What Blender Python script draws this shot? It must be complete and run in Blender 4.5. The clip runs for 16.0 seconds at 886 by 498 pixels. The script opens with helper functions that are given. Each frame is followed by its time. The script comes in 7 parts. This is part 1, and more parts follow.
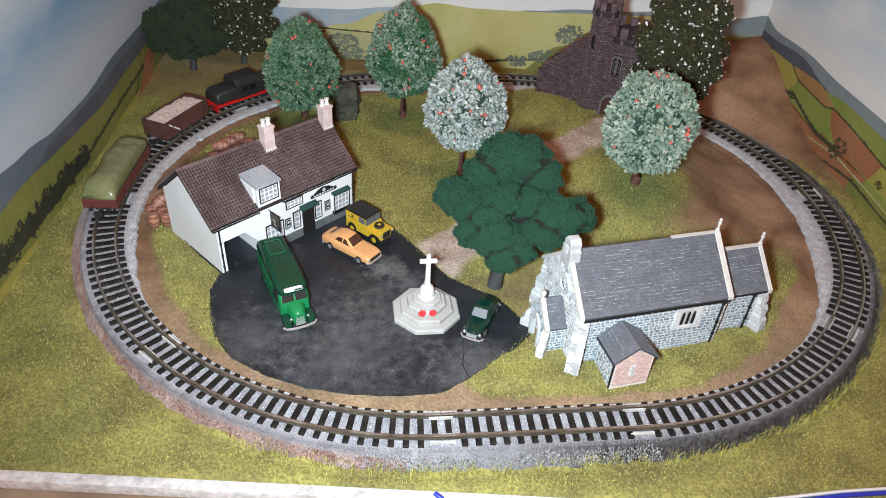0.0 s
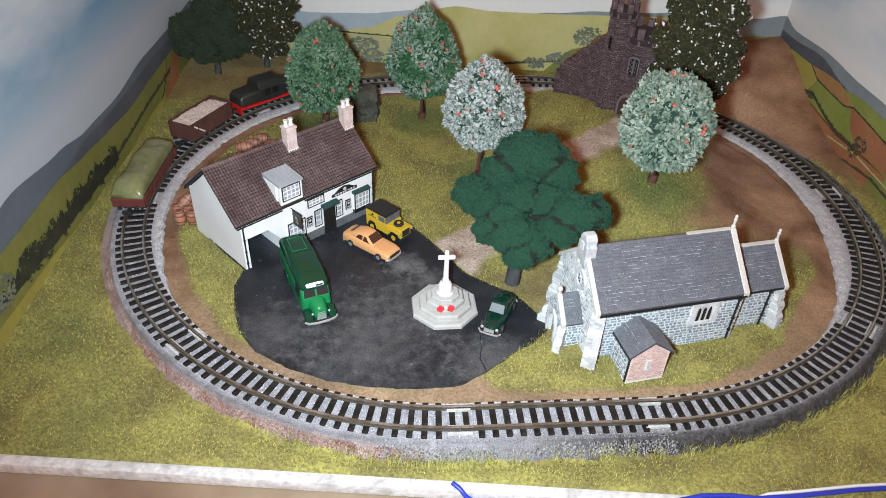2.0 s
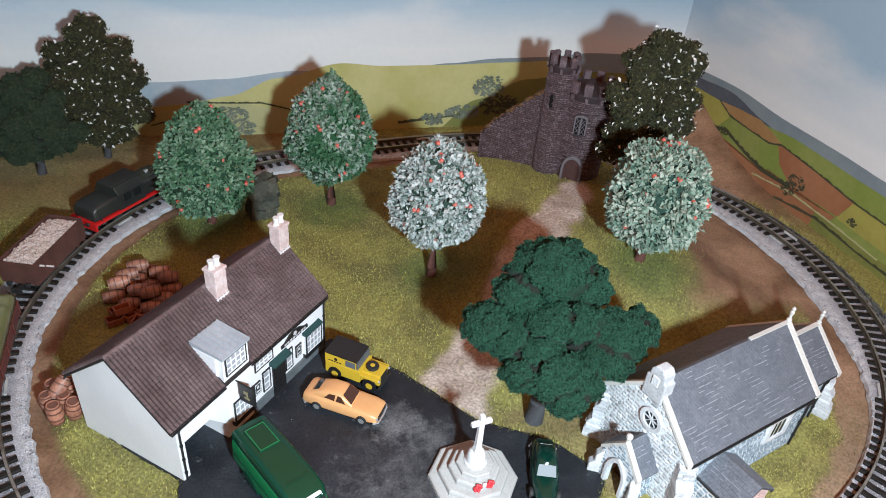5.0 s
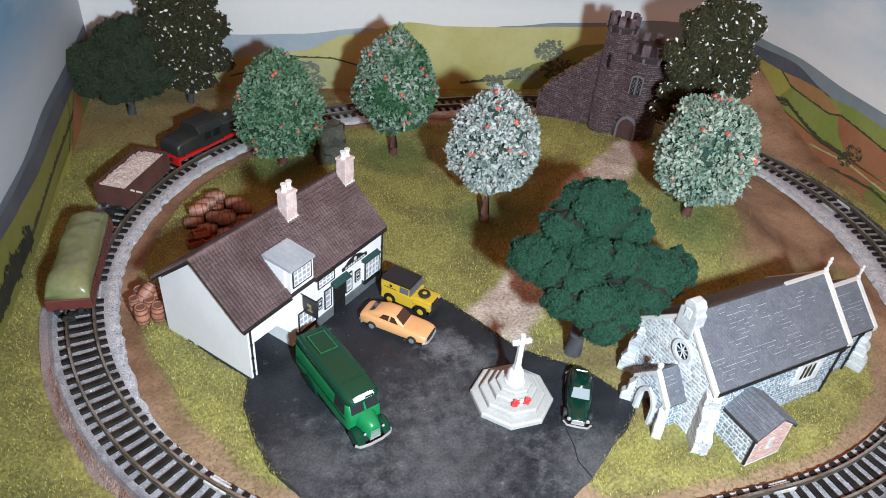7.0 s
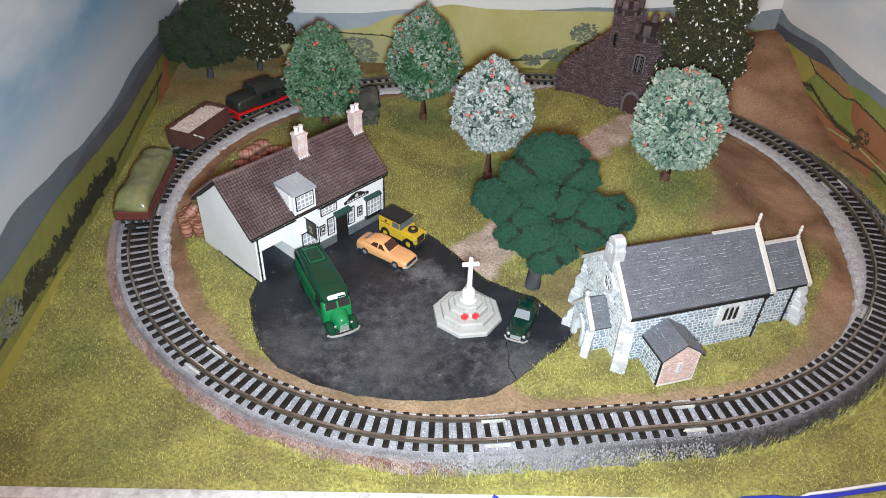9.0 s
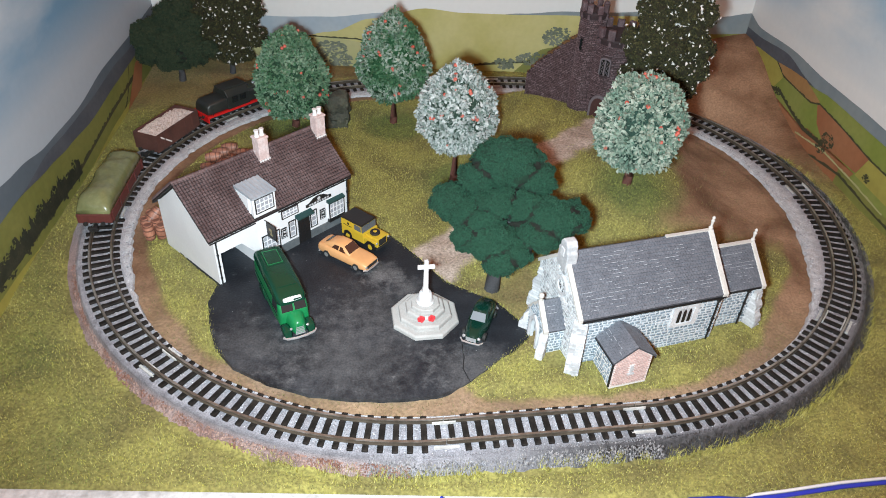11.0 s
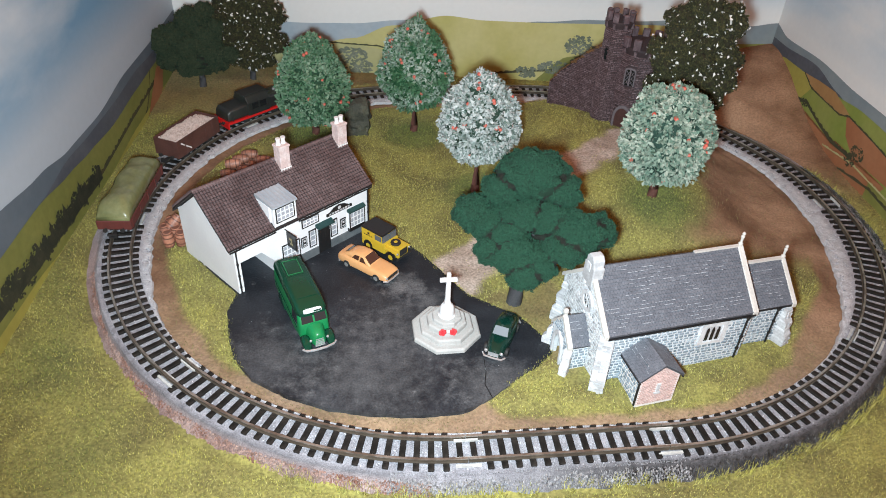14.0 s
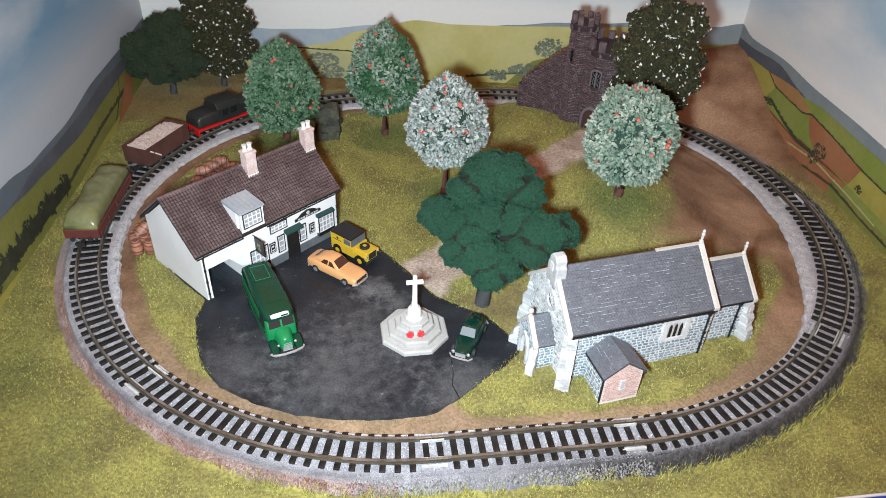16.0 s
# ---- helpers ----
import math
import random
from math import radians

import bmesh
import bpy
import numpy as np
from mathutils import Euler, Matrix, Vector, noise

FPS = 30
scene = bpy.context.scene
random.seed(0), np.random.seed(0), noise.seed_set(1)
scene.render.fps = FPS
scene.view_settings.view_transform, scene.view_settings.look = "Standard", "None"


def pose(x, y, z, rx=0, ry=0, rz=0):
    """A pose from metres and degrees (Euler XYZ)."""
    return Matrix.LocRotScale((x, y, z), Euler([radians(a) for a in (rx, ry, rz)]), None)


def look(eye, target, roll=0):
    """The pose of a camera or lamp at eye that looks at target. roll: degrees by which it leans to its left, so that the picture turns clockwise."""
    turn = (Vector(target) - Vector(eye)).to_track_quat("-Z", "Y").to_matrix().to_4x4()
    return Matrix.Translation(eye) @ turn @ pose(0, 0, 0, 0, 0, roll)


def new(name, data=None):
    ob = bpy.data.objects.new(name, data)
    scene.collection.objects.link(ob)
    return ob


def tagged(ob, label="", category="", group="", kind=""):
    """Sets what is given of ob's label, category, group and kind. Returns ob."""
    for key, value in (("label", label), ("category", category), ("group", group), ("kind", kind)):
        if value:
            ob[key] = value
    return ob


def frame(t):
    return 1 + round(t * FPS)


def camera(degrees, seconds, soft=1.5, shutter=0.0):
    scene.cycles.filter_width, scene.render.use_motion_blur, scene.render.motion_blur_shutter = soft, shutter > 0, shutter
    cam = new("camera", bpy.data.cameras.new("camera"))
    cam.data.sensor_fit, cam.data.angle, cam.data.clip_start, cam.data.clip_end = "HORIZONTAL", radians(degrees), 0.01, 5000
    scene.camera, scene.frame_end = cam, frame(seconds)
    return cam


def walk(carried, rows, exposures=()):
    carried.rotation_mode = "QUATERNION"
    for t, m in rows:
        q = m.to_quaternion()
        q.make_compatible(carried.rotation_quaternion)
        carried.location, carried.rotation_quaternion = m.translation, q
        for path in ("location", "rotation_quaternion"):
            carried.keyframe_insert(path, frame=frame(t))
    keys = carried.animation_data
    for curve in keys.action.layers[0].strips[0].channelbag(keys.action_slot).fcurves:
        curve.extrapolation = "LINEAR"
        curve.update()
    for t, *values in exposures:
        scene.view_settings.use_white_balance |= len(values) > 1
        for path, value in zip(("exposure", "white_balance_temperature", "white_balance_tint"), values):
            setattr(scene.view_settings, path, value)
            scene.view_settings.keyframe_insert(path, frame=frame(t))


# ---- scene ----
cam = camera(64.5, 16.0, 0.95)
PATH = [
    (0, (0.00991, 0.02264, 0.19439), (0.01664, 0.34072, -0.04806), 3.93),
    (0.5, (0.01290, 0.01556, 0.19759), (0.00896, 0.33537, -0.04264), 3.49),
    (1, (0.01251, 0.00958, 0.19729), (0.00313, 0.32848, -0.04398), 3.21),
    (1.5, (0.01192, 0.00993, 0.19643), (0.00080, 0.32785, -0.04605), 2.81),
    (2, (0.01086, 0.01646, 0.19501), (0.00600, 0.33585, -0.04575), 2.69),
    (2.5, (-0.01456, 0.03187, 0.18920), (0.00357, 0.35329, -0.04820), 3.46),
    (3, (-0.04162, 0.06564, 0.17791), (0.01668, 0.37790, -0.06518), 4.92),
    (3.5, (-0.04362, 0.09576, 0.18033), (0.04769, 0.40825, -0.05208), 5.97),
    (3.7, (-0.04509, 0.10518, 0.18205), (0.05460, 0.41748, -0.04715), 5.94),
    (5.8, (-0.05233, 0.10209, 0.18583), (0.05202, 0.41504, -0.04038), 5.65),
    (6, (-0.05189, 0.10162, 0.18538), (0.05165, 0.41361, -0.04253), 5.60),
    (6.5, (-0.05505, 0.09578, 0.18250), (0.04011, 0.40829, -0.04832), 5.79),
    (7, (-0.05518, 0.07924, 0.18220), (0.01707, 0.39341, -0.05460), 5.45),
    (7.5, (-0.04875, 0.05896, 0.18694), (-0.00611, 0.37599, -0.05321), 4.93),
    (8, (-0.03366, 0.04434, 0.19048), (-0.01242, 0.36352, -0.04968), 3.55),
    (8.5, (-0.01999, 0.03205, 0.19257), (-0.00685, 0.34927, -0.05073), 2.80),
    (9, (-0.00860, 0.02348, 0.19487), (0.00171, 0.34127, -0.04783), 2.66),
    (9.5, (0.00094, 0.02114, 0.19540), (0.01266, 0.34070, -0.04490), 2.89),
    (9.7, (0.00172, 0.02144, 0.19583), (0.01599, 0.33969, -0.04607), 2.81),
    (12, (0.00967, 0.02274, 0.19659), (0.01669, 0.34237, -0.04379), 3.06),
    (12.5, (0.00666, 0.02423, 0.19562), (0.01003, 0.34428, -0.04430), 2.96),
    (13, (0.00524, 0.02564, 0.19524), (0.00888, 0.34539, -0.04507), 2.88),
    (13.5, (0.00437, 0.02603, 0.19496), (0.00819, 0.34615, -0.04483), 2.74),
    (14, (0.00294, 0.02753, 0.19598), (0.00832, 0.34779, -0.04360), 2.93),
    (14.5, (0.00648, 0.02774, 0.19547), (0.01620, 0.34822, -0.04369), 2.86),
    (15, (0.00841, 0.02701, 0.19747), (0.01951, 0.34659, -0.04283), 3.06),
    (15.5, (0.01217, 0.02420, 0.19569), (0.02474, 0.34313, -0.04539), 2.95),
    (16, (0.01073, 0.02540, 0.19755), (0.02399, 0.34675, -0.04027), 2.72),
]
walk(cam, [(t, look(eye, target, roll)) for t, eye, target, roll in PATH],
     [(0.0, -0.1, 6500, 10), (1.5, -0.17, 6500, 10), (2.4, -0.08, 6450, 10), (3.2, 0.16, 6200, 10), (6.0, -0.03, 6200, 10), (7.0, 0.08, 6200, 10), (8.4, -0.04, 6400, 10), (9.0, -0.1, 6500, 10), (12.0, -0.04, 6500, 10), (16.0, -0.02, 6500, 10)])

# ---- world and light: a phone's lamp beside the lens in a dim room ----
world = bpy.data.worlds.new("dim_room")
scene.world = world
world.use_nodes = True
world.node_tree.nodes["Background"].inputs[0].default_value = (1.0, 0.3, 0.08, 1)
world.node_tree.nodes["Background"].inputs[1].default_value = 0.6
lamp_data = bpy.data.lights.new("phone_lamp", "SPOT")
lamp_data.energy = 7.1
lamp_data.spot_size = radians(126)
lamp_data.spot_blend = 1.0
lamp_data.shadow_soft_size = 0.008
lamp_data.color = (0.78, 0.94, 1.0)
lamp = new("phone_lamp", lamp_data)
lamp.matrix_world = look((-0.006, 0.03, 0.181), (0.035, 0.42, 0.02))

MM = 0.001
rng = np.random.default_rng(7)
rnd = random.Random(5)


# ---- materials ----
def mat(name, col, rough=0.6, var=0.18, grain=900, col2=None, patch=60, amount=0.5, bump=0.15, metal=0.0, island=0.0, piece=0.0, edge=(0.42, 0.62), spec=0.5):
    """Base colour with fine grain, a second colour in patches, small relief and a change from piece to piece."""
    m = bpy.data.materials.new(name)
    m.use_nodes = True
    nt = m.node_tree
    p = nt.nodes["Principled BSDF"]
    p.inputs["Roughness"].default_value = rough
    p.inputs["Metallic"].default_value = metal
    p.inputs["Specular IOR Level"].default_value = spec
    tc = nt.nodes.new("ShaderNodeTexCoord")
    fine = nt.nodes.new("ShaderNodeTexNoise")
    fine.inputs["Scale"].default_value = grain
    fine.inputs["Detail"].default_value = 4
    nt.links.new(tc.outputs["Object"], fine.inputs["Vector"])
    base = nt.nodes.new("ShaderNodeMix")
    base.data_type = "RGBA"
    base.inputs[6].default_value = (*col, 1)
    base.inputs[7].default_value = (*(col2 or col), 1)
    big = nt.nodes.new("ShaderNodeTexNoise")
    big.inputs["Scale"].default_value = patch
    big.inputs["Detail"].default_value = 5
    nt.links.new(tc.outputs["Object"], big.inputs["Vector"])
    ramp = nt.nodes.new("ShaderNodeMapRange")
    ramp.inputs[1].default_value, ramp.inputs[2].default_value = edge
    ramp.inputs[4].default_value = amount
    nt.links.new(big.outputs["Fac"], ramp.inputs[0])
    nt.links.new(ramp.outputs[0], base.inputs[0])
    hsv = nt.nodes.new("ShaderNodeHueSaturation")
    nt.links.new(base.outputs[2], hsv.inputs["Color"])
    val = nt.nodes.new("ShaderNodeMapRange")
    val.inputs[1].default_value, val.inputs[2].default_value = 0.25, 0.75
    val.inputs[3].default_value, val.inputs[4].default_value = 1 - var, 1 + var
    nt.links.new(fine.outputs["Fac"], val.inputs[0])
    last = val.outputs[0]
    for source, strength in (("island", island), ("piece", piece)):
        if strength:
            node = nt.nodes.new("ShaderNodeNewGeometry" if source == "island" else "ShaderNodeObjectInfo")
            mr = nt.nodes.new("ShaderNodeMapRange")
            mr.inputs[3].default_value, mr.inputs[4].default_value = 1 - strength, 1 + strength
            nt.links.new(node.outputs["Random Per Island" if source == "island" else "Random"], mr.inputs[0])
            mul = nt.nodes.new("ShaderNodeMath")
            mul.operation = "MULTIPLY"
            nt.links.new(last, mul.inputs[0])
            nt.links.new(mr.outputs[0], mul.inputs[1])
            last = mul.outputs[0]
    nt.links.new(last, hsv.inputs["Value"])
    nt.links.new(hsv.outputs[0], p.inputs["Base Color"])
    if bump:
        b = nt.nodes.new("ShaderNodeBump")
        b.inputs["Strength"].default_value = min(1.0, bump * 2)
        b.inputs["Distance"].default_value = 0.0003
        nt.links.new(fine.outputs["Fac"], b.inputs["Height"])
        nt.links.new(b.outputs[0], p.inputs["Normal"])
    return m


def blend_by_island(m, cols):
    """Colour picked piece by piece from a ramp."""
    nt = m.node_tree
    geo = nt.nodes.new("ShaderNodeNewGeometry")
    ramp = nt.nodes.new("ShaderNodeValToRGB")
    els = ramp.color_ramp.elements
    while len(els) < len(cols):
        els.new(0.5)
    for i, c in enumerate(cols):
        els[i].position = i / (len(cols) - 1)
        els[i].color = (*c, 1)
    nt.links.new(geo.outputs["Random Per Island"], ramp.inputs[0])
    hsv = next(n for n in nt.nodes if n.type == "HUE_SAT")
    nt.links.new(ramp.outputs[0], hsv.inputs["Color"])
    return m


def zone_mix(m, zones, smooth_first=0.0):
    """Mixes further surface colours in by the layers of a point attribute."""
    nt = m.node_tree
    hsv = next(n for n in nt.nodes if n.type == "HUE_SAT")
    src = hsv.inputs["Color"].links[0].from_socket
    at = nt.nodes.new("ShaderNodeAttribute")
    at.attribute_name = "zone"
    sep = nt.nodes.new("ShaderNodeSeparateColor")
    nt.links.new(at.outputs["Color"], sep.inputs[0])
    tc = nt.nodes.new("ShaderNodeTexCoord")
    for k, (c1, c2, scale) in enumerate(zones):
        nz = nt.nodes.new("ShaderNodeTexNoise")
        nz.inputs["Scale"].default_value = scale
        nz.inputs["Detail"].default_value = 6
        nt.links.new(tc.outputs["Object"], nz.inputs["Vector"])
        ramp = nt.nodes.new("ShaderNodeValToRGB")
        ramp.color_ramp.elements[0].position, ramp.color_ramp.elements[1].position = 0.35, 0.65
        ramp.color_ramp.elements[0].color, ramp.color_ramp.elements[1].color = (*c1, 1), (*c2, 1)
        nt.links.new(nz.outputs["Fac"], ramp.inputs[0])
        mx = nt.nodes.new("ShaderNodeMix")
        mx.data_type = "RGBA"
        nt.links.new(sep.outputs[k], mx.inputs[0])
        nt.links.new(src, mx.inputs[6])
        nt.links.new(ramp.outputs[0], mx.inputs[7])
        src = mx.outputs[2]
    nt.links.new(src, hsv.inputs["Color"])
    if smooth_first:
        # the first layer is a smoother surface than the rest
        calm = nt.nodes.new("ShaderNodeMix")
        calm.inputs[3].default_value = 1.0
        k = nt.nodes.new("ShaderNodeMath")
        k.operation = "MULTIPLY"
        k.inputs[1].default_value = smooth_first
        nt.links.new(sep.outputs[0], k.inputs[0])
        nt.links.new(k.outputs[0], calm.inputs[0])
        nt.links.new(hsv.inputs["Value"].links[0].from_socket, calm.inputs[2])
        nt.links.new(calm.outputs[0], hsv.inputs["Value"])
    return m


GRASS = mat("grass_flock", (0.265, 0.245, 0.07), 0.95, 0.5, 900, (0.15, 0.13, 0.045), 45, 0.9, 0.8)
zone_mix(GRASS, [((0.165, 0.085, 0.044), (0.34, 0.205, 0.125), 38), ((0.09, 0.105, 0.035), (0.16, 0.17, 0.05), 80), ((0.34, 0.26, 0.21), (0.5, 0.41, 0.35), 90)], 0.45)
BLADE = blend_by_island(mat("grass_fibre", (0.3, 0.3, 0.05), 0.8, 0.1, 900, bump=0), [(0.25, 0.235, 0.045), (0.46, 0.43, 0.09), (0.13, 0.12, 0.03), (0.5, 0.465, 0.16), (0.34, 0.325, 0.06)])
BLADE_DARK = blend_by_island(mat("grass_fibre_dark", (0.3, 0.3, 0.05), 0.8, 0.1, 900, bump=0), [(0.13, 0.12, 0.035), (0.24, 0.195, 0.075), (0.1, 0.105, 0.025), (0.2, 0.165, 0.075)])
BLADE_DEEP = blend_by_island(mat("grass_fibre_deep", (0.3, 0.3, 0.05), 0.8, 0.1, 900, bump=0), [(0.14, 0.17, 0.035), (0.23, 0.26, 0.045), (0.11, 0.14, 0.035)])
TARMAC = mat("tarmac_paint", (0.012, 0.0145, 0.019), 0.5, 0.35, 1300, (0.042, 0.047, 0.056), 42, 0.8, 0.3, edge=(0.42, 0.78), spec=0.35)


def scuffed(m, spots, col):
    """Pale powdery rubs with ragged edges round given places; x, y and reach in metres."""
    nt = m.node_tree
    hsv = next(n for n in nt.nodes if n.type == "HUE_SAT")
    src = hsv.inputs["Color"].links[0].from_socket
    tc = nt.nodes.new("ShaderNodeTexCoord")
    nz_ = nt.nodes.new("ShaderNodeTexNoise")
    nz_.inputs["Scale"].default_value, nz_.inputs["Detail"].default_value, nz_.inputs["Roughness"].default_value = 210, 8, 0.72
    nt.links.new(tc.outputs["Object"], nz_.inputs["Vector"])
    for x, y, reach, strength in spots:
        d = nt.nodes.new("ShaderNodeVectorMath")
        d.operation = "DISTANCE"
        d.inputs[1].default_value = (x, y, 0)
        nt.links.new(tc.outputs["Object"], d.inputs[0])
        fall = nt.nodes.new("ShaderNodeMapRange")
        fall.inputs[2].default_value, fall.inputs[3].default_value, fall.inputs[4].default_value = reach, 0.5, 0.0
        nt.links.new(d.outputs["Value"], fall.inputs[0])
        both = nt.nodes.new("ShaderNodeMath")
        nt.links.new(fall.outputs[0], both.inputs[0])
        nt.links.new(nz_.outputs["Fac"], both.inputs[1])
        lim = nt.nodes.new("ShaderNodeMapRange")
        lim.inputs[1].default_value, lim.inputs[2].default_value, lim.inputs[4].default_value = 0.62, 0.98, strength
        nt.links.new(both.outputs[0], lim.inputs[0])
        mx = nt.nodes.new("ShaderNodeMix")
        mx.data_type = "RGBA"
        mx.inputs[7].default_value = (*col, 1)
        nt.links.new(lim.outputs[0], mx.inputs[0])
        nt.links.new(src, mx.inputs[6])
        src = mx.outputs[2]
    nt.links.new(src, hsv.inputs["Color"])


scuffed(TARMAC, [(-0.009, 0.26, 0.014, 0.75), (0.002, 0.252, 0.012, 0.45), (-0.02, 0.21, 0.045, 0.35), (0.028, 0.206, 0.026, 0.4), (-0.055, 0.215, 0.03, 0.3), (-0.012, 0.24, 0.03, 0.25)], (0.17, 0.172, 0.178))
BALLAST = blend_by_island(mat("ballast_grey", (0.4, 0.4, 0.42), 0.85, 0.3, 2200, bump=0.3), [(0.15, 0.15, 0.17), (0.46, 0.46, 0.49), (0.28, 0.28, 0.31), (0.64, 0.64, 0.67)])
BED = mat("ballast_bed", (0.25, 0.25, 0.28), 0.85, 0.45, 2200, (0.4, 0.4, 0.44), 200, 0.6, 0.6)
zone_mix(BED, [((0.012, 0.012, 0.014), (0.07, 0.07, 0.075), 500), ((0.16, 0.075, 0.055), (0.36, 0.25, 0.22), 120), ((0.45, 0.45, 0.47), (0.6, 0.6, 0.62), 300)])
SLEEPER = mat("sleeper_plastic", (0.011, 0.01, 0.009), 0.7, 0.3, 900, (0.035, 0.028, 0.024), 200, 0.5, 0.2, piece=0.3, spec=0.2)
RAIL = mat("rail_brown", (0.06, 0.048, 0.036), 0.5, 0.25, 900, (0.12, 0.095, 0.07), 120, 0.6, 0.1)
STEEL = mat("rail_steel", (0.4, 0.38, 0.34), 0.35, 0.25, 900, (0.16, 0.13, 0.1), 110, 0.8, 0.05, metal=0.7)
JOINER = mat("joiner_silver", (0.56, 0.56, 0.54), 0.45, 0.2, 900, (0.3, 0.3, 0.3), 300, 0.5)
WHITE = mat("white_wall_paint", (0.76, 0.77, 0.79), 0.6, 0.03, 900, (0.66, 0.66, 0.69), 50, 0.5, 0.05)
BLACK = mat("black_paint", (0.012, 0.012, 0.013), 0.45, 0.2, 900, bump=0.05)
PLINTH = mat("slate_grey_paint", (0.1, 0.115, 0.125), 0.6, 0.2, 700, (0.15, 0.16, 0.17), 150, 0.5)
TILE = mat("roof_tile_brown", (0.095, 0.06, 0.06), 0.5, 0.3, 1200, (0.16, 0.112, 0.112), 90, 0.6, 0.25, island=0.16)
TILE_JOINT = mat("roof_tile_joint", (0.014, 0.009, 0.009), 0.8, 0.3, 1200)
BRASS = mat("dull_gold", (0.22, 0.19, 0.1), 0.5, 0.2, 900)
LEAD = mat("lead_sheet", (0.33, 0.36, 0.4), 0.5, 0.1, 700, (0.42, 0.44, 0.47), 120, 0.5, 0.08)
GLASS_DARK = mat("window_dark", (0.012, 0.013, 0.015), 0.12, 0.05, 300, bump=0)
GLASS_PALE = mat("window_curtained", (0.36, 0.38, 0.42), 0.3, 0.12, 600, (0.24, 0.25, 0.28), 300, 0.8, 0)
TEAL = mat("dark_teal_paint", (0.012, 0.05, 0.05), 0.5, 0.15, 800)
CHIM = mat("chimney_brick_pale", (0.56, 0.42, 0.4), 0.75, 0.15, 1200, (0.66, 0.57, 0.56), 300, 0.7, 0.3)
POT = mat("chimney_pot_white", (0.72, 0.7, 0.69), 0.6, 0.08, 900)
FLINT = blend_by_island(mat("church_stone", (0.4, 0.43, 0.47), 0.7, 0.25, 1500, bump=0.35), [(0.12, 0.16, 0.19), (0.23, 0.28, 0.32), (0.17, 0.21, 0.25), (0.34, 0.39, 0.43)])
FLINT_PALE = blend_by_island(mat("church_stone_whitened", (0.5, 0.5, 0.5), 0.7, 0.25, 1500, bump=0.35), [(0.2, 0.21, 0.22), (0.46, 0.47, 0.48), (0.34, 0.35, 0.36), (0.6, 0.6, 0.61)])
MORTAR = mat("church_mortar", (0.62, 0.65, 0.68), 0.75, 0.12, 1500, (0.48, 0.51, 0.55), 200, 0.5, 0.25)
DRESSED = mat("dressed_stone_white", (0.55, 0.56, 0.58), 0.7, 0.15, 1300, (0.4, 0.41, 0.43), 160, 0.7, 0.3, island=0.24)
COPING = mat("coping_cream", (0.52, 0.5, 0.47), 0.65, 0.1, 1300, (0.62, 0.6, 0.57), 200, 0.5, 0.2)
SLATE = mat("roof_slate", (0.118, 0.128, 0.152), 0.42, 0.25, 1400, (0.165, 0.175, 0.2), 220, 0.5, 0.2, island=0.08)
SLATE_JOINT = mat("roof_slate_joint", (0.06, 0.063, 0.073), 0.7, 0.2, 1400)
SLATE_STREAK = mat("slate_dry_brush", (0.4, 0.415, 0.45), 0.6, 0.2, 1200, bump=0.1)
REDBRICK = mat("brick_red_pale", (0.5, 0.33, 0.3), 0.8, 0.2, 1500, (0.6, 0.46, 0.44), 300, 0.6, 0.3, piece=0.22)
BRICKMORTAR = mat("brick_mortar", (0.7, 0.66, 0.64), 0.8, 0.15, 1500)
DOORBROWN = mat("door_dark_brown", (0.05, 0.02, 0.018), 0.5, 0.2, 900)
CONCRETE = mat("memorial_stone", (0.42, 0.42, 0.41), 0.75, 0.1, 1600, (0.34, 0.34, 0.33), 120, 0.6, 0.25)
CROSSWHITE = mat("memorial_white", (0.62, 0.62, 0.63), 0.6, 0.05, 1300, (0.6, 0.6, 0.6), 250, 0.5, 0.1)
POPPY = mat("poppy_red", (0.62, 0.03, 0.04), 0.6, 0.25, 1500)
CASTLE = blend_by_island(mat("castle_stone", (0.1, 0.07, 0.07), 0.65, 0.3, 1500, bump=0.4), [(0.055, 0.029, 0.031), (0.125, 0.08, 0.085), (0.085, 0.048, 0.052), (0.19, 0.135, 0.145), (0.1, 0.062, 0.067)])
CASTLE_TOP = mat("castle_weathered_top", (0.075, 0.046, 0.052), 0.65, 0.35, 1300, (0.14, 0.1, 0.11), 260, 0.7, 0.5, piece=0.2)
CASTLE_BED = mat("castle_joint", (0.03, 0.017, 0.019), 0.75, 0.25, 1500, bump=0.3)
CASTLE_TRIM = mat("castle_trim", (0.12, 0.1, 0.11), 0.6, 0.2, 1400, bump=0.3)
IVY = mat("castle_moss", (0.12, 0.06, 0.02), 0.9, 0.4, 1500, bump=0.4)
GREEN_LT = mat("van_green", (0.008, 0.18, 0.058), 0.28, 0.04, 500, bump=0)
GREEN_DK = mat("van_dark_green", (0.003, 0.04, 0.021), 0.25, 0.05, 500, bump=0)
BRG = mat("car_dark_green", (0.003, 0.026, 0.018), 0.22, 0.05, 500, bump=0)
ORANGE = mat("car_orange", (0.64, 0.33, 0.14), 0.38, 0.04, 500, bump=0)
YELLOW = mat("car_yellow", (0.55, 0.37, 0.03), 0.38, 0.05, 500, bump=0)
CHROME = mat("chrome", (0.62, 0.63, 0.65), 0.22, 0.05, 500, metal=0.65, bump=0)
RUBBER = mat("tyre_rubber", (0.015, 0.015, 0.015), 0.7, 0.1, 900)
CARGLASS = mat("car_glass", (0.02, 0.024, 0.026), 0.12, 0.02, 300, bump=0)
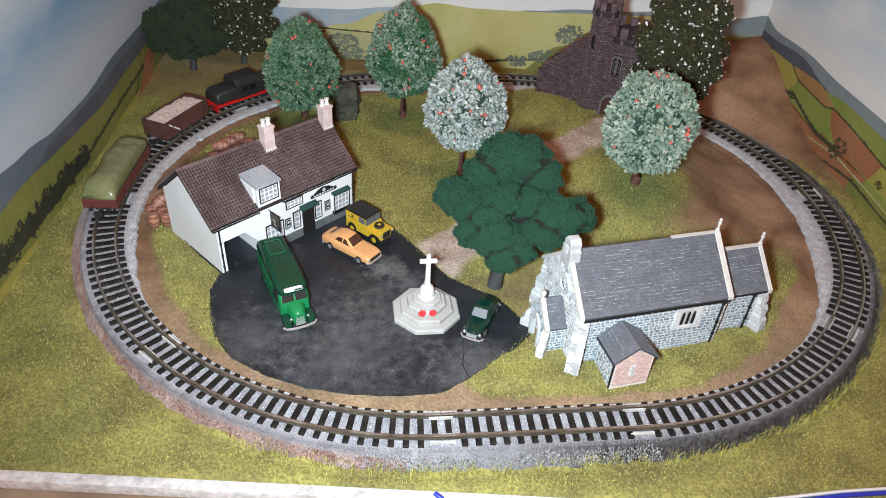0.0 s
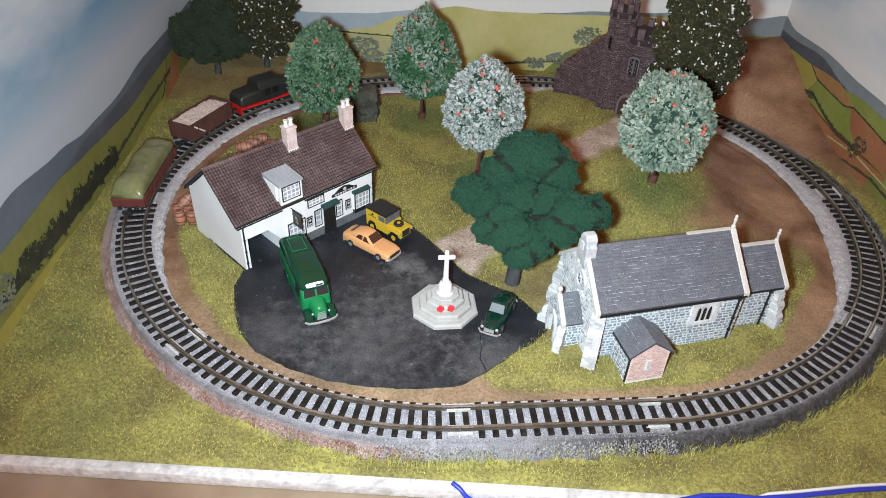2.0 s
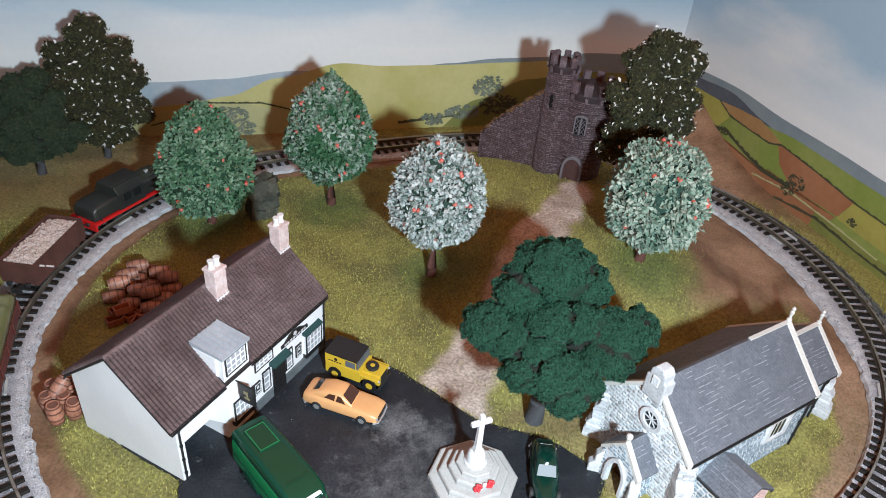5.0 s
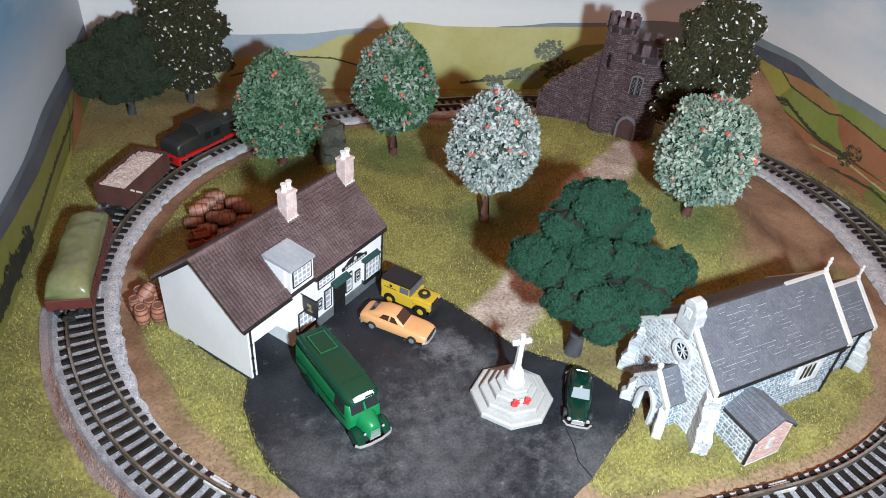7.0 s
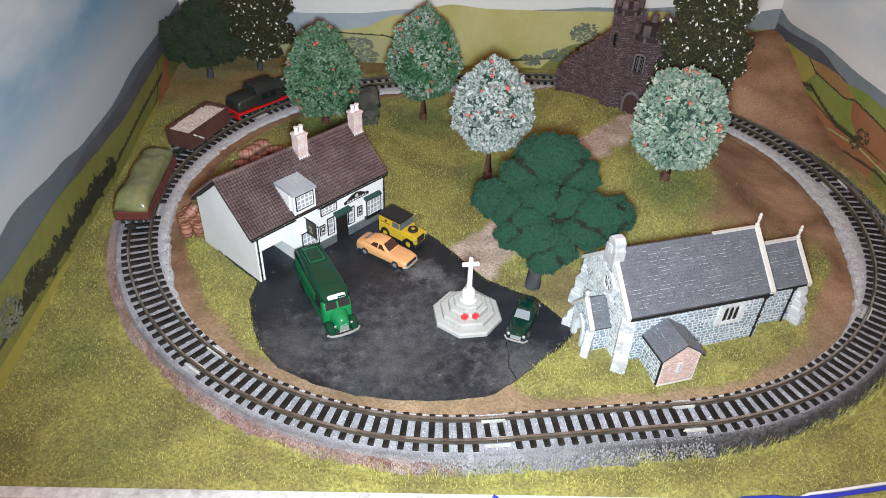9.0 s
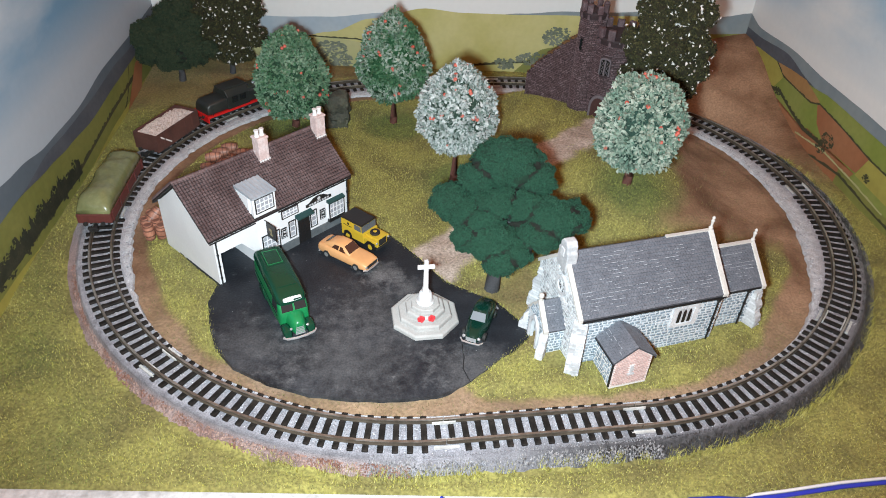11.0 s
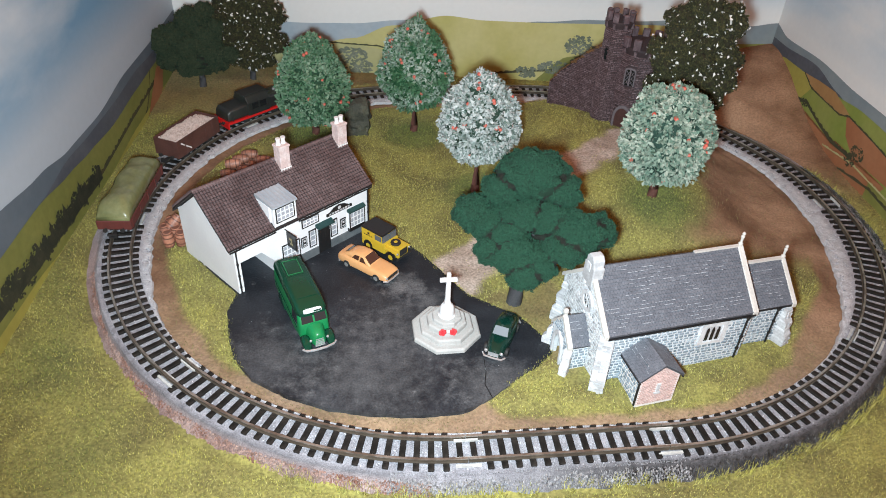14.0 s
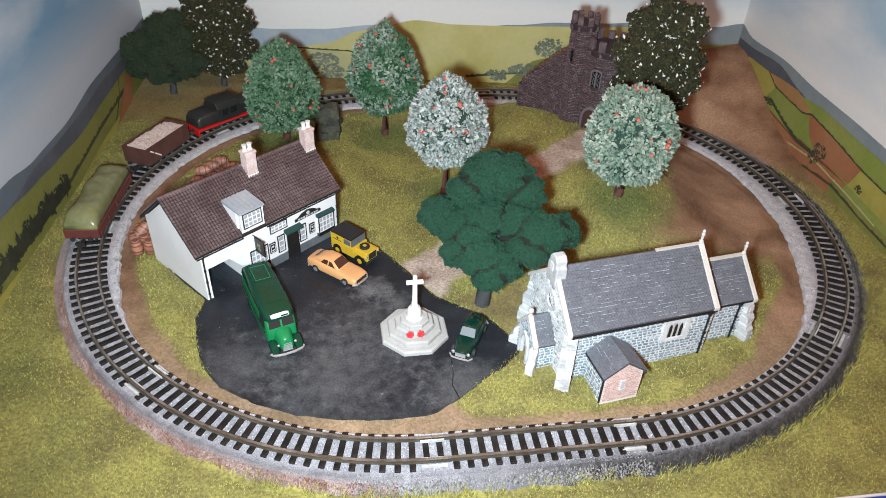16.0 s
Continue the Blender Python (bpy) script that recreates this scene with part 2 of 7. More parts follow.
CARGLASS_RED = mat("car_glass_brown", (0.06, 0.026, 0.018), 0.25, 0.05, 300, bump=0)
HUB = mat("hub_grey", (0.2, 0.2, 0.2), 0.4, 0.1, 600, bump=0)
CARGLASS_LT = mat("car_glass_pale", (0.1, 0.115, 0.13), 0.5, 0.05, 300, bump=0)
BARK = mat("trunk_red_brown", (0.1, 0.035, 0.025), 0.8, 0.3, 1200, bump=0.4)
BARK_GREY = mat("trunk_grey", (0.05, 0.05, 0.055), 0.8, 0.3, 1200, bump=0.4)
BERRY = mat("red_apple", (0.5, 0.07, 0.05), 0.45, 0.15, 900, (0.62, 0.2, 0.14), 300, 0.6)
BARREL = mat("barrel_wood", (0.36, 0.16, 0.105), 0.5, 0.25, 1100, (0.17, 0.07, 0.045), 200, 0.6, 0.2, piece=0.2)
HOOP = mat("barrel_hoop", (0.15, 0.065, 0.045), 0.5, 0.2, 900)
CRATE = mat("crate_orange_brown", (0.3, 0.085, 0.035), 0.6, 0.25, 1100, piece=0.2)
ROCK = mat("mossy_rock", (0.05, 0.052, 0.04), 0.85, 0.35, 1000, (0.09, 0.09, 0.06), 150, 0.7, 0.5)
LOCO = mat("loco_black", (0.02, 0.022, 0.021), 0.42, 0.1, 900, (0.032, 0.036, 0.03), 100, 0.5, 0.04)
LOCO_OLIVE = mat("loco_olive", (0.035, 0.042, 0.028), 0.45, 0.1, 900)
LOCO_RED = mat("loco_red", (0.6, 0.015, 0.015), 0.4, 0.05, 600)
WAGON = mat("wagon_brown", (0.1, 0.042, 0.034), 0.55, 0.12, 900, (0.055, 0.024, 0.02), 120, 0.5, 0.08)
WAGON_RED = mat("wagon_red_oxide", (0.12, 0.03, 0.025), 0.55, 0.12, 900, (0.09, 0.024, 0.02), 120, 0.5, 0.08)
LOADSTONE = blend_by_island(mat("load_stone_pink", (0.5, 0.4, 0.37), 0.8, 0.2, 1400, bump=0.3), [(0.38, 0.3, 0.26), (0.58, 0.48, 0.44), (0.48, 0.39, 0.35)])
TARP = mat("tarpaulin_olive", (0.15, 0.16, 0.07), 0.27, 0.12, 500, (0.22, 0.23, 0.11), 70, 0.6, 0.2)
IRON = mat("dark_iron", (0.02, 0.02, 0.02), 0.6, 0.2, 900)
TABLE = mat("table_wood", (0.27, 0.2, 0.14), 0.5, 0.16, 60, (0.19, 0.125, 0.08), 22, 0.85, 0.1)
EDGE = mat("board_edge_white", (0.58, 0.58, 0.59), 0.6, 0.25, 500, (0.3, 0.29, 0.28), 110, 0.6, 0.5, edge=(0.52, 0.7))
BLUEWIRE = mat("wire_blue", (0.02, 0.04, 0.42), 0.35, 0.05, 600, bump=0)
WHITEWIRE = mat("wire_white", (0.7, 0.7, 0.72), 0.4, 0.05, 600, bump=0)


# ---- mesh helpers, all in millimetres ----
def box(bm, x0, y0, z0, x1, y1, z1, m=None):
    vs = [bm.verts.new((x, y, z)) for z in (z0, z1) for x, y in ((x0, y0), (x1, y0), (x1, y1), (x0, y1))]
    for f in ((3, 2, 1, 0), (4, 5, 6, 7), (0, 1, 5, 4), (1, 2, 6, 5), (2, 3, 7, 6), (3, 0, 4, 7)):
        bm.faces.new([vs[i] for i in f])
    if m is not None:
        bmesh.ops.transform(bm, matrix=m, verts=vs)
    return vs


def prism(bm, poly, depth, m=None):
    """A polygon in x and y, made depth thick along z."""
    lo = [bm.verts.new((x, y, 0)) for x, y in poly]
    hi = [bm.verts.new((x, y, depth)) for x, y in poly]
    n = len(poly)
    bm.faces.new(list(reversed(lo)))
    bm.faces.new(hi)
    for i in range(n):
        bm.faces.new((lo[i], lo[(i + 1) % n], hi[(i + 1) % n], hi[i]))
    if m is not None:
        bmesh.ops.transform(bm, matrix=m, verts=lo + hi)
    return lo + hi


def lathe(bm, prof, seg=16, m=None, turn=0.0):
    """Rings of (radius, height) round the z axis, closed at both ends."""
    rings, made = [], []
    for r, z in prof:
        ring = [bm.verts.new((r * math.cos(turn + 2 * math.pi * i / seg), r * math.sin(turn + 2 * math.pi * i / seg), z)) for i in range(seg)]
        rings.append(ring)
        made += ring
    for a, b in zip(rings, rings[1:]):
        for i in range(seg):
            bm.faces.new((a[i], a[(i + 1) % seg], b[(i + 1) % seg], b[i]))
    bm.faces.new(list(reversed(rings[0])))
    bm.faces.new(rings[-1])
    if m is not None:
        bmesh.ops.transform(bm, matrix=m, verts=made)
    return made


def loft(bm, rings):
    """Closed skin over rings of equal length, capped."""
    vr = [[bm.verts.new(p) for p in ring] for ring in rings]
    n = len(vr[0])
    for a, b in zip(vr, vr[1:]):
        for i in range(n):
            bm.faces.new((a[i], a[(i + 1) % n], b[(i + 1) % n], b[i]))
    bm.faces.new(list(reversed(vr[0])))
    bm.faces.new(vr[-1])


def sect(x, hw, z0, z1, p=4.0, n=20, top=1.0):
    """A rounded cross-section of a body at x; top narrows it upwards."""
    out = []
    for i in range(n):
        a = 2 * math.pi * (i + 0.5) / n
        c, s = math.cos(a), math.sin(a)
        yy = math.copysign(abs(c) ** (2 / p), c)
        zz = math.copysign(abs(s) ** (2 / p), s)
        k = 1 + (top - 1) * (zz + 1) / 2
        out.append((x, hw * yy * k, (z0 + z1) / 2 + (z1 - z0) / 2 * zz))
    return out


def tube(bm, pts, r, seg=8):
    rings = []
    for i, p in enumerate(pts):
        a, b = Vector(pts[max(i - 1, 0)]), Vector(pts[min(i + 1, len(pts) - 1)])
        d = (b - a).normalized()
        side = d.cross(Vector((0, 0, 1)))
        side = side.normalized() if side.length > 1e-4 else Vector((1, 0, 0))
        up = side.cross(d)
        rr = r[i] if isinstance(r, (list, tuple)) else r
        rings.append([tuple(Vector(p) + rr * (side * math.cos(2 * math.pi * k / seg) + up * math.sin(2 * math.pi * k / seg))) for k in range(seg)])
    loft(bm, rings)


def soften(bm, w, seg=2):
    bmesh.ops.bevel(bm, geom=list(bm.edges), offset=w, segments=seg, affect="EDGES", profile=0.6, clamp_overlap=True)


def finish(name, bm, material, smooth=False):
    bmesh.ops.recalc_face_normals(bm, faces=bm.faces)
    for v in bm.verts:
        v.co *= MM
    me = bpy.data.meshes.new(name)
    bm.to_mesh(me)
    bm.free()
    for m in material if isinstance(material, (list, tuple)) else [material]:
        me.materials.append(m)
    if smooth:
        me.polygons.foreach_set("use_smooth", [True] * len(me.polygons))
        if smooth != "all":
            me.set_sharp_from_angle(angle=radians(smooth))
    return me


def part(name, bm, material, parent, label="", smooth=False, kind=""):
    ob = new(name, finish(name, bm, material, smooth))
    ob.parent = parent
    return tagged(ob, label, kind=kind)


def one(name, bm, material, label, category, smooth=False, group="", kind="", at=None):
    """A thing that is one mesh."""
    ob = new(name, finish(name, bm, material, smooth))
    if at is not None:
        ob.matrix_world = at
    return tagged(ob, label, category, group, kind)


def spot(x, y, z=0.0, rz=0.0, rx=0.0, ry=0.0):
    return pose(x * MM, y * MM, z * MM, rx, ry, rz)


def thing(name, x, y, z, rz, label, category, group="", kind=""):
    ob = new(name)
    ob.empty_display_size = 0.01
    ob.matrix_world = spot(x, y, z, rz)
    return tagged(ob, label, category, group, kind)


def soup(name, verts, faces, material, smooth=False):
    """A mesh of many small loose faces from arrays in millimetres."""
    me = bpy.data.meshes.new(name)
    me.from_pydata((np.asarray(verts) * MM).tolist(), [], faces)
    for m in material if isinstance(material, (list, tuple)) else [material]:
        me.materials.append(m)
    return me


def nz(x, y, s, seed=0.0):
    return noise.noise(Vector((x / s, y / s, seed)))


# ---- plan: an oval of track, the lie of the land ----
OX, OY, OR, OL, OYAW = 34.4, 321.4, 142.8, 68.9, 0.117
CY, SY = math.cos(OYAW), math.sin(OYAW)


def oval_dist(x, y):
    """Distance outwards from the middle of the track; x, y may be arrays."""
    qx, qy = (x - OX) * CY + (y - OY) * SY, -(x - OX) * SY + (y - OY) * CY
    return np.hypot(np.maximum(np.abs(qx) - OL / 2, 0), qy) - OR


OVAL_LEN = 2 * OL + 2 * math.pi * OR


def oval(s, off=0.0):
    """Point and heading on the oval, s millimetres on from the left end of the front straight, going to the right; off: outwards."""
    s = s % OVAL_LEN
    arc = math.pi * OR
    if s < OL:
        px, py, h = -OL / 2 + s, -OR - off, 0.0
    elif s < OL + arc:
        a = (s - OL) / OR
        px, py, h = OL / 2 + (OR + off) * math.sin(a), -(OR + off) * math.cos(a), a
    elif s < 2 * OL + arc:
        px, py, h = OL / 2 - (s - OL - arc), OR + off, math.pi
    else:
        a = (s - 2 * OL - arc) / OR
        px, py, h = -OL / 2 - (OR + off) * math.sin(a), (OR + off) * math.cos(a), math.pi + a
    return OX + px * CY - py * SY, OY + px * SY + py * CY, h + OYAW


def step(a, b, t):
    k = np.clip((t - a) / (b - a), 0, 1)
    return k * k * (3 - 2 * k)


def ground_z(x, y):
    x, y = np.asarray(x, float), np.asarray(y, float)
    d = oval_dist(x, y)
    mound = 21 * np.exp(-np.abs((x - 98) / 55) ** 4 - np.where(y < 345, np.abs((y - 345) / 66) ** 4, np.abs((y - 345) / 98) ** 6)) * step(-10, -40, d)
    corner = 33 * np.exp(-(np.hypot(x - 226, y - 488) / 62) ** 2) * step(10, 26, d)
    bank = 6 * np.exp(-(np.hypot(x + 150, y - 470) / 50) ** 2) * step(10, 26, d)
    front = -4.2 * step(8, 16, d) * step(290, 200, y)
    under = -1.6 * step(20, 15, np.abs(d + 2))
    return mound + corner + bank + front + under


TAR = [(-80, 240), (-76, 226), (-71, 214), (-62, 204.5), (-47, 196.5), (-32, 192), (-14, 190), (2, 190.5), (16, 193), (26, 199), (36, 209), (45, 217), (51, 224), (50, 230), (45, 237),
       (40, 244), (28, 251), (18, 257), (3, 277), (-4, 286), (-12, 294), (-26, 307), (-40, 298), (-52, 290), (-70, 312), (-108, 280), (-90, 262), (-79, 252)]


def inside(poly, x, y):
    x, y = np.asarray(x, float), np.asarray(y, float)
    hit = np.zeros(x.shape, bool)
    for (x0, y0), (x1, y1) in zip(poly, poly[1:] + poly[:1]):
        with np.errstate(divide="ignore", invalid="ignore"):
            hit ^= ((y0 > y) != (y1 > y)) & (x < (x1 - x0) * (y - y0) / (y1 - y0 + 1e-9) + x0)
    return hit


PATHWAY = [((13, 268), 13), ((24, 285), 12), ((45, 312), 9), ((70, 338), 12), ((90, 356), 9), ((102, 372), 8)]


def near_path(x, y):
    best = np.full(np.shape(x), 99.0)
    for ((ax, ay), ra), ((bx, by), rb) in zip(PATHWAY, PATHWAY[1:]):
        k = np.clip(((x - ax) * (bx - ax) + (y - ay) * (by - ay)) / ((bx - ax) ** 2 + (by - ay) ** 2), 0, 1)
        best = np.minimum(best, np.hypot(x - ax - k * (bx - ax), y - ay - k * (by - ay)) - (ra + k * (rb - ra)))
    return best


TREES = [(-69, 398), (-12, 407), (25, 346), (108, 314)]


def wobble(x, y, s, seed):
    return np.array([nz(a, b, s, seed) for a, b in zip(np.ravel(x), np.ravel(y))]).reshape(np.shape(x))


def zones(x, y):
    """How far earth, darker green turf and pale path show through at a point."""
    d = oval_dist(x, y) + 2.5 * wobble(x, y, 14, 3.1)
    lim = -12.5 - 5.5 * step(195, 260, y) - 4.0 * step(60, 150, x) * step(215, 250, y)
    lim = lim - 16 * step(210, 200, y) * step(34, 14, x) * step(-95, -70, x)
    ring = step(lim - 3, lim, d) * step(6, 2, oval_dist(x, y))
    right = step(0, 14, x - 128 - 0.35 * (y - 330) + 9 * wobble(x, y, 20, 8.2)) * step(278, 300, y) * step(5, -5, oval_dist(x, y))
    bankside = step(8, 14, oval_dist(x, y)) * step(150, 185, x) * step(330, 390, y)
    leftback = 0.55 * step(12, 22, oval_dist(x, y)) * step(395, 430, y) * step(0, -40, x)
    dull = 0.4 * step(30, 14, np.hypot((x - 52) * 0.9, y - 241) + 6 * wobble(x, y, 9, 2.7))
    earth = np.clip(dull + ring + right + bankside + leftback, 0, 1)
    deep_green = np.zeros(np.shape(x))
    # turf turns a darker green round each tree's foot
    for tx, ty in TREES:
        deep_green = np.maximum(deep_green, 0.85 * step(24, 10, np.hypot(x - tx, y - ty + 6) + 4 * wobble(x, y, 9, 1.7)))
    deep_green = np.maximum(deep_green, 0.8 * step(8, 30, oval_dist(x, y)) * step(-60, -130, x) * step(470, 380, y) * (0.5 + 0.5 * wobble(x, y, 30, 6.6)))
    path = step(2, -3, near_path(x, y) + 4 * wobble(x, y, 10, 4.4)) * step(-25, -40, oval_dist(x, y))
    path = np.maximum(path, 0.16 * ring * step(265, 215, y))
    return earth * (1 - path), deep_green * (1 - path), path


# ---- setting: ground, board edge, table, backdrop boards ----
def grid_mesh(name, xs, ys, zf, material, zone=True):
    X, Y = np.meshgrid(xs, ys)
    Z = zf(X, Y)
    n, k = len(xs), len(ys)
    verts = np.stack([X.ravel(), Y.ravel(), Z.ravel()], 1)
    faces = [(j * n + i, j * n + i + 1, (j + 1) * n + i + 1, (j + 1) * n + i) for j in range(k - 1) for i in range(n - 1)]
    me = soup(name, verts, faces, material)
    me.polygons.foreach_set("use_smooth", [True] * len(me.polygons))
    if zone:
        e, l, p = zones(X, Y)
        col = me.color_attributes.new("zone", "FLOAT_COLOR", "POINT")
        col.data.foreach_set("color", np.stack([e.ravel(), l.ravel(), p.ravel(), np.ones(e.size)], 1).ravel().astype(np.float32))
    return me


def turf_z(X, Y):
    return ground_z(X, Y) - 1.5 * step(157.0, 155.2, Y) + 0.45 * wobble(X, Y, 5, 2.2) + 0.5 * wobble(X, Y, 17, 9.2)


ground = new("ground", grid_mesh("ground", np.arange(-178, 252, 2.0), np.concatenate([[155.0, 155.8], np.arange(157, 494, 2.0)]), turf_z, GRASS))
tagged(ground, "flocked olive-green model scenery base with bare brown earth", "ground", kind="structure")

bm = bmesh.new()
box(bm, -178, 151.4, -9.6, 252, 155.4, -4.9)
soften(bm, 0.5)
one("board_edge", bm, EDGE, "white painted front edge of the scenery board, scuffed", "board edge", 30, kind="structure")
bm = bmesh.new()
box(bm, -178, 155.5, -9.7, 252, 494, -7.5)
one("baseboard", bm, TABLE, "wooden baseboard under the scenery", "baseboard", kind="structure")
bm = bmesh.new()
box(bm, -700, -500, -30, 760, 700, -9.8)
soften(bm, 2)
one("table", bm, TABLE, "brown wooden tabletop with grain and specks", "table", 30, kind="structure")

SKY = mat("backdrop_sky", (0.33, 0.46, 0.56), 0.55, 0.02, 300, (0.72, 0.72, 0.7), 13, 1.0, 0.0, edge=(0.48, 0.74))


def sky_bands(m, low_col=(0.7, 0.71, 0.7)):
    """Printed sky: pale towards the skyline, blue above, with long clouds."""
    nt = m.node_tree
    hsv = next(n for n in nt.nodes if n.type == "HUE_SAT")
    src = hsv.inputs["Color"].links[0].from_socket
    for n in nt.nodes:
        if n.type == "TEX_NOISE" and n.inputs["Scale"].default_value == 13:
            mp = nt.nodes.new("ShaderNodeMapping")
            mp.inputs["Scale"].default_value = (0.6, 0.6, 1.8)
            tc = nt.nodes.new("ShaderNodeTexCoord")
            nt.links.new(tc.outputs["Object"], mp.inputs["Vector"])
            nt.links.new(mp.outputs[0], n.inputs["Vector"])
    tc = nt.nodes.new("ShaderNodeTexCoord")
    sep = nt.nodes.new("ShaderNodeSeparateXYZ")
    nt.links.new(tc.outputs["Object"], sep.inputs[0])
    low = nt.nodes.new("ShaderNodeMapRange")
    low.inputs[1].default_value, low.inputs[2].default_value = 0.078, 0.05
    nt.links.new(sep.outputs[2], low.inputs[0])
    mx = nt.nodes.new("ShaderNodeMix")
    mx.data_type = "RGBA"
    mx.inputs[7].default_value = (*low_col, 1)
    nt.links.new(low.outputs[0], mx.inputs[0])
    nt.links.new(src, mx.inputs[6])
    nt.links.new(mx.outputs[2], hsv.inputs["Color"])


sky_bands(SKY)
# left board: bluer printed sky, darkened in colour for the lamp's fall-off there
SKY_DIMMED = mat("backdrop_dimmed_sky", (0.15, 0.29, 0.43), 0.55, 0.02, 300, (0.52, 0.57, 0.61), 13, 1.0, 0.0, edge=(0.46, 0.7))
sky_bands(SKY_DIMMED, (0.42, 0.48, 0.54))
HILL_PALE = mat("print_pale_blue_hill", (0.33, 0.4, 0.46), 0.6, 0.05, 300, (0.42, 0.46, 0.48), 40, 0.6, 0)
HILL_MID = mat("print_grey_blue_hill", (0.19, 0.235, 0.26), 0.6, 0.05, 300, (0.25, 0.29, 0.29), 40, 0.6, 0)
HILL_LEFT = mat("print_slate_hill", (0.1, 0.13, 0.16), 0.6, 0.05, 300, (0.14, 0.17, 0.2), 40, 0.6, 0)
HILL_DARK = mat("print_dark_hill", (0.075, 0.085, 0.105), 0.6, 0.1, 400, (0.11, 0.12, 0.14), 50, 0.6, 0)
HILL_GREEN = mat("print_green_hill", (0.42, 0.39, 0.13), 0.6, 0.05, 300, (0.52, 0.48, 0.22), 25, 0.8, 0)
FIELD_OLIVE = mat("print_olive_field", (0.17, 0.18, 0.045), 0.6, 0.1, 300, (0.22, 0.22, 0.06), 40, 0.6, 0)
FIELD_PALE = mat("print_pale_field", (0.42, 0.4, 0.2), 0.6, 0.05, 300, (0.36, 0.36, 0.16), 40, 0.6, 0)
FIELD_GREEN = mat("print_green_field", (0.2, 0.25, 0.05), 0.6, 0.08, 300, (0.26, 0.28, 0.08), 40, 0.6, 0)
FIELD_RED = mat("print_red_field", (0.3, 0.12, 0.055), 0.6, 0.08, 300, (0.36, 0.17, 0.085), 40, 0.6, 0)
FIELD_TAN = mat("print_tan_field", (0.36, 0.21, 0.085), 0.6, 0.08, 300, (0.3, 0.16, 0.06), 40, 0.6, 0)
FIELD_YEL = mat("print_yellow_field", (0.34, 0.31, 0.07), 0.6, 0.08, 300, (0.3, 0.26, 0.06), 40, 0.6, 0)
HEDGE = mat("print_hedge", (0.045, 0.05, 0.025), 0.7, 0.3, 900, (0.08, 0.06, 0.03), 100, 0.5, 0)
PRINT_TREE = mat("print_tree", (0.12, 0.14, 0.1), 0.7, 0.3, 900, (0.2, 0.22, 0.17), 150, 0.7, 0)
PRINT_FIR = mat("print_fir", (0.022, 0.026, 0.016), 0.7, 0.3, 900, (0.05, 0.05, 0.03), 150, 0.6, 0)


class Board:
    """A backdrop board from a to b in plan; s runs along it by its main axis, off stands proud towards the layout."""

    def __init__(self, name, a, b, s_axis, label, sky=SKY):
        self.a, self.b, self.axis = Vector(a), Vector(b), s_axis
        d = (self.b - self.a).normalized()
        mid = Vector((31, 325))
        n = Vector((-d.y, d.x))
        self.n = n if (mid - self.a).dot(n) > 0 else -n
        bm = bmesh.new()
        back = -3 * self.n
        pts = [self.a, self.b, self.b + back, self.a + back]
        prism(bm, [tuple(p) for p in pts], 240, Matrix.Translation((0, 0, -9)))
        self.ob = one(name, bm, sky, label, "backdrop", kind="structure")

    def at(self, s, z, off):
        k = (s - self.a[self.axis]) / (self.b[self.axis] - self.a[self.axis])
        p = self.a + (self.b - self.a) * k + self.n * off
        return (p.x, p.y, z)

    def shape(self, name, pts, level, material):
        bm = bmesh.new()
        vs = [bm.verts.new(self.at(s, z, 0.12 * level)) for s, z in pts]
        bm.faces.new(vs)
        bmesh.ops.triangulate(bm, faces=bm.faces)
        return part(name, bm, material, self.ob)

    def land(self, name, crest, level, material, z0=-8.5, rough=0.0):
        pts = []
        for (s0, z0_), (s1, z1_) in zip(crest, crest[1:]):
            n = max(2, int(abs(s1 - s0) / 4))
            for i in range(n):
                k = i / n
                pts.append((s0 + (s1 - s0) * k, z0_ + (z1_ - z0_) * (k * k * (3 - 2 * k)) + rough * rnd.uniform(-1, 1)))
        pts.append(crest[-1])
        bm = bmesh.new()
        top = [bm.verts.new(self.at(s, z, 0.12 * level)) for s, z in pts]
        low = [bm.verts.new(self.at(s, z0, 0.12 * level)) for s, z in pts]
        for i in range(len(pts) - 1):
            bm.faces.new((low[i], low[i + 1], top[i + 1], top[i]))
        return part(name, bm, material, self.ob)

    def line(self, name, pts, w, level, material, jag=0.5):
        bm = bmesh.new()
        run = []
        for (s0, z0), (s1, z1) in zip(pts, pts[1:]):
            n = max(2, int(math.hypot(s1 - s0, z1 - z0) / 1.5))
            run += [(s0 + (s1 - s0) * i / n, z0 + (z1 - z0) * i / n) for i in range(n)]
        run.append(pts[-1])
        up = [bm.verts.new(self.at(s, z + w * rnd.uniform(1 - jag, 1 + jag), 0.12 * level)) for s, z in run]
        dn = [bm.verts.new(self.at(s, z - w * 0.4, 0.12 * level)) for s, z in run]
        for i in range(len(run) - 1):
            bm.faces.new((dn[i], dn[i + 1], up[i + 1], up[i]))
        return part(name, bm, material, self.ob)

    def clump(self, name, s, z, w, h, count, level, material, size=1.6):
        """A printed tree or bush: many small flat blots."""
        bm = bmesh.new()
        for i in range(count * 3):
            a, r = rnd.uniform(0, 6.283), math.sqrt(rnd.random())
            cs, cz = s + w / 2 * r * math.cos(a), z + h / 2 * r * math.sin(a)
            q = size * rnd.uniform(0.25, 0.8)
            ring = [bm.verts.new(self.at(cs + q * math.cos(k * 1.0472) * rnd.uniform(0.6, 1.2), cz + 0.7 * q * math.sin(k * 1.0472) * rnd.uniform(0.6, 1.2), 0.12 * level + 0.0003 * i)) for k in range(6)]
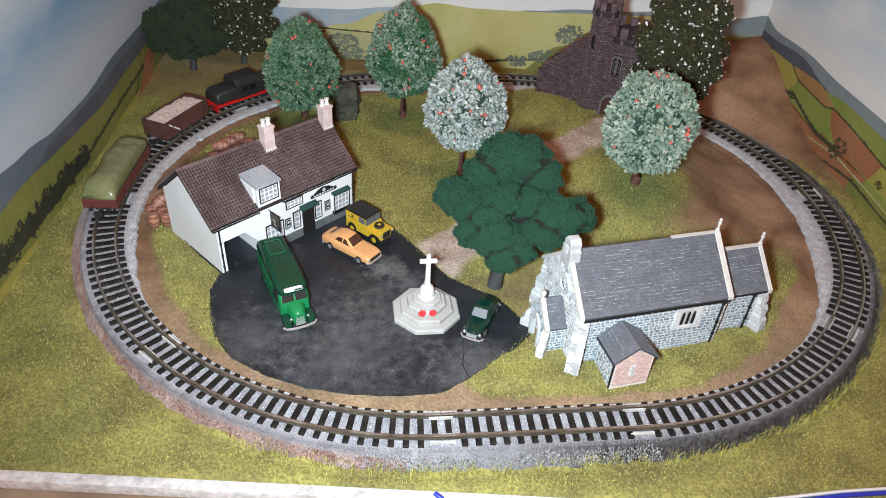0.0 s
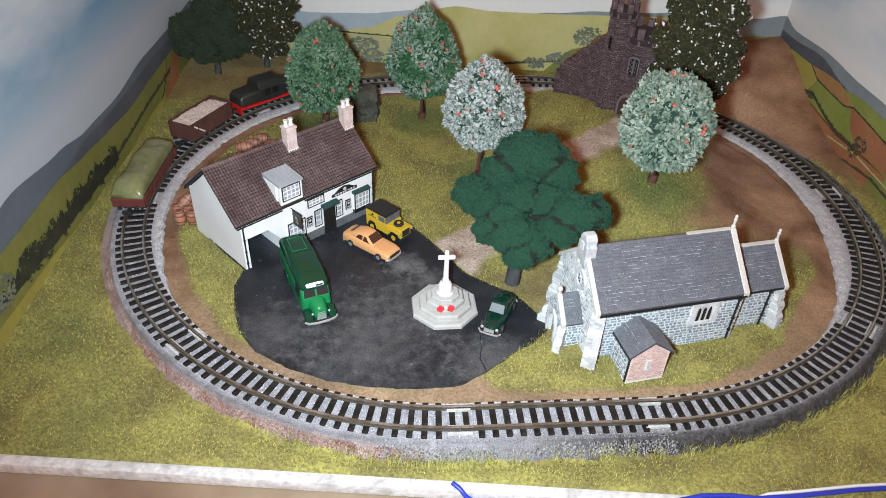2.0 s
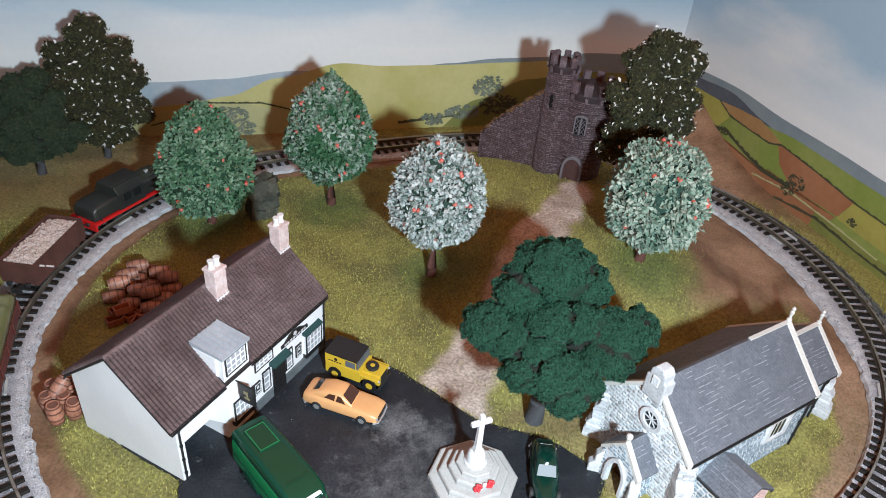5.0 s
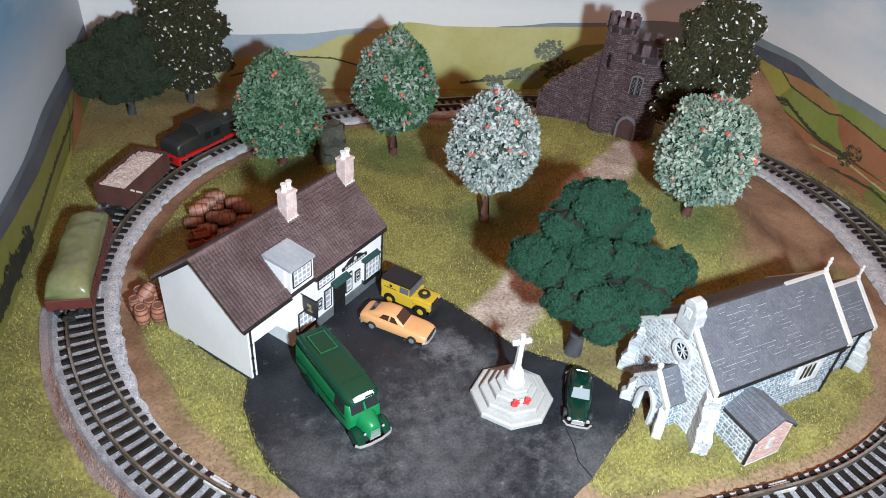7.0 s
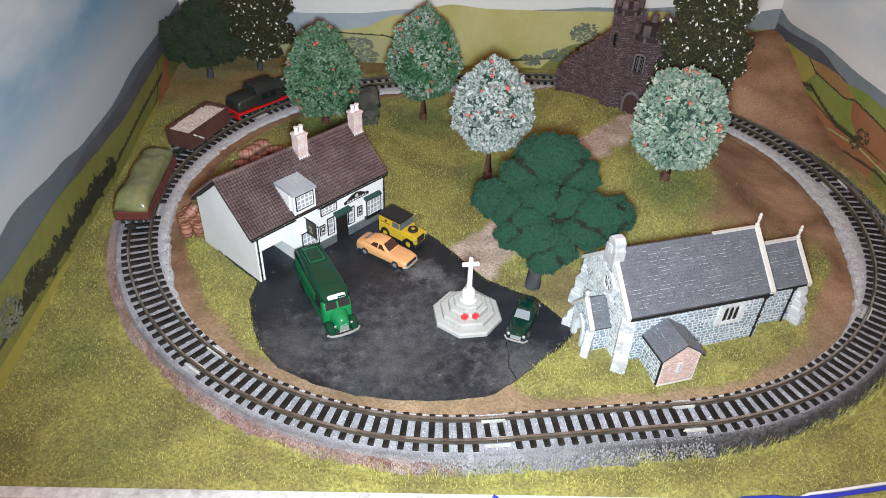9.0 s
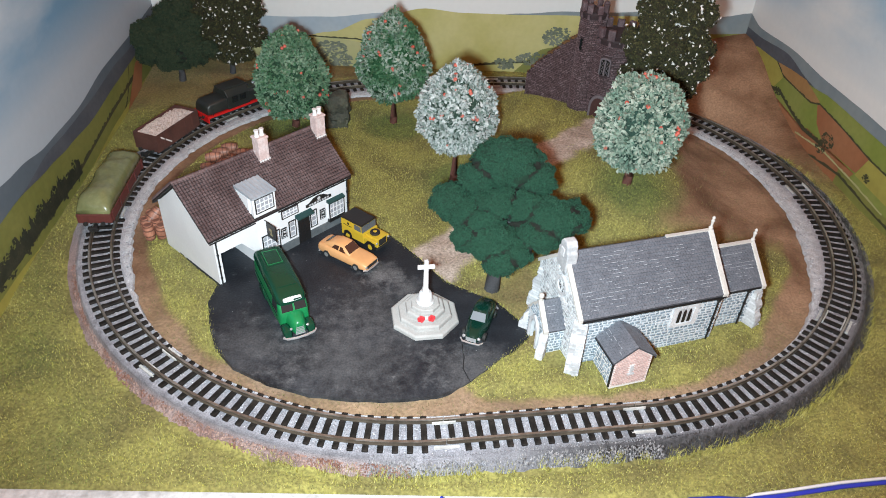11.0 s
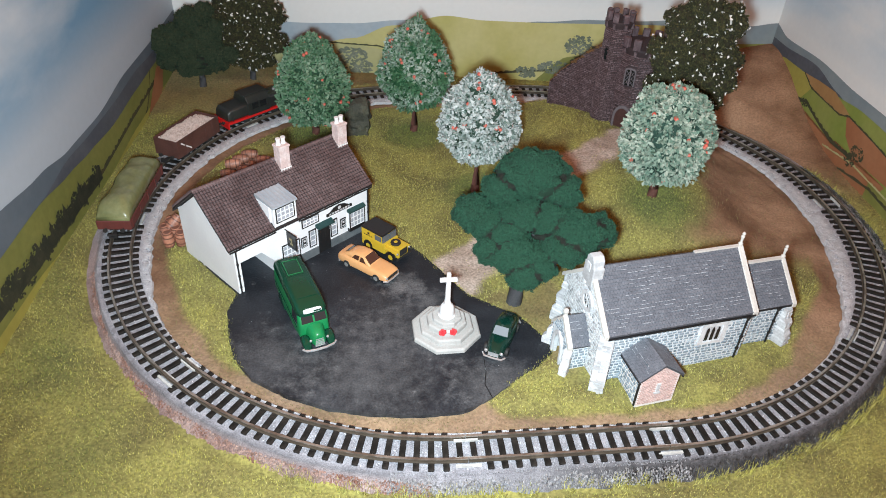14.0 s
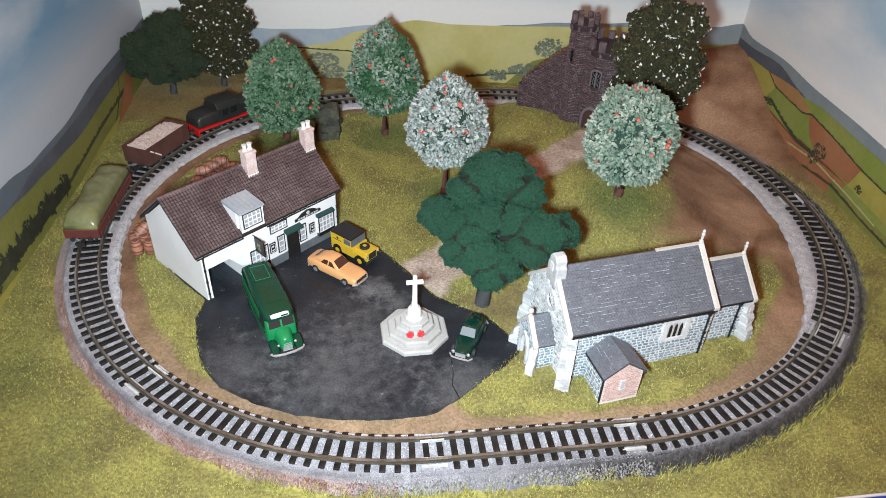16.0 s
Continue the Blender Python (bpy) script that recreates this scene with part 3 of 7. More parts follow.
            bm.faces.new(ring)
        return part(name, bm, material, self.ob, kind="stuff")


rear = Board("wall_rear", (-177, 490), (224, 490), 0, "printed backdrop board with green hills under a cloudy sky")
left = Board("wall_left", (-175, 493), (-157, 140), 1, "printed side backdrop board with dark hills and blue cloudy sky", SKY_DIMMED)
right = Board("wall_right", (224, 493), (249, 140), 1, "printed side backdrop board with patchwork fields and pale sky")

rear.land("blue_hill", [(-177, 35), (-120, 34), (-92, 33), (-60, 34), (-20, 38), (20, 36)], 1, HILL_PALE)
rear.land("green_hill", [(-177, 14), (-110, 18), (-80, 20), (-58, 24), (-30, 34), (6, 42), (30, 40), (60, 40), (110, 41), (150, 42)], 2, HILL_GREEN)
rear.land("dark_hill", [(30, 36), (70, 41), (100, 43.5), (130, 44), (160, 46), (205, 44), (224, 47)], 1.5, HILL_MID)
rear.land("pale_field", [(-177, 8), (-90, 17), (-60, 20), (-20, 15), (10, 8)], 3, FIELD_PALE)
rear.land("near_hill", [(60, -4), (90, 18), (120, 30), (160, 34), (200, 32), (224, 33)], 4, FIELD_OLIVE)
rear.line("hedge", [(-80, 21), (-58, 20), (-40, 19.5), (-24, 15)], 0.7, 5, HEDGE)
rear.line("hedge", [(-100, 8), (-84, 12), (-70, 19)], 0.6, 5, HEDGE)
rear.line("hedge", [(40, 4), (70, 7), (90, 8)], 1.2, 5, HEDGE)
for s, z, w, h, c in ((-58, 13, 22, 10, 46), (-52, 4, 16, 12, 40), (-66, 6, 10, 9, 20)):
    rear.clump("printed_tree", s, z, w, h, c, 6, PRINT_TREE, 2.0)
for s, z, w, h, c in ((96, 26, 20, 14, 55), (80, 10, 22, 9, 45), (62, 6, 15, 8, 25), (104, 14, 26, 14, 55)):
    rear.clump("printed_tree", s, z, w, h, c, 7, HEDGE if s > 100 else PRINT_TREE, 2.0)
rear.line("crease", [(33.0, 20), (33.4, 230)], 0.25, 0.5, HILL_PALE, 0.0)

left.land("blue_hill", [(493, 38), (433, 36), (392, 36), (345, 32), (309, 33), (280, 37), (240, 41), (200, 34), (140, 30)], 1, HILL_LEFT)
left.land("dark_hill", [(493, 30), (428, 30), (407, 31), (365, 29), (330, 29), (307, 30), (276, 27), (250, 20), (140, 10)], 2, HILL_DARK)
left.land("olive_field", [(493, 23), (434, 23), (401, 22), (359, 20), (326, 22), (304, 24), (270, 27), (230, 26), (140, 24)], 3, FIELD_OLIVE)
left.line("hedge", [(440, 14), (385, 11), (335, 6.5), (290, 5), (258, 7), (200, 8)], 1.6, 4, HEDGE)
left.line("hedge", [(425, 23), (420, 14), (410, 6), (395, -2)], 1.2, 4, HEDGE)
left.shape("brown_track", [(452, 20), (436, 20), (414, 4), (398, -6), (424, -6), (440, 5)], 5, FIELD_RED)
left.land("near_field", [(493, 4), (430, 5), (390, 4), (335, 0), (290, -1), (250, 2), (140, 3)], 4.5, FIELD_YEL)
for i in range(26):
    s = 330 - i * 3.7 + rnd.uniform(-1.2, 1.2)
    h = rnd.uniform(6, 13) if 4 < i < 20 else rnd.uniform(4, 8)
    z0 = 5.5 if i < 22 else 6.5
    left.shape("printed_fir", [(s - 2.4, z0), (s + 2.4, z0), (s + 2.2, z0 + h * 0.4), (s + 1.1, z0 + h * 0.75), (s + rnd.uniform(-0.3, 0.3), z0 + h), (s - 1.2, z0 + h * 0.7), (s - 2.3, z0 + h * 0.35)], 6 + 0.02 * i, PRINT_FIR)
left.line("hedge", [(332, 6), (300, 7), (270, 7.5), (236, 8), (210, 9)], 4.5, 5.8, PRINT_FIR, 0.6)
for i in range(12):
    left.clump("printed_tree", 326 - i * 8.5, 9.5 + rnd.uniform(-1, 2), 9, 9 + rnd.uniform(0, 4), 26, 6.6 + 0.03 * i, PRINT_FIR, 1.5)
for s, z, w, h, c in ((236, 12, 20, 12, 60), (214, 13, 18, 14, 60), (190, 12, 20, 14, 50)):
    left.clump("printed_tree", s, z, w, h, c, 7, PRINT_FIR if s > 230 else PRINT_TREE, 1.8)

right.land("blue_hill", [(493, 47), (474, 43), (430, 45), (390, 43), (356, 43), (318, 42), (250, 40), (140, 38)], 1, HILL_MID)
right.land("dark_hill", [(493, 38), (474, 38), (435, 41), (403, 36), (380, 28)], 2, HILL_DARK)
right.land("green_slope", [(440, 30), (403, 35), (380, 37), (330, 36), (290, 35), (140, 32)], 3, FIELD_GREEN)
right.shape("yellow_field", [(482, 26), (470, 32), (442, 33), (430, 28), (440, 15), (470, 5), (490, 5)], 4, FIELD_YEL)
right.shape("tan_field", [(442, 33), (425, 35), (407, 36), (388, 31), (395, 26), (430, 28)], 4.2, FIELD_TAN)
right.shape("green_field", [(440, 15), (430, 28), (396, 27), (387, 30), (382, 20), (394, 11)], 4.4, FIELD_GREEN)
right.shape("red_field", [(390, 30), (360, 28), (334, 25), (339, 14), (372, 13), (384, 20)], 4.6, FIELD_RED)
right.shape("brown_field", [(442, 14), (394, 10), (372, 12), (340, 13), (352, -8), (470, -8)], 4.3, FIELD_RED)
right.shape("yellow_strip", [(334, 25), (300, 24), (262, 20), (262, 10), (300, 12), (339, 13)], 4.7, FIELD_YEL)
right.land("low_field", [(352, 9), (326, 8), (284, 7), (230, 8), (140, 8)], 5, FIELD_OLIVE)
right.line("hedge", [(442, 33), (430, 28), (396, 27), (387, 30), (360, 28), (334, 25), (300, 24)], 0.7, 5, HEDGE)
right.line("hedge", [(445, 15), (430, 19), (410, 14), (394, 11), (372, 12)], 1.6, 5, HEDGE)
right.line("lane", [(400, 6), (370, 10), (340, 9), (310, 7)], 0.7, 5.5, FIELD_PALE)
right.line("hedge", [(380, 2), (350, 6), (320, 4), (290, 3)], 1.0, 6, HEDGE)
for s, z, w, h, c in ((369, 17, 12, 8, 30), (373, 11, 9, 8, 26), (432, 18, 10, 4, 14), (330, 16, 6, 4, 10)):
    right.clump("printed_tree", s, z, w, h, c, 6, HEDGE, 1.3)

# ---- tarmac ----
bm = bmesh.new()
run = []
for (x0, y0), (x1, y1) in zip(TAR, TAR[1:] + TAR[:1]):
    n = max(1, int(math.hypot(x1 - x0, y1 - y0) / 2))
    run += [(x0 + (x1 - x0) * i / n + 0.5 * nz(x0 + i * 3, y0, 5, 1), y0 + (y1 - y0) * i / n + 0.5 * nz(x0, y0 + i * 3, 5, 2)) for i in range(n)]
vs = prism(bm, run, 1.9, Matrix.Translation((0, 0, -1.0)))
tarmac = one("tarmac", bm, TARMAC, "dark worn tarmac yard with pale scuffs and a cracked edge", "tarmac", kind="structure")
TZ = 0.9
bm = bmesh.new()
tube(bm, [(24, 219, 0.75), (24.6, 212, 0.75), (24, 206, 0.75), (26.5, 199.5, 0.75)], 0.28, 5)
part("crack", bm, BLACK, tarmac)
bm = bmesh.new()
for i in range(26):
    x, y, r = rnd.uniform(-70, 40), rnd.uniform(195, 285), rnd.uniform(0.08, 0.2)
    if inside(TAR, x, y):
        lathe(bm, [(r, 0), (r * 0.7, r * 0.5)], 5, Matrix.Translation((x, y, 0.88)))
part("grit", bm, BALLAST, tarmac, kind="stuff")


# ---- railway track ----
def inner_width(s):
    """The pale shoulder inside the track is narrow along the front and wide round the ends and back."""
    x, y, h = oval(s)
    return 8.5 + 4.2 * float(step(215, 270, y)) + 3.6 * float(step(120, 190, x) * step(250, 290, y) * step(400, 340, y))


N = 440
rows, zone = [], []
for i in range(N):
    s = OVAL_LEN * i / N
    x, y, h = oval(s)
    w = inner_width(s)
    w += (0.4 if w < 10 else 1.0) * nz(s, 0, 3.2, 5.5)
    out = 12.6 + 0.5 * nz(s, 3, 9, 2.5)
    lowz = -5.0 * float(step(290, 205, y)) - 0.6
    prof = [(-w, -1.2, 2), (-w + 0.5, 0.35, 2), (-w * 0.5 - 3.6, 0.75, 2), (-6.8, 0.8, 0), (-2.5, 0.75, 0), (2.5, 0.75, 0), (7.3, 0.8, 4), (9.6, 0.6, 3), (out - 1.5, 0.45 * lowz, 1), (out + 1.4, lowz, 1)]
    for off, z, k in prof:
        px, py, _ = oval(s, off + 0.25 * nz(s * 1.7, off, 2, 7.7))
        rows.append((px, py, z + 0.22 * nz(px * 1.3, py * 1.3, 1.4, 3.3)))
        dark = (0.95 if k == 1 else 0.9 if k == 3 else 0.35 if k == 4 else 0.0) * float(step(5, 75, x) * step(330, 230, y)) + (0.5 if k == 3 else 0.0) * float(step(30, -20, x) * step(250, 210, y))
        brown = (0.75 if k == 1 else 0.0) * float(step(20, -20, x) * step(330, 250, y))
        zone.append((dark, brown, 0.8 if k == 2 else 0.0, 1))
K = 10
faces = [(i * K + j, i * K + j + 1, ((i + 1) % N) * K + j + 1, ((i + 1) % N) * K + j) for i in range(N) for j in range(K - 1)]
me = soup("trackbed", rows, faces, BED)
col = me.color_attributes.new("zone", "FLOAT_COLOR", "POINT")
col.data.foreach_set("color", np.array(zone, np.float32).ravel())
trackbed = tagged(new("trackbed", me), "grey ballast embankment, dark and tarry outside at the front", "trackbed", kind="structure")

# loose stones on the bed and its shoulders
verts, faces = [], []
for i in range(19000):
    s = rng.uniform(0, OVAL_LEN)
    x, y, h = oval(s)
    w = inner_width(s)
    off = rng.uniform(-w + 0.6, 7.9)
    px, py, _ = oval(s, off)
    r = rng.uniform(0.2, 0.52)
    b = len(verts)
    a0 = rng.uniform(0, 6.28)
    for k in range(4):
        verts.append((px + r * math.cos(a0 + k * 1.571) * rng.uniform(0.6, 1.2), py + r * math.sin(a0 + k * 1.571) * rng.uniform(0.6, 1.2), 0.6))
    verts.append((px, py, 0.75 + r * rng.uniform(0.5, 1.0)))
    faces += [(b + k, b + (k + 1) % 4, b + 4) for k in range(4)]
stones = tagged(new("ballast_stones", soup("ballast_stones", verts, faces, BALLAST)), "loose pale grey ballast stones between the sleepers", "ballast", kind="stuff")
DARKSTONE = mat("ballast_tarry", (0.02, 0.02, 0.022), 0.35, 0.4, 1500, (0.07, 0.065, 0.06), 150, 0.6, 0.3, island=0.5)
GREYSTONE = blend_by_island(mat("ballast_gritty", (0.3, 0.3, 0.31), 0.3, 0.4, 1500, bump=0.3), [(0.07, 0.07, 0.08), (0.24, 0.24, 0.25), (0.15, 0.15, 0.16), (0.36, 0.36, 0.38), (0.22, 0.2, 0.19)])
REDSTONE = mat("ballast_rusty", (0.2, 0.1, 0.075), 0.7, 0.4, 1500, (0.34, 0.25, 0.22), 150, 0.7, 0.3, island=0.4)


def bank_stones(name, n, s0, s1, near, material, label):
    """Coarse stones on the outer slope between two places along the oval."""
    verts, faces = [], []
    for i in range(n):
        px, py, _ = oval(rng.uniform(s0, s1), rng.uniform(near, 14.0))
        lowz = -5.0 * float(step(290, 205, py)) - 0.6
        z = 0.6 + (lowz - 0.6) * float(np.clip((float(oval_dist(px, py)) - 9.2) / 4.6, 0, 1))
        r = rng.uniform(0.25, 0.62)
        b = len(verts)
        a0 = rng.uniform(0, 6.28)
        verts += [(px + r * math.cos(a0 + k * 1.571) * rng.uniform(0.6, 1.2), py + r * math.sin(a0 + k * 1.571) * rng.uniform(0.6, 1.2), z - 0.3) for k in range(4)] + [(px, py, z + r * 0.7)]
        faces += [(b + k, b + (k + 1) % 4, b + 4) for k in range(4)]
    tagged(new(name, soup(name, verts, faces, material)), label, "ballast", kind="stuff")


bank_stones("embankment_stones", 8600, 52, 330, 8.2, DARKSTONE, "coarse glossy dark stones on the embankment side")
bank_stones("gritty_stones", 4000, -25, 75, 8.2, GREYSTONE, "coarse glinting grey stones on the front of the embankment")
bank_stones("rusty_stones", 3400, -190, -12, 10.4, REDSTONE, "coarse rusty-brown stones on the embankment side")

track = thing("railway_track", OX, OY, 0, 0, "oval of narrow model railway track on dark plastic sleepers", "track", kind="structure")


def along(off, w, z0, z1, s0, s1):
    """A bar that follows the oval."""
    bm = bmesh.new()
    n = max(2, int((s1 - s0) / 4))
    rings = []
    for i in range(n + 1):
        s = s0 + (s1 - s0) * i / n
        a, b = oval(s, off - w / 2), oval(s, off + w / 2)
        rings.append([(a[0] - OX, a[1] - OY, z0), (b[0] - OX, b[1] - OY, z0), (b[0] - OX, b[1] - OY, z1), (a[0] - OX, a[1] - OY, z1)])
    loft(bm, rings)
    return bm


QUARTER = math.pi * OR / 4
JOINTS = [0.0, OL] + [OL + QUARTER * i for i in (1, 2, 3, 4)] + [2 * OL + QUARTER * i for i in (4, 5, 6, 7)] + [OVAL_LEN]
for a, b in zip(JOINTS, JOINTS[1:]):
    for off in (-4.5, 4.5):
        web = part("rail", along(off, 0.42, 1.75, 3.2, a + 0.15, b - 0.15), RAIL, track)
        part("rail_foot", along(off, 1.1, 1.6, 1.95, a + 0.15, b - 0.15), RAIL, web)
        part("rail_head", along(off, 0.72, 3.15, 3.55, a + 0.15, b - 0.15), STEEL, web)
for a in JOINTS[:-1]:
    for off in (-4.5, 4.5):
        part("rail_joiner", along(off - math.copysign(0.9, off), 0.5, 1.6, 2.7, a - 4.2, a + 4.2), JOINER, track)
        part("rail_joiner", along(off + math.copysign(1.5, off), 0.9, 1.0, 1.75, a - 4.2, a + 4.2), JOINER, track)

sl = bmesh.new()
box(sl, -1.05, -7.6, 0.5, 1.05, 7.6, 1.65)
soften(sl, 0.18, 1)
for q in (-4.5, 4.5):
    for k in (-1.15, 1.15):
        box(sl, -0.6, q + k - 0.35, 1.6, 0.6, q + k + 0.35, 2.0)
sleeper = finish("sleeper", sl, SLEEPER)
sl = bmesh.new()
box(sl, -1.0, -3.6, 0.5, 1.0, 3.6, 1.6)
soften(sl, 0.18, 1)
short_sleeper = finish("sleeper_short", sl, SLEEPER)
count = 216
for i in range(count):
    s = OVAL_LEN * (i + 0.5) / count
    x, y, h = oval(s)
    at_joint = min(abs((s - a + OVAL_LEN / 2) % OVAL_LEN - OVAL_LEN / 2) for a in JOINTS) < 4
    ob = new("sleeper", short_sleeper if at_joint else sleeper)
    ob.parent = track
    ob.matrix_basis = spot(x - OX, y - OY, 0, math.degrees(h))


# ---- masonry helpers ----
def stones_on(bm, mapping, w, h, sw, sh, depth, keep=None, seed=1, joint=0.18, jit=0.25, play=0.0):
    """Courses of separate stones with sloping sides; mapping takes (along, up, out)."""
    r = random.Random(seed)
    z, row = 0.0, 0
    while z < h - 0.3:
        hh = min(sh * r.uniform(0.85, 1.15), h - z)
        x = -sw * r.random() if row % 2 else -sw * 0.3 * r.random()
        while x < w:
            ww = sw * r.uniform(0.65, 1.35)
            a, b = max(x, 0) + joint / 2, min(x + ww, w) - joint / 2
            if b - a > 0.25 and (keep is None or keep((a + b) / 2, z + hh / 2)):
                c, d = z + joint / 2, z + hh - joint / 2
                o = depth * r.uniform(1 - jit, 1 + jit)
                e = min(0.22, (b - a) * 0.2, (d - c) * 0.25)
                q = lambda: r.uniform(-play, play)
                base = [bm.verts.new(mapping(p[0] + q(), p[1] + q(), 0)) for p in ((a, c), (b, c), (b, d), (a, d))]
                top = [bm.verts.new(mapping(p[0] + r.uniform(-0.08, 0.08) + q() * 0.5, p[1] + r.uniform(-0.08, 0.08) + q() * 0.5, o)) for p in ((a + e, c + e), (b - e, c + e), (b - e, d - e), (a + e, d - e))]
                bm.faces.new(top)
                for i in range(4):
                    bm.faces.new((base[i], base[(i + 1) % 4], top[(i + 1) % 4], top[i]))
            x += ww
        z += hh
        row += 1


def flat_map(o, u, n):
    o, u, n = Vector(o), Vector(u).normalized(), Vector(n).normalized()
    return lambda a, b, c: tuple(o + u * a + Vector((0, 0, b)) + n * c)


def tiles_on(bm, o, u, down, w, length, tw, th, lift, wave=0.0, seed=1, keep=None, slot=-0.25, side=0.03):
    """Courses of tiles laid from the ridge down, each lapping the next; wave gives pantile rolls."""
    o, u, down = Vector(o), Vector(u).normalized(), Vector(down).normalized()
    n = u.cross(down)
    n = n if n.z > 0 else -n
    r = random.Random(seed)
    rows_ = int(round(length / th))
    th = length / rows_
    for j in range(rows_):
        cols = int(round(w / tw))
        cw = w / cols
        shift = cw / 2 if (j % 2 and not wave) else 0.0
        for i in range(-1 if shift else 0, cols):
            a, b = max(i * cw + shift, 0) + side, min((i + 1) * cw + shift, w) - side
            if b - a < 0.2 or (keep and not keep((a + b) / 2, (j + 0.5) * th)):
                continue
            t0, t1 = j * th + slot if j else 0.0, (j + 1) * th + r.uniform(-0.08, 0.08)
            k = 4 if wave else 1
            up_, lo_, un = [], [], []
            dz = r.uniform(-0.05, 0.05) * lift
            for q in range(k + 1):
                x = a + (b - a) * q / k
                roll = wave * math.sin(math.pi * q / k) if wave else 0.0
                up_.append(bm.verts.new(o + u * x + down * t0 + n * (0.05 + roll * 0.8)))
                lo_.append(bm.verts.new(o + u * x + down * t1 + n * (lift + roll + dz)))
                un.append(bm.verts.new(o + u * x + down * t1 + n * 0.0))
            for q in range(k):
                bm.faces.new((up_[q], up_[q + 1], lo_[q + 1], lo_[q]))
                bm.faces.new((lo_[q], lo_[q + 1], un[q + 1], un[q]))


def arch(w, h, spring, n=8, pointed=0.0):
    """Outline of an arched opening, from the bottom left round to the bottom right."""
    pts = [(-w / 2, 0), (-w / 2, spring)]
    if pointed:
        r = w * pointed
        amax = math.acos((r - w / 2) / r)
        top = r * math.sin(amax)
        pts += [(-w / 2 + r - r * math.cos(amax * i / n), spring + r * math.sin(amax * i / n) * (h - spring) / top) for i in range(1, n + 1)]
        pts += [(-x, z) for x, z in reversed(pts[1:-1])]
    else:
        pts += [(-w / 2 * math.cos(math.pi * i / n), spring + (h - spring) * math.sin(math.pi * i / n)) for i in range(1, n)]
        pts += [(w / 2, spring)]
    pts.append((w / 2, 0))
    return pts


def upright(o, deg, out=0.0):
    """Turns a shape drawn in x (along) and y (up) into a wall whose outside faces deg."""
    a = radians(deg)
    n = Vector((math.cos(a), math.sin(a), 0))
    u = Vector((-n.y, n.x, 0))
    m = Matrix(((u.x, 0, n.x, o[0] + n.x * out), (u.y, 0, n.y, o[1] + n.y * out), (0, 1, 0, o[2]), (0, 0, 0, 1)))
    return m


def ring_shape(bm, outer, inner, depth, m):
    """A surround: outer outline with inner cut away, both running the same way and of equal length."""
    k = len(outer)
    made = []
    for z in (0, depth):
        for o, i in zip(outer, inner):
            made.append(bm.verts.new((o[0], o[1], z)))
            made.append(bm.verts.new((i[0], i[1], z)))
    g = lambda z, j, s: made[z * 2 * k + 2 * j + s]
    for j in range(k - 1):
        bm.faces.new((g(1, j, 0), g(1, j + 1, 0), g(1, j + 1, 1), g(1, j, 1)))
        bm.faces.new((g(0, j, 0), g(0, j, 1), g(0, j + 1, 1), g(0, j + 1, 0)))
        bm.faces.new((g(0, j, 0), g(0, j + 1, 0), g(1, j + 1, 0), g(1, j, 0)))
        bm.faces.new((g(0, j, 1), g(1, j, 1), g(1, j + 1, 1), g(0, j + 1, 1)))
    for j in (0, k - 1):
        bm.faces.new((g(0, j, 0), g(1, j, 0), g(1, j, 1), g(0, j, 1)))
    bmesh.ops.transform(bm, matrix=m, verts=made)


# ---- the inn ----
PW, PD, PE, PR = 71.5, 42.0, 24.0, 41.6
RX0, RX1, OVER = -2.2, 73.9, 0.6
pub = thing("country_inn", -77.5, 251, 0, 47, "white painted country inn with brown tiled roof and carriage arch", "inn")
wall = bmesh.new()
# front wall with the carriage opening left out, the rear, the gables and the passage sides
box(wall, 0, 0, 0, 2.6, 2, PE)
prism(wall, [(2.6, 17), (19.5, 17), (19.5, PE), (2.6, PE)], 2, Matrix(((1, 0, 0, 0), (0, 0, 1, 0), (0, 1, 0, 0), (0, 0, 0, 1))))
prism(wall, [(19.5, 0), (31.9, 0), (31.9, 34.5), (20.6, 34.5), (20.6, PE), (19.5, PE)], 2, Matrix(((1, 0, 0, 0), (0, 0, 1, 0), (0, 1, 0, 0), (0, 0, 0, 1))))
prism(wall, [(31.9, 0), (PW, 0), (PW, PE), (31.9, PE)], 2, Matrix(((1, 0, 0, 0), (0, 0, 1, 0), (0, 1, 0, 0), (0, 0, 0, 1))))
bm = bmesh.new()
box(bm, 0, PD - 2, 0, PW, PD, PE)
part("rear_wall", bm, WHITE, pub)
for x in (0, PW - 2):
    bm = bmesh.new()
    prism(bm, [(2, 0), (PD - 2, 0), (PD - 2, PE + 1), (PD / 2, PR - 0.8), (2, PE + 1)], 2, Matrix(((0, 0, 1, x), (1, 0, 0, 0), (0, 1, 0, 0), (0, 0, 0, 1))))
    part("gable_wall", bm, WHITE, pub, "plain white gable end")
box(wall, 19.5, 2, 0, 21.5, PD - 2, PE)
box(wall, 2, 2, 17, 19.5, PD - 2, 18.2)
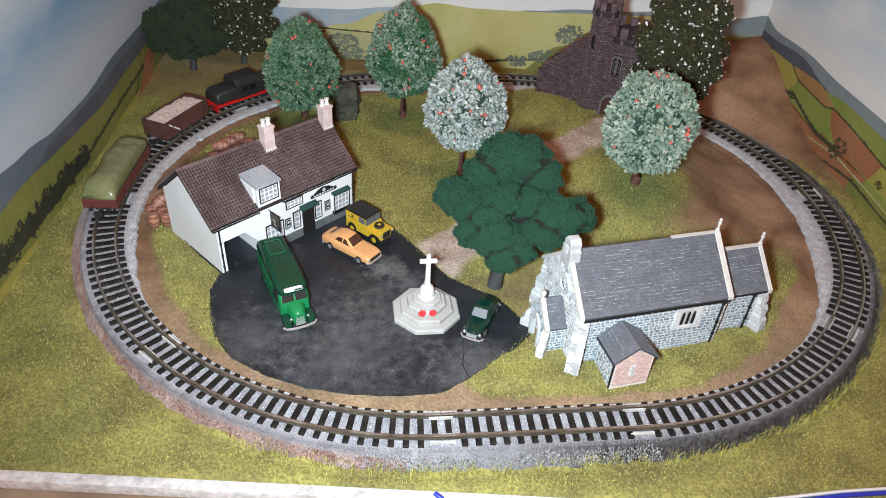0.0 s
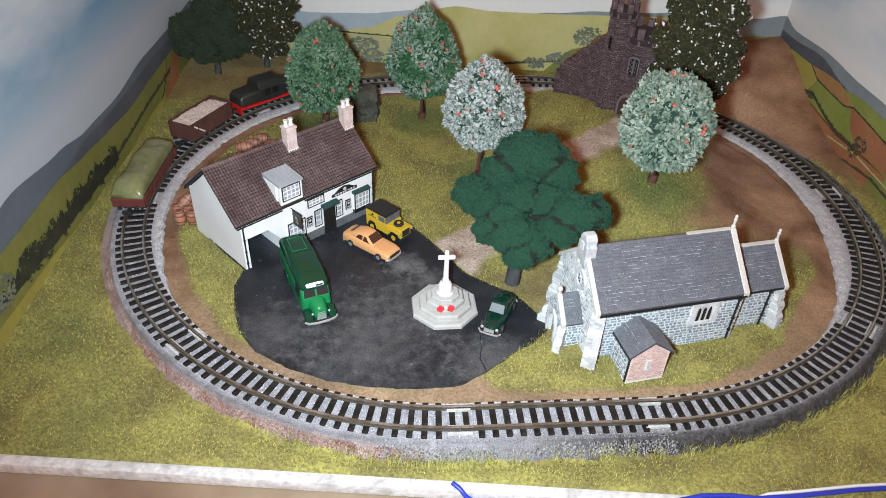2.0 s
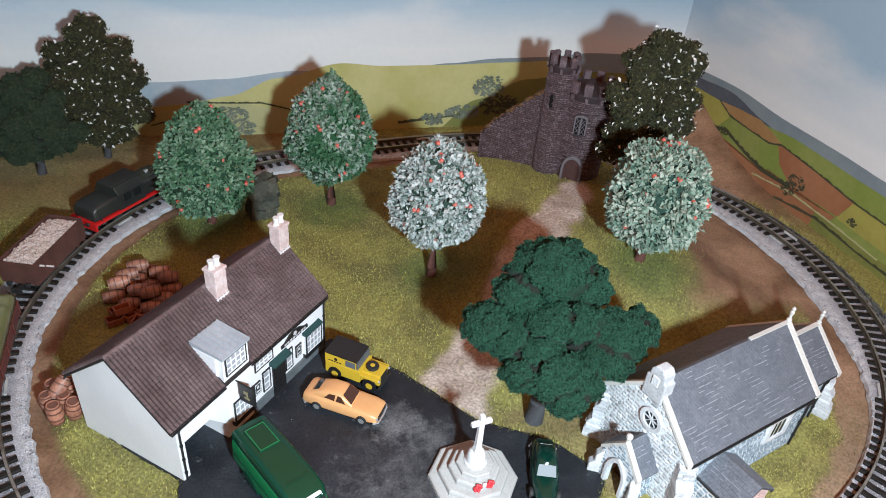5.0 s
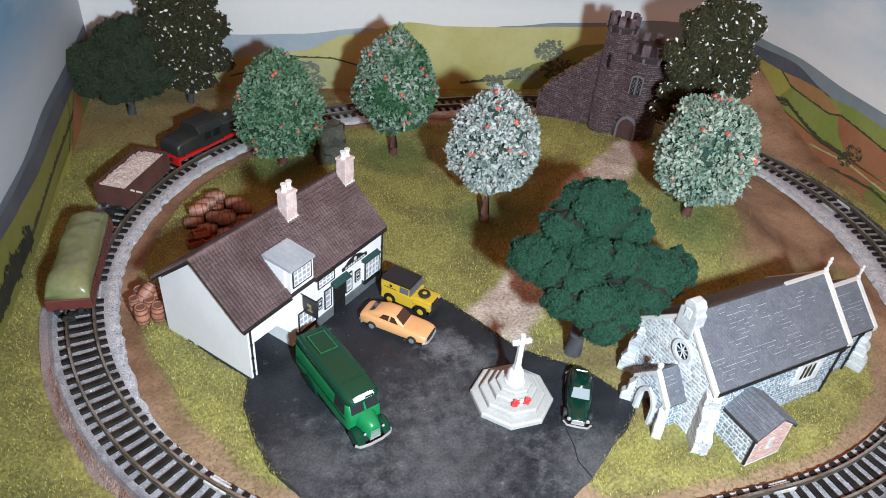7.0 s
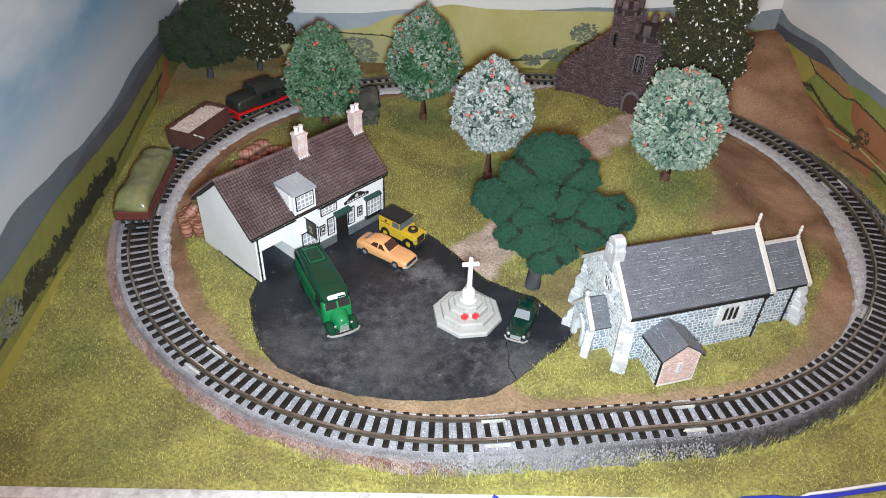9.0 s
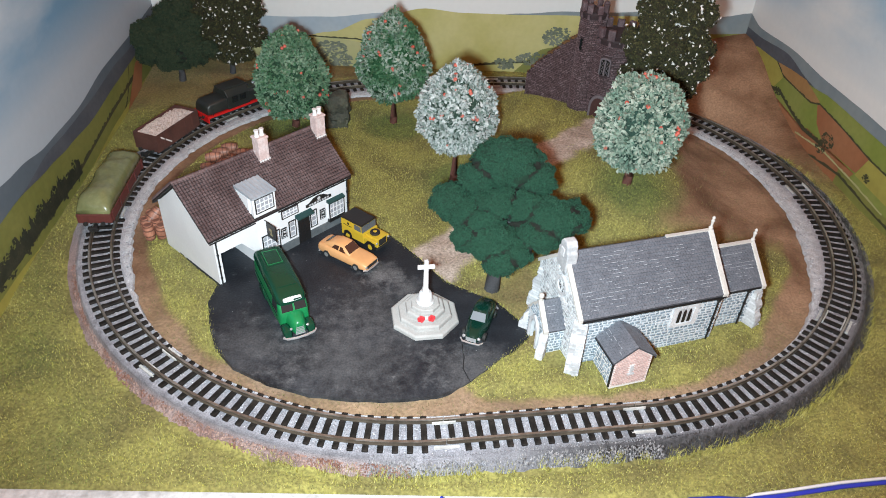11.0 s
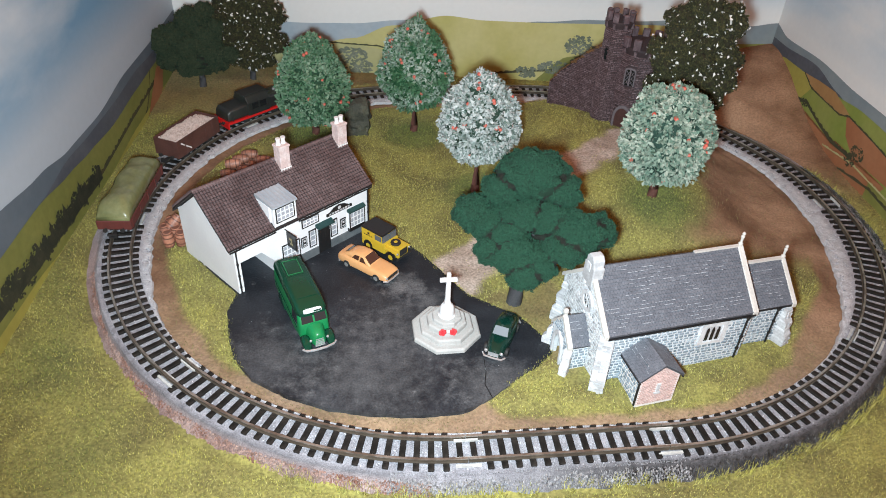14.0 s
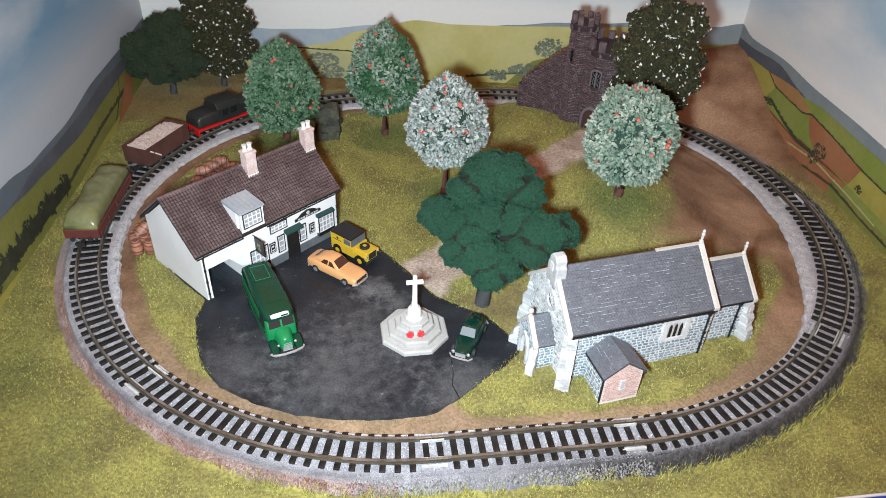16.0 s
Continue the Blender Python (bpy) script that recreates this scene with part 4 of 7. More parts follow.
# slanting braces in the arch
prism(wall, [(13, 17), (19.5, 17), (19.5, 8.5)], 2, Matrix(((1, 0, 0, 0), (0, 0, 1, 0.01), (0, 1, 0, 0), (0, 0, 0, 1))))
part("front_wall", wall, WHITE, pub, "smooth white painted front wall round the carriage arch")
bm = bmesh.new()
prism(bm, [(2.6, 17), (13, 17), (19.3, 8.7), (19.3, 8), (12.6, 16.3), (2.6, 16.3)], 0.35, Matrix(((1, 0, 0, 0), (0, 0, 1, -0.35), (0, 1, 0, 0), (0, 0, 0, 1))))
part("arch_trim", bm, WHITE, pub)
bm = bmesh.new()
box(bm, 31.95, -0.6, -0.5, 41.6, 0.0, 4.9)
box(bm, 48.6, -0.6, -0.5, PW, 0.0, 4.9)
part("plinth", bm, PLINTH, pub, "dark slate-grey plinth")

slope = math.hypot(PD / 2 + OVER, (PR - PE) * (PD / 2 + OVER) / (PD / 2))
fall = (PR - PE) / (PD / 2)
roof = bmesh.new()
for sgn in (1, -1):
    y_e = -OVER if sgn == 1 else PD + OVER
    z_e = PR - fall * (PD / 2 + OVER)
    pts = [(PD / 2, PR), (y_e, z_e), (y_e, z_e + 0.9), (PD / 2, PR + 0.9)]
    prism(roof, pts, RX1 - RX0, Matrix(((0, 0, 1, RX0), (1, 0, 0, 0), (0, 1, 0, 0), (0, 0, 0, 1))))
roof_ob = part("roof", roof, TILE_JOINT, pub, "brown pantiled gable roof")
for sgn in (1, -1):
    bm = bmesh.new()
    keep = None
    if sgn == 1:
        keep = lambda a, t: not (20.6 < a + RX0 < 32.0 and t > slope * 0.42)
    tiles_on(bm, (RX0, PD / 2, PR + 0.95), (1, 0, 0), (0, -sgn, -fall), RX1 - RX0, slope, 1.32, 1.5, 0.5, 0.75, 3 + sgn, keep, 0.1, 0.05)
    part("pantiling", bm, TILE, roof_ob, kind="stuff")
bm = bmesh.new()
for i in range(24):
    x = RX0 + i * (RX1 - RX0) / 24
    lathe(bm, [(0.75, 0), (0.9, 0.2), (0.75, 3.12)], 10, Matrix.Translation((x, PD / 2, PR + 0.9)) @ pose(0, 0, 0, 0, 90, 0))
part("ridge_tiling", bm, TILE, roof_ob, kind="stuff")
bm = bmesh.new()
for y in (-0.75, PD + 0.75):
    for a, b in (((RX0 + 0.4, 20.4), (32.2, RX1 - 0.4)) if y < 0 else ((RX0, RX1),)):
        tube(bm, [(a, y, 23.1), (b, y, 23.1)], 0.33, 8)
part("gutter", bm, BLACK, roof_ob)
for x in (0.9, PW - 0.4):
    bm = bmesh.new()
    tube(bm, [(x, -0.8, 22.9), (x, -0.5, 21.8), (x, -0.5, 0)], 0.36, 8)
    for z in (4, 10, 16):
        lathe(bm, [(0.55, z), (0.55, z + 0.5)], 8, Matrix.Translation((x, -0.5, 0)))
    part("drainpipe", bm, BLACK, pub)
# dormer
bm = bmesh.new()
for x in (20.3, 31.6):
    prism(bm, [(2, PE - 1), (2, 34.4), (12.6, 34.6)], 0.9, Matrix(((0, 0, 1, x - 0.45), (1, 0, 0, 0), (0, 1, 0, 0), (0, 0, 0, 1))))
dormer = part("dormer", bm, WHITE, pub, "flush dormer with lead roof")
bm = bmesh.new()
prism(bm, [(-1.0, 34.4), (12.0, 35.0), (12.0, 36.3), (-1.0, 35.1)], 12.2, Matrix(((0, 0, 1, 20.0), (1, 0, 0, 0), (0, 1, 0, 0), (0, 0, 0, 1))))
part("dormer_roof", bm, LEAD, dormer, "grey ribbed lead roof")
for i in range(7):
    bm = bmesh.new()
    prism(bm, [(-1.0, 35.1), (12.0, 36.3), (12.0, 36.6), (-1.0, 35.4)], 0.35, Matrix(((0, 0, 1, 20.0 + i * 1.97), (1, 0, 0, 0), (0, 1, 0, 0), (0, 0, 0, 1))))
    part("lead_roll", bm, LEAD, dormer)


def window(owner, x, z, w, h, nx, ny, out=0.0, glass=GLASS_PALE, black=0.45):
    """A white glazed window in a black surround on the front of a wall."""
    bm = bmesh.new()
    y = -out
    for a, b, c, d in ((x - black, z - black, x, z + h + black), (x + w, z - black, x + w + black, z + h + black), (x, z - black, x + w, z), (x, z + h, x + w, z + h + black)):
        box(bm, a, y - 0.45, b, c, y, d)
    fr = part("window", bm, BLACK, owner, "black-edged white sash window")
    for i in range(nx + 1):
        bm = bmesh.new()
        q = x + w * i / nx
        t = 0.32 if i in (0, nx) else 0.2
        box(bm, max(q - t, x), y - 0.34, z, min(q + t, x + w), y, z + h)
        part("glazing_bar", bm, WHITE, fr)
    for j in range(ny + 1):
        bm = bmesh.new()
        q = z + h * j / ny
        t = 0.32 if j in (0, ny) else 0.2
        box(bm, x + 0.02, y - 0.31, max(q - t, z), x + w - 0.02, y, min(q + t, z + h))
        part("glazing_bar", bm, WHITE, fr)
    for i in range(nx):
        for j in range(ny):
            bm = bmesh.new()
            box(bm, x + w * i / nx + 0.14, y - 0.16, z + h * j / ny + 0.14, x + w * (i + 1) / nx - 0.14, y - 0.05, z + h * (j + 1) / ny - 0.14)
            part("pane", bm, glass, fr)
    return fr


window(dormer, 22.0, 27.0, 8.4, 6.4, 4, 3)
window(pub, 34.2, 18.4, 8.2, 3.5, 4, 2)
window(pub, 37.4, 6.8, 3.0, 8.0, 1, 3)
window(pub, 49.4, 6.8, 3.0, 8.0, 1, 3)
for x0, w in ((22.4, 8.2), (59.6, 8.2)):
    bm = bmesh.new()
    box(bm, x0 - 0.6, -1.6, 4.9, x0 + w + 0.6, 0.0, 6.4)
    part("window_sill", bm, BLACK, pub)
    bm = bmesh.new()
    box(bm, x0 - 0.3, -1.2, 6.3, x0 + w + 0.3, 0.0, 15.4)
    bay = part("bay_window", bm, WHITE, pub, "shallow black-edged bay window")
    window(bay, x0, 6.9, w, 7.9, 4, 3, 1.2)
    if x0 < 30:
        continue
    bm = bmesh.new()
    prism(bm, [(0.2, 15.4), (-2.0, 15.4), (-2.0, 15.8), (0.2, 16.8)], w + 1.6, Matrix(((0, 0, 1, x0 - 0.8), (1, 0, 0, 0), (0, 1, 0, 0), (0, 0, 0, 1))))
    part("hood", bm, TEAL, bay)
bm = bmesh.new()
box(bm, 42.0, -0.5, 0, 48.4, 0.0, 15.2)
door = part("door", bm, BLACK, pub, "black panelled front door under a teal porch hood")
for x in (42.6, 45.5):
    for z in (2, 8):
        bm = bmesh.new()
        box(bm, x, -0.75, z, x + 2.3, -0.45, z + 4.6)
        part("door_panel", bm, BLACK, door)
bm = bmesh.new()
prism(bm, [(0.2, 15.4), (-2.6, 15.2), (-2.6, 15.8), (0.2, 17.0)], 9.0, Matrix(((0, 0, 1, 40.8), (1, 0, 0, 0), (0, 1, 0, 0), (0, 0, 0, 1))))
part("door_hood", bm, TEAL, door, "dark teal hood")
for x in (32.6, 54.6):
    bm = bmesh.new()
    box(bm, x, -0.5, 8.2, x + 3.1, 0.0, 13.4)
    nb = part("notice_board", bm, BLACK, pub, "small black notice board with pale print")
    bm = bmesh.new()
    ring_shape(bm, [(0.3, 0.4), (2.8, 0.4), (2.8, 4.8), (0.3, 4.8), (0.3, 0.4)], [(0.5, 0.6), (2.6, 0.6), (2.6, 4.6), (0.5, 4.6), (0.5, 0.6)], 0.12, Matrix(((1, 0, 0, x), (0, 0, -1, -0.5), (0, 1, 0, 8.2), (0, 0, 0, 1))))
    box(bm, x + 1.1, -0.62, 11, x + 2.1, -0.48, 12)
    box(bm, x + 0.9, -0.62, 9.4, x + 2.3, -0.48, 9.9)
    part("print", bm, DRESSED, nb)
bm = bmesh.new()
prism(bm, [(-7.2, 0), (-7.2, 1.3), (-5.6, 1.5), (-3, 3.1), (0, 3.8), (3, 3.1), (5.6, 1.5), (7.2, 1.3), (7.2, 0)], 0.5, Matrix(((1, 0, 0, 54.4), (0, 0, -1, 0), (0, 1, 0, 18.0), (0, 0, 0, 1))))
sb = part("name_board", bm, BLACK, pub, "black arched name board with pale bars of lettering")
bm = bmesh.new()
for i in range(8):
    x = 48.6 + i * 1.5
    box(bm, x, -0.62, 18.4, x + 1.0, -0.48, 19.2)
lathe(bm, [(0.9, 0), (0.9, 0.14)], 10, Matrix(((1, 0, 0, 54.4), (0, 0, -1, -0.48), (0, 1, 0, 20.3), (0, 0, 0, 1))))
part("lettering_bars", bm, DRESSED, sb)
bm = bmesh.new()
box(bm, -0.25, -7.6, 14.4, 0.25, -1.2, 21.8)
tube(bm, [(0, 0, 22.0), (0, -8.0, 22.0)], 0.22, 6)
tube(bm, [(0, 0, 15.0), (0, -8.0, 14.3)], 0.15, 6)
for v in bm.verts:
    v.co.x += 25.2
hs = part("hanging_sign", bm, BLACK, pub, "black hanging sign with a faint emblem")
bm = bmesh.new()
box(bm, 24.8, -5.4, 16.2, 25.6, -3.4, 17.0)
box(bm, 24.8, -4.9, 17.0, 25.6, -4.2, 19.4)
box(bm, 24.8, -4.2, 18.2, 25.6, -3.2, 19.4)
part("emblem", bm, BRASS, hs, "dull gold emblem")
CHY = PD / 2 - 2.8
for cx, h in ((39.6, 8.4), (71.2, 8.0)):
    bm = bmesh.new()
    box(bm, cx - 2.5, CHY - 2.3, PR - 6.0, cx + 2.5, CHY + 2.3, PR + h)
    soften(bm, 0.15, 1)
    ch = part("chimney", bm, CHIM, pub, "pale pink brick chimney stack")
    bm = bmesh.new()
    box(bm, cx - 2.85, CHY - 2.65, PR + h - 1.0, cx + 2.85, CHY + 2.65, PR + h + 0.1)
    soften(bm, 0.2, 1)
    part("cap", bm, CHIM, ch)
    bm = bmesh.new()
    box(bm, cx - 2.7, CHY - 2.5, PR - 6.0, cx + 2.7, CHY + 2.5, PR - 2.0)
    part("flashing", bm, POT, ch)
    for k in (-1.5, 1.5):
        bm = bmesh.new()
        lathe(bm, [(1.1, 0), (1.15, 0.5), (0.85, 0.9), (0.9, 2.4), (1.1, 2.6), (1.1, 3.1), (0.7, 3.1)], 12, Matrix.Translation((cx + k * 0.85, CHY, PR + h)))
        part("chimney_pot", bm, POT, ch, smooth=35)


# ---- the church ----
church = thing("stone_church", 69, 211, 0, 16, "grey stone village church with slate roof and white dressings", "church")
NL, NW_, NE, NR = 58.0, 36.0, 24.0, 40.5     # nave
CX1, CS, CN, CE, CR = 81.0, 5.0, 31.0, 19.5, 31.0     # chancel


def along_x(x):
    return Matrix(((0, 0, 1, x), (1, 0, 0, 0), (0, 1, 0, 0), (0, 0, 0, 1)))


core = bmesh.new()
prism(core, [(0, -1), (NW_, -1), (NW_, NE), (NW_ / 2, NR), (0, NE)], NL + 4, along_x(-4))
nave = part("nave_wall", core, MORTAR, church, "blue-grey coursed rubble in pale mortar")
core = bmesh.new()
prism(core, [(CS, -1), (CN, -1), (CN, CE), ((CS + CN) / 2, CR), (CS, CE)], CX1 - NL, along_x(NL))
chancel = part("chancel_wall", core, MORTAR, church)
bm = bmesh.new()
stones_on(bm, flat_map((-4, 0, 0), (1, 0, 0), (0, -1, 0)), NL + 4, NE - 0.5, 2.15, 1.5, 0.3, lambda a, z: not (39.5 < a < 52.5 and 10 < z), 11, 0.5, 0.35, 0.16)
part("stonework", bm, FLINT, nave, kind="stuff")
bm = bmesh.new()
stones_on(bm, flat_map((-4, NW_, 0), (0, -1, 0), (-1, 0, 0)), NW_, NR, 2.15, 1.5, 0.3, lambda a, z: z < NE + (NR - NE) * (1 - abs(a - NW_ / 2) / (NW_ / 2)) - 0.8 and math.hypot(a - 20.5, z - 27.5) > 5, 12, 0.5, 0.35, 0.16)
part("west_stonework", bm, FLINT_PALE, nave, "whitewashed rubble", kind="stuff")
bm = bmesh.new()
stones_on(bm, flat_map((NL, CS, 0), (1, 0, 0), (0, -1, 0)), CX1 - NL, CE - 0.5, 2.15, 1.5, 0.3, None, 13, 0.5, 0.35, 0.16)
part("stonework", bm, FLINT, chancel, kind="stuff")


def gable_roof(owner, name, x0, x1, y0, y1, ez, rz, over, tw, th, seed, streaks, axis=0):
    """Slated gable roof; axis 0: ridge along x, 1: ridge along y."""
    mid, half = (y0 + y1) / 2, (y1 - y0) / 2
    f = (rz - ez) / half
    sl = math.hypot(half + over, f * (half + over))
    m = Matrix.Identity(4) if axis == 0 else Matrix(((0, 1, 0, 0), (1, 0, 0, 0), (0, 0, 1, 0), (0, 0, 0, 1)))
    bm = bmesh.new()
    for s in (1, -1):
        ye, ze = mid - s * (half + over), rz - f * (half + over)
        prism(bm, [(mid, rz), (ye, ze), (ye, ze + 0.7), (mid, rz + 0.7)], x1 - x0, m @ along_x(x0))
    ro = part(name, bm, SLATE_JOINT, owner, "dark grey slate roof with pale dry-brushed streaks")
    bm = bmesh.new()
    for s in (1, -1):
        o, u, d = m @ Vector((x0, mid, rz + 0.72)), m.to_3x3() @ Vector((1, 0, 0)), m.to_3x3() @ Vector((0, -s, -f))
        tiles_on(bm, o, u, d, x1 - x0, sl, tw, th, 0.4, 0.0, seed + s, None, 0.05, 0.045)
    part("slating", bm, SLATE, ro, kind="stuff")
    bm = bmesh.new()
    r = random.Random(seed)
    for i in range(streaks):
        # dry-brushed dashes lie in loose groups
        if i % 6 == 0:
            ca, ct, s = r.uniform(x0 + 2, x1 - 6), r.uniform(0.08, 0.92) * sl, 1 if r.random() < 0.8 else -1
        w = r.choice((0.5, 0.8, 1.6, 2.6, 3.6))
        a, t = min(max(ca + r.uniform(-3, 3), x0 + 0.5), x1 - 4), min(max(ct + r.uniform(-2.6, 2.6), 0.5), sl - 1)
        k = sl / round(sl / th)
        t = (int(t / k) + 0.93) * k
        y, z = mid - s * t * (half + over) / sl, rz - f * t * (half + over) / sl
        n = Vector((0, -s * f, 1)).normalized()
        vs = [bm.verts.new(m @ (Vector((q, y, z + 0.72)) + n * 0.5 + Vector((0, -s, -f)).normalized() * e)) for q, e in ((a, -0.06), (a + w, -0.1), (a + w, 0.05), (a, 0.05))]
        bm.faces.new(vs)
    if streaks:
        part("pale_streaking", bm, SLATE_STREAK, ro, kind="stuff")
    return ro


gable_roof(church, "nave_roof", -3.2, NL - 1.2, 0, NW_, NE, NR, 1.0, 1.25, 1.35, 21, 190)
gable_roof(church, "chancel_roof", NL, CX1 - 1.2, CS, CN, CE, CR, 0.9, 1.25, 1.35, 31, 70)


def coping(x, y0, y1, ez, rz, w, up, finial=True, name="gable_coping"):
    mid = (y0 + y1) / 2
    f = (rz - ez) / ((y1 - y0) / 2)
    bm = bmesh.new()
    for s in (1, -1):
        ye = mid - s * ((y1 - y0) / 2 + 1.3)
        ze = rz - f * ((y1 - y0) / 2 + 1.3)
        prism(bm, [(mid, rz - 0.5), (ye, ze - 0.5), (ye, ze + up), (mid, rz + up)], w, along_x(x))
    soften(bm, 0.2, 1)
    co = part(name, bm, COPING, church, "cream stone gable coping")
    if finial:
        bm = bmesh.new()
        lathe(bm, [(0.8, 0), (0.9, 1.0), (0.45, 1.4), (0.55, 3.2), (0.8, 4.0), (0.45, 4.6), (0.7, 5.3), (0.3, 6.0)], 8, Matrix.Translation((x + w / 2, mid, rz + up - 0.4)))
        part("finial", bm, COPING, co, smooth=40)


coping(NL - 1.4, 0, NW_, NE, NR, 2.4, 1.5)
coping(CX1 - 1.4, CS, CN, CE, CR, 2.0, 1.4)
coping(-4.6, 0, NW_, NE, NR, 1.9, 1.4, False)
bm = bmesh.new()
for y in (CS - 0.6, CN + 0.6):
    box(bm, NL, y - 0.4, CE - 1.2, CX1, y + 0.4, CE - 0.4)
for y in (-1.2, NW_ + 1.2):
    box(bm, -3, y - 0.35, NE - 1.7, NL, y + 0.35, NE - 0.9)
part("gutter", bm, BLACK, church)
bm = bmesh.new()
box(bm, 38, NW_ / 2 - 0.6, NR + 0.6, NL - 1, NW_ / 2 + 0.6, NR + 1.3)
box(bm, NL + 6, 18 - 0.7, CR + 0.6, CX1 - 1, 18 + 0.7, CR + 1.4)
part("ridge_cresting", bm, COPING, church)
# bellcote on the west gable
bm = bmesh.new()
prism(bm, [(14.2, NR - 6), (21.8, NR - 6), (21.8, NR + 2), (20.8, NR + 2.4), (20.8, NR + 4.6), (19.4, NR + 6.4), (16.6, NR + 6.4), (15.2, NR + 4.6), (15.2, NR + 2.4), (14.2, NR + 2)], 4.4, along_x(-5.0))
soften(bm, 0.5, 2)
bell = part("bellcote", bm, DRESSED, church, "whitewashed stone bellcote")
bm = bmesh.new()
box(bm, -5.4, 16.6, NR - 0.4, -4.9, 19.4, NR + 3.2)
soften(bm, 0.3, 1)
part("carved_panel", bm, DRESSED, bell)
# rose window
RY, RZ = 15.5, 27.5
bm = bmesh.new()
circ = lambda r, n=24: [(r * math.cos(2 * math.pi * i / n), r * math.sin(2 * math.pi * i / n)) for i in range(n + 1)]
west = lambda y, z, out: upright((-4, y, z), 180, out)
ring_shape(bm, circ(4.2), circ(2.9), 0.9, west(RY, RZ, 0))
rose = part("rose_window", bm, DRESSED, church, "round white traceried window")
bm = bmesh.new()
lathe(bm, [(3.0, 0), (3.0, 0.2)], 24, west(RY, RZ, 0))
part("pane", bm, GLASS_DARK, rose)
bm = bmesh.new()
for i in range(8):
    box(bm, 0.3, -0.14, 0, 3.0, 0.14, 0.5, west(RY, RZ, 0) @ pose(0, 0, 0, 0, 0, i * 45))
lathe(bm, [(0.6, 0), (0.6, 0.55)], 10, west(RY, RZ, 0))
part("tracery", bm, DRESSED, rose)


def courses(owner, prof, w, m, seed):
    """Rough pale blocks laid over the faces of a buttress whose profile is given."""
    r = random.Random(seed)
    bm = bmesh.new()
    top = prof[-1][1]
    reach_at = lambda z: max([a[0] + (b[0] - a[0]) * (z - a[1]) / (b[1] - a[1]) for a, b in zip(prof, prof[1:]) if b[1] > a[1] and a[1] <= z <= b[1]] or [0.0])
    z = 0.1
    while z < top - 0.8:
        h = 1.15 * r.uniform(0.85, 1.15)
        d = reach_at(z + h)
        y = -0.22
        while y < w:
            ww = min(w * r.uniform(0.3, 0.6), w + 0.22 - y)
            if d > 0.3:
                box(bm, -0.5, y + 0.1, z, d + r.uniform(0.05, 0.6), y + ww - 0.12, z + h - 0.32, m @ Matrix(((1, 0, 0, 0), (0, 0, 1, 0), (0, 1, 0, 0), (0, 0, 0, 1))))
            y += ww
        z += h
    if len(bm.verts):
        part("blockwork", bm, DRESSED, owner, kind="stuff")


def buttress(x, y, deg, w, reach, h, name="buttress"):
    """A stepped buttress that leans out from a wall."""
    bm = bmesh.new()
    prof = [(0, -1), (reach, -1), (reach, h * 0.32), (reach * 0.68, h * 0.4), (reach * 0.68, h * 0.66), (reach * 0.32, h * 0.76), (reach * 0.32, h * 0.96), (0, h)]
    m = Matrix.Translation((x, y, 0)) @ Matrix.Rotation(radians(deg), 4, "Z") @ Matrix(((1, 0, 0, 0), (0, 0, 1, -w / 2), (0, 1, 0, 0), (0, 0, 0, 1)))
    prism(bm, prof, w, m)
    bt = part(name, bm, DRESSED, church, "whitewashed stepped buttress")
    courses(bt, prof, w, m, int(x * 7 + y + 99))
    return bt


for x, y, deg, w, r, h in ((-2.2, 0.8, 238, 5.2, 6.6, 22.5), (-2.6, NW_ - 2, 125, 4.0, 4.4, 23), (CX1 - 2.0, CS + 0.2, 290, 4.2, 4.6, 17), (CX1 - 1, CN - 0.5, 60, 3.4, 4.2, 16), (NL - 1, NW_, 90, 3.0, 3.0, 18)):
    buttress(x, y, deg, w, r, h)
# nave window
bm = bmesh.new()
south = lambda x, z, out: upright((x, 0, z), 270, out)
o_, i_ = [(-5.6, -1.4), (-5.6, 9.2), (5.6, 9.2), (5.6, -1.4), (-5.6, -1.4)], [(-3.7, 0), (-3.7, 7.7), (3.7, 7.7), (3.7, 0), (-3.7, 0)]
ring_shape(bm, o_, i_, 0.8, south(42, 12.2, 0))
nwin = part("window", bm, DRESSED, church, "three-light window in a white stone surround")
bm = bmesh.new()
prism(bm, [(-3.7, 0), (3.7, 0), (3.7, 7.7), (-3.7, 7.7)], 0.35, south(42, 12.2, 0))
part("tracery", bm, DRESSED, nwin)
for k in (-2.3, 0, 2.3):
    bm = bmesh.new()
    prism(bm, [(p[0] + k, p[1] + 0.3) for p in arch(1.35, 6.6, 4.6, 5, 0.9)], 0.12, south(42, 12.2, 0.36))
    part("pane", bm, GLASS_DARK, nwin)
for pts in ([(55.6, -1.3, 22.4), (55.6, -0.8, 20.6), (55.9, -0.6, 0)], [(74.5, CS - 1, 18.6), (74.2, CS - 0.6, 17), (74.2, CS - 0.6, 0)]):
    bm = bmesh.new()
    tube(bm, pts, 0.4, 8)
    for z in (5, 11):
        lathe(bm, [(0.65, z), (0.65, z + 0.6)], 8, Matrix.Translation((pts[-1][0], pts[-1][1], 0)))
    lathe(bm, [(0.6, 0), (1.0, 1.2), (1.0, 1.8)], 8, Matrix.Translation((pts[1][0], pts[1][1], pts[1][2])))
    part("drainpipe", bm, BLACK, church)

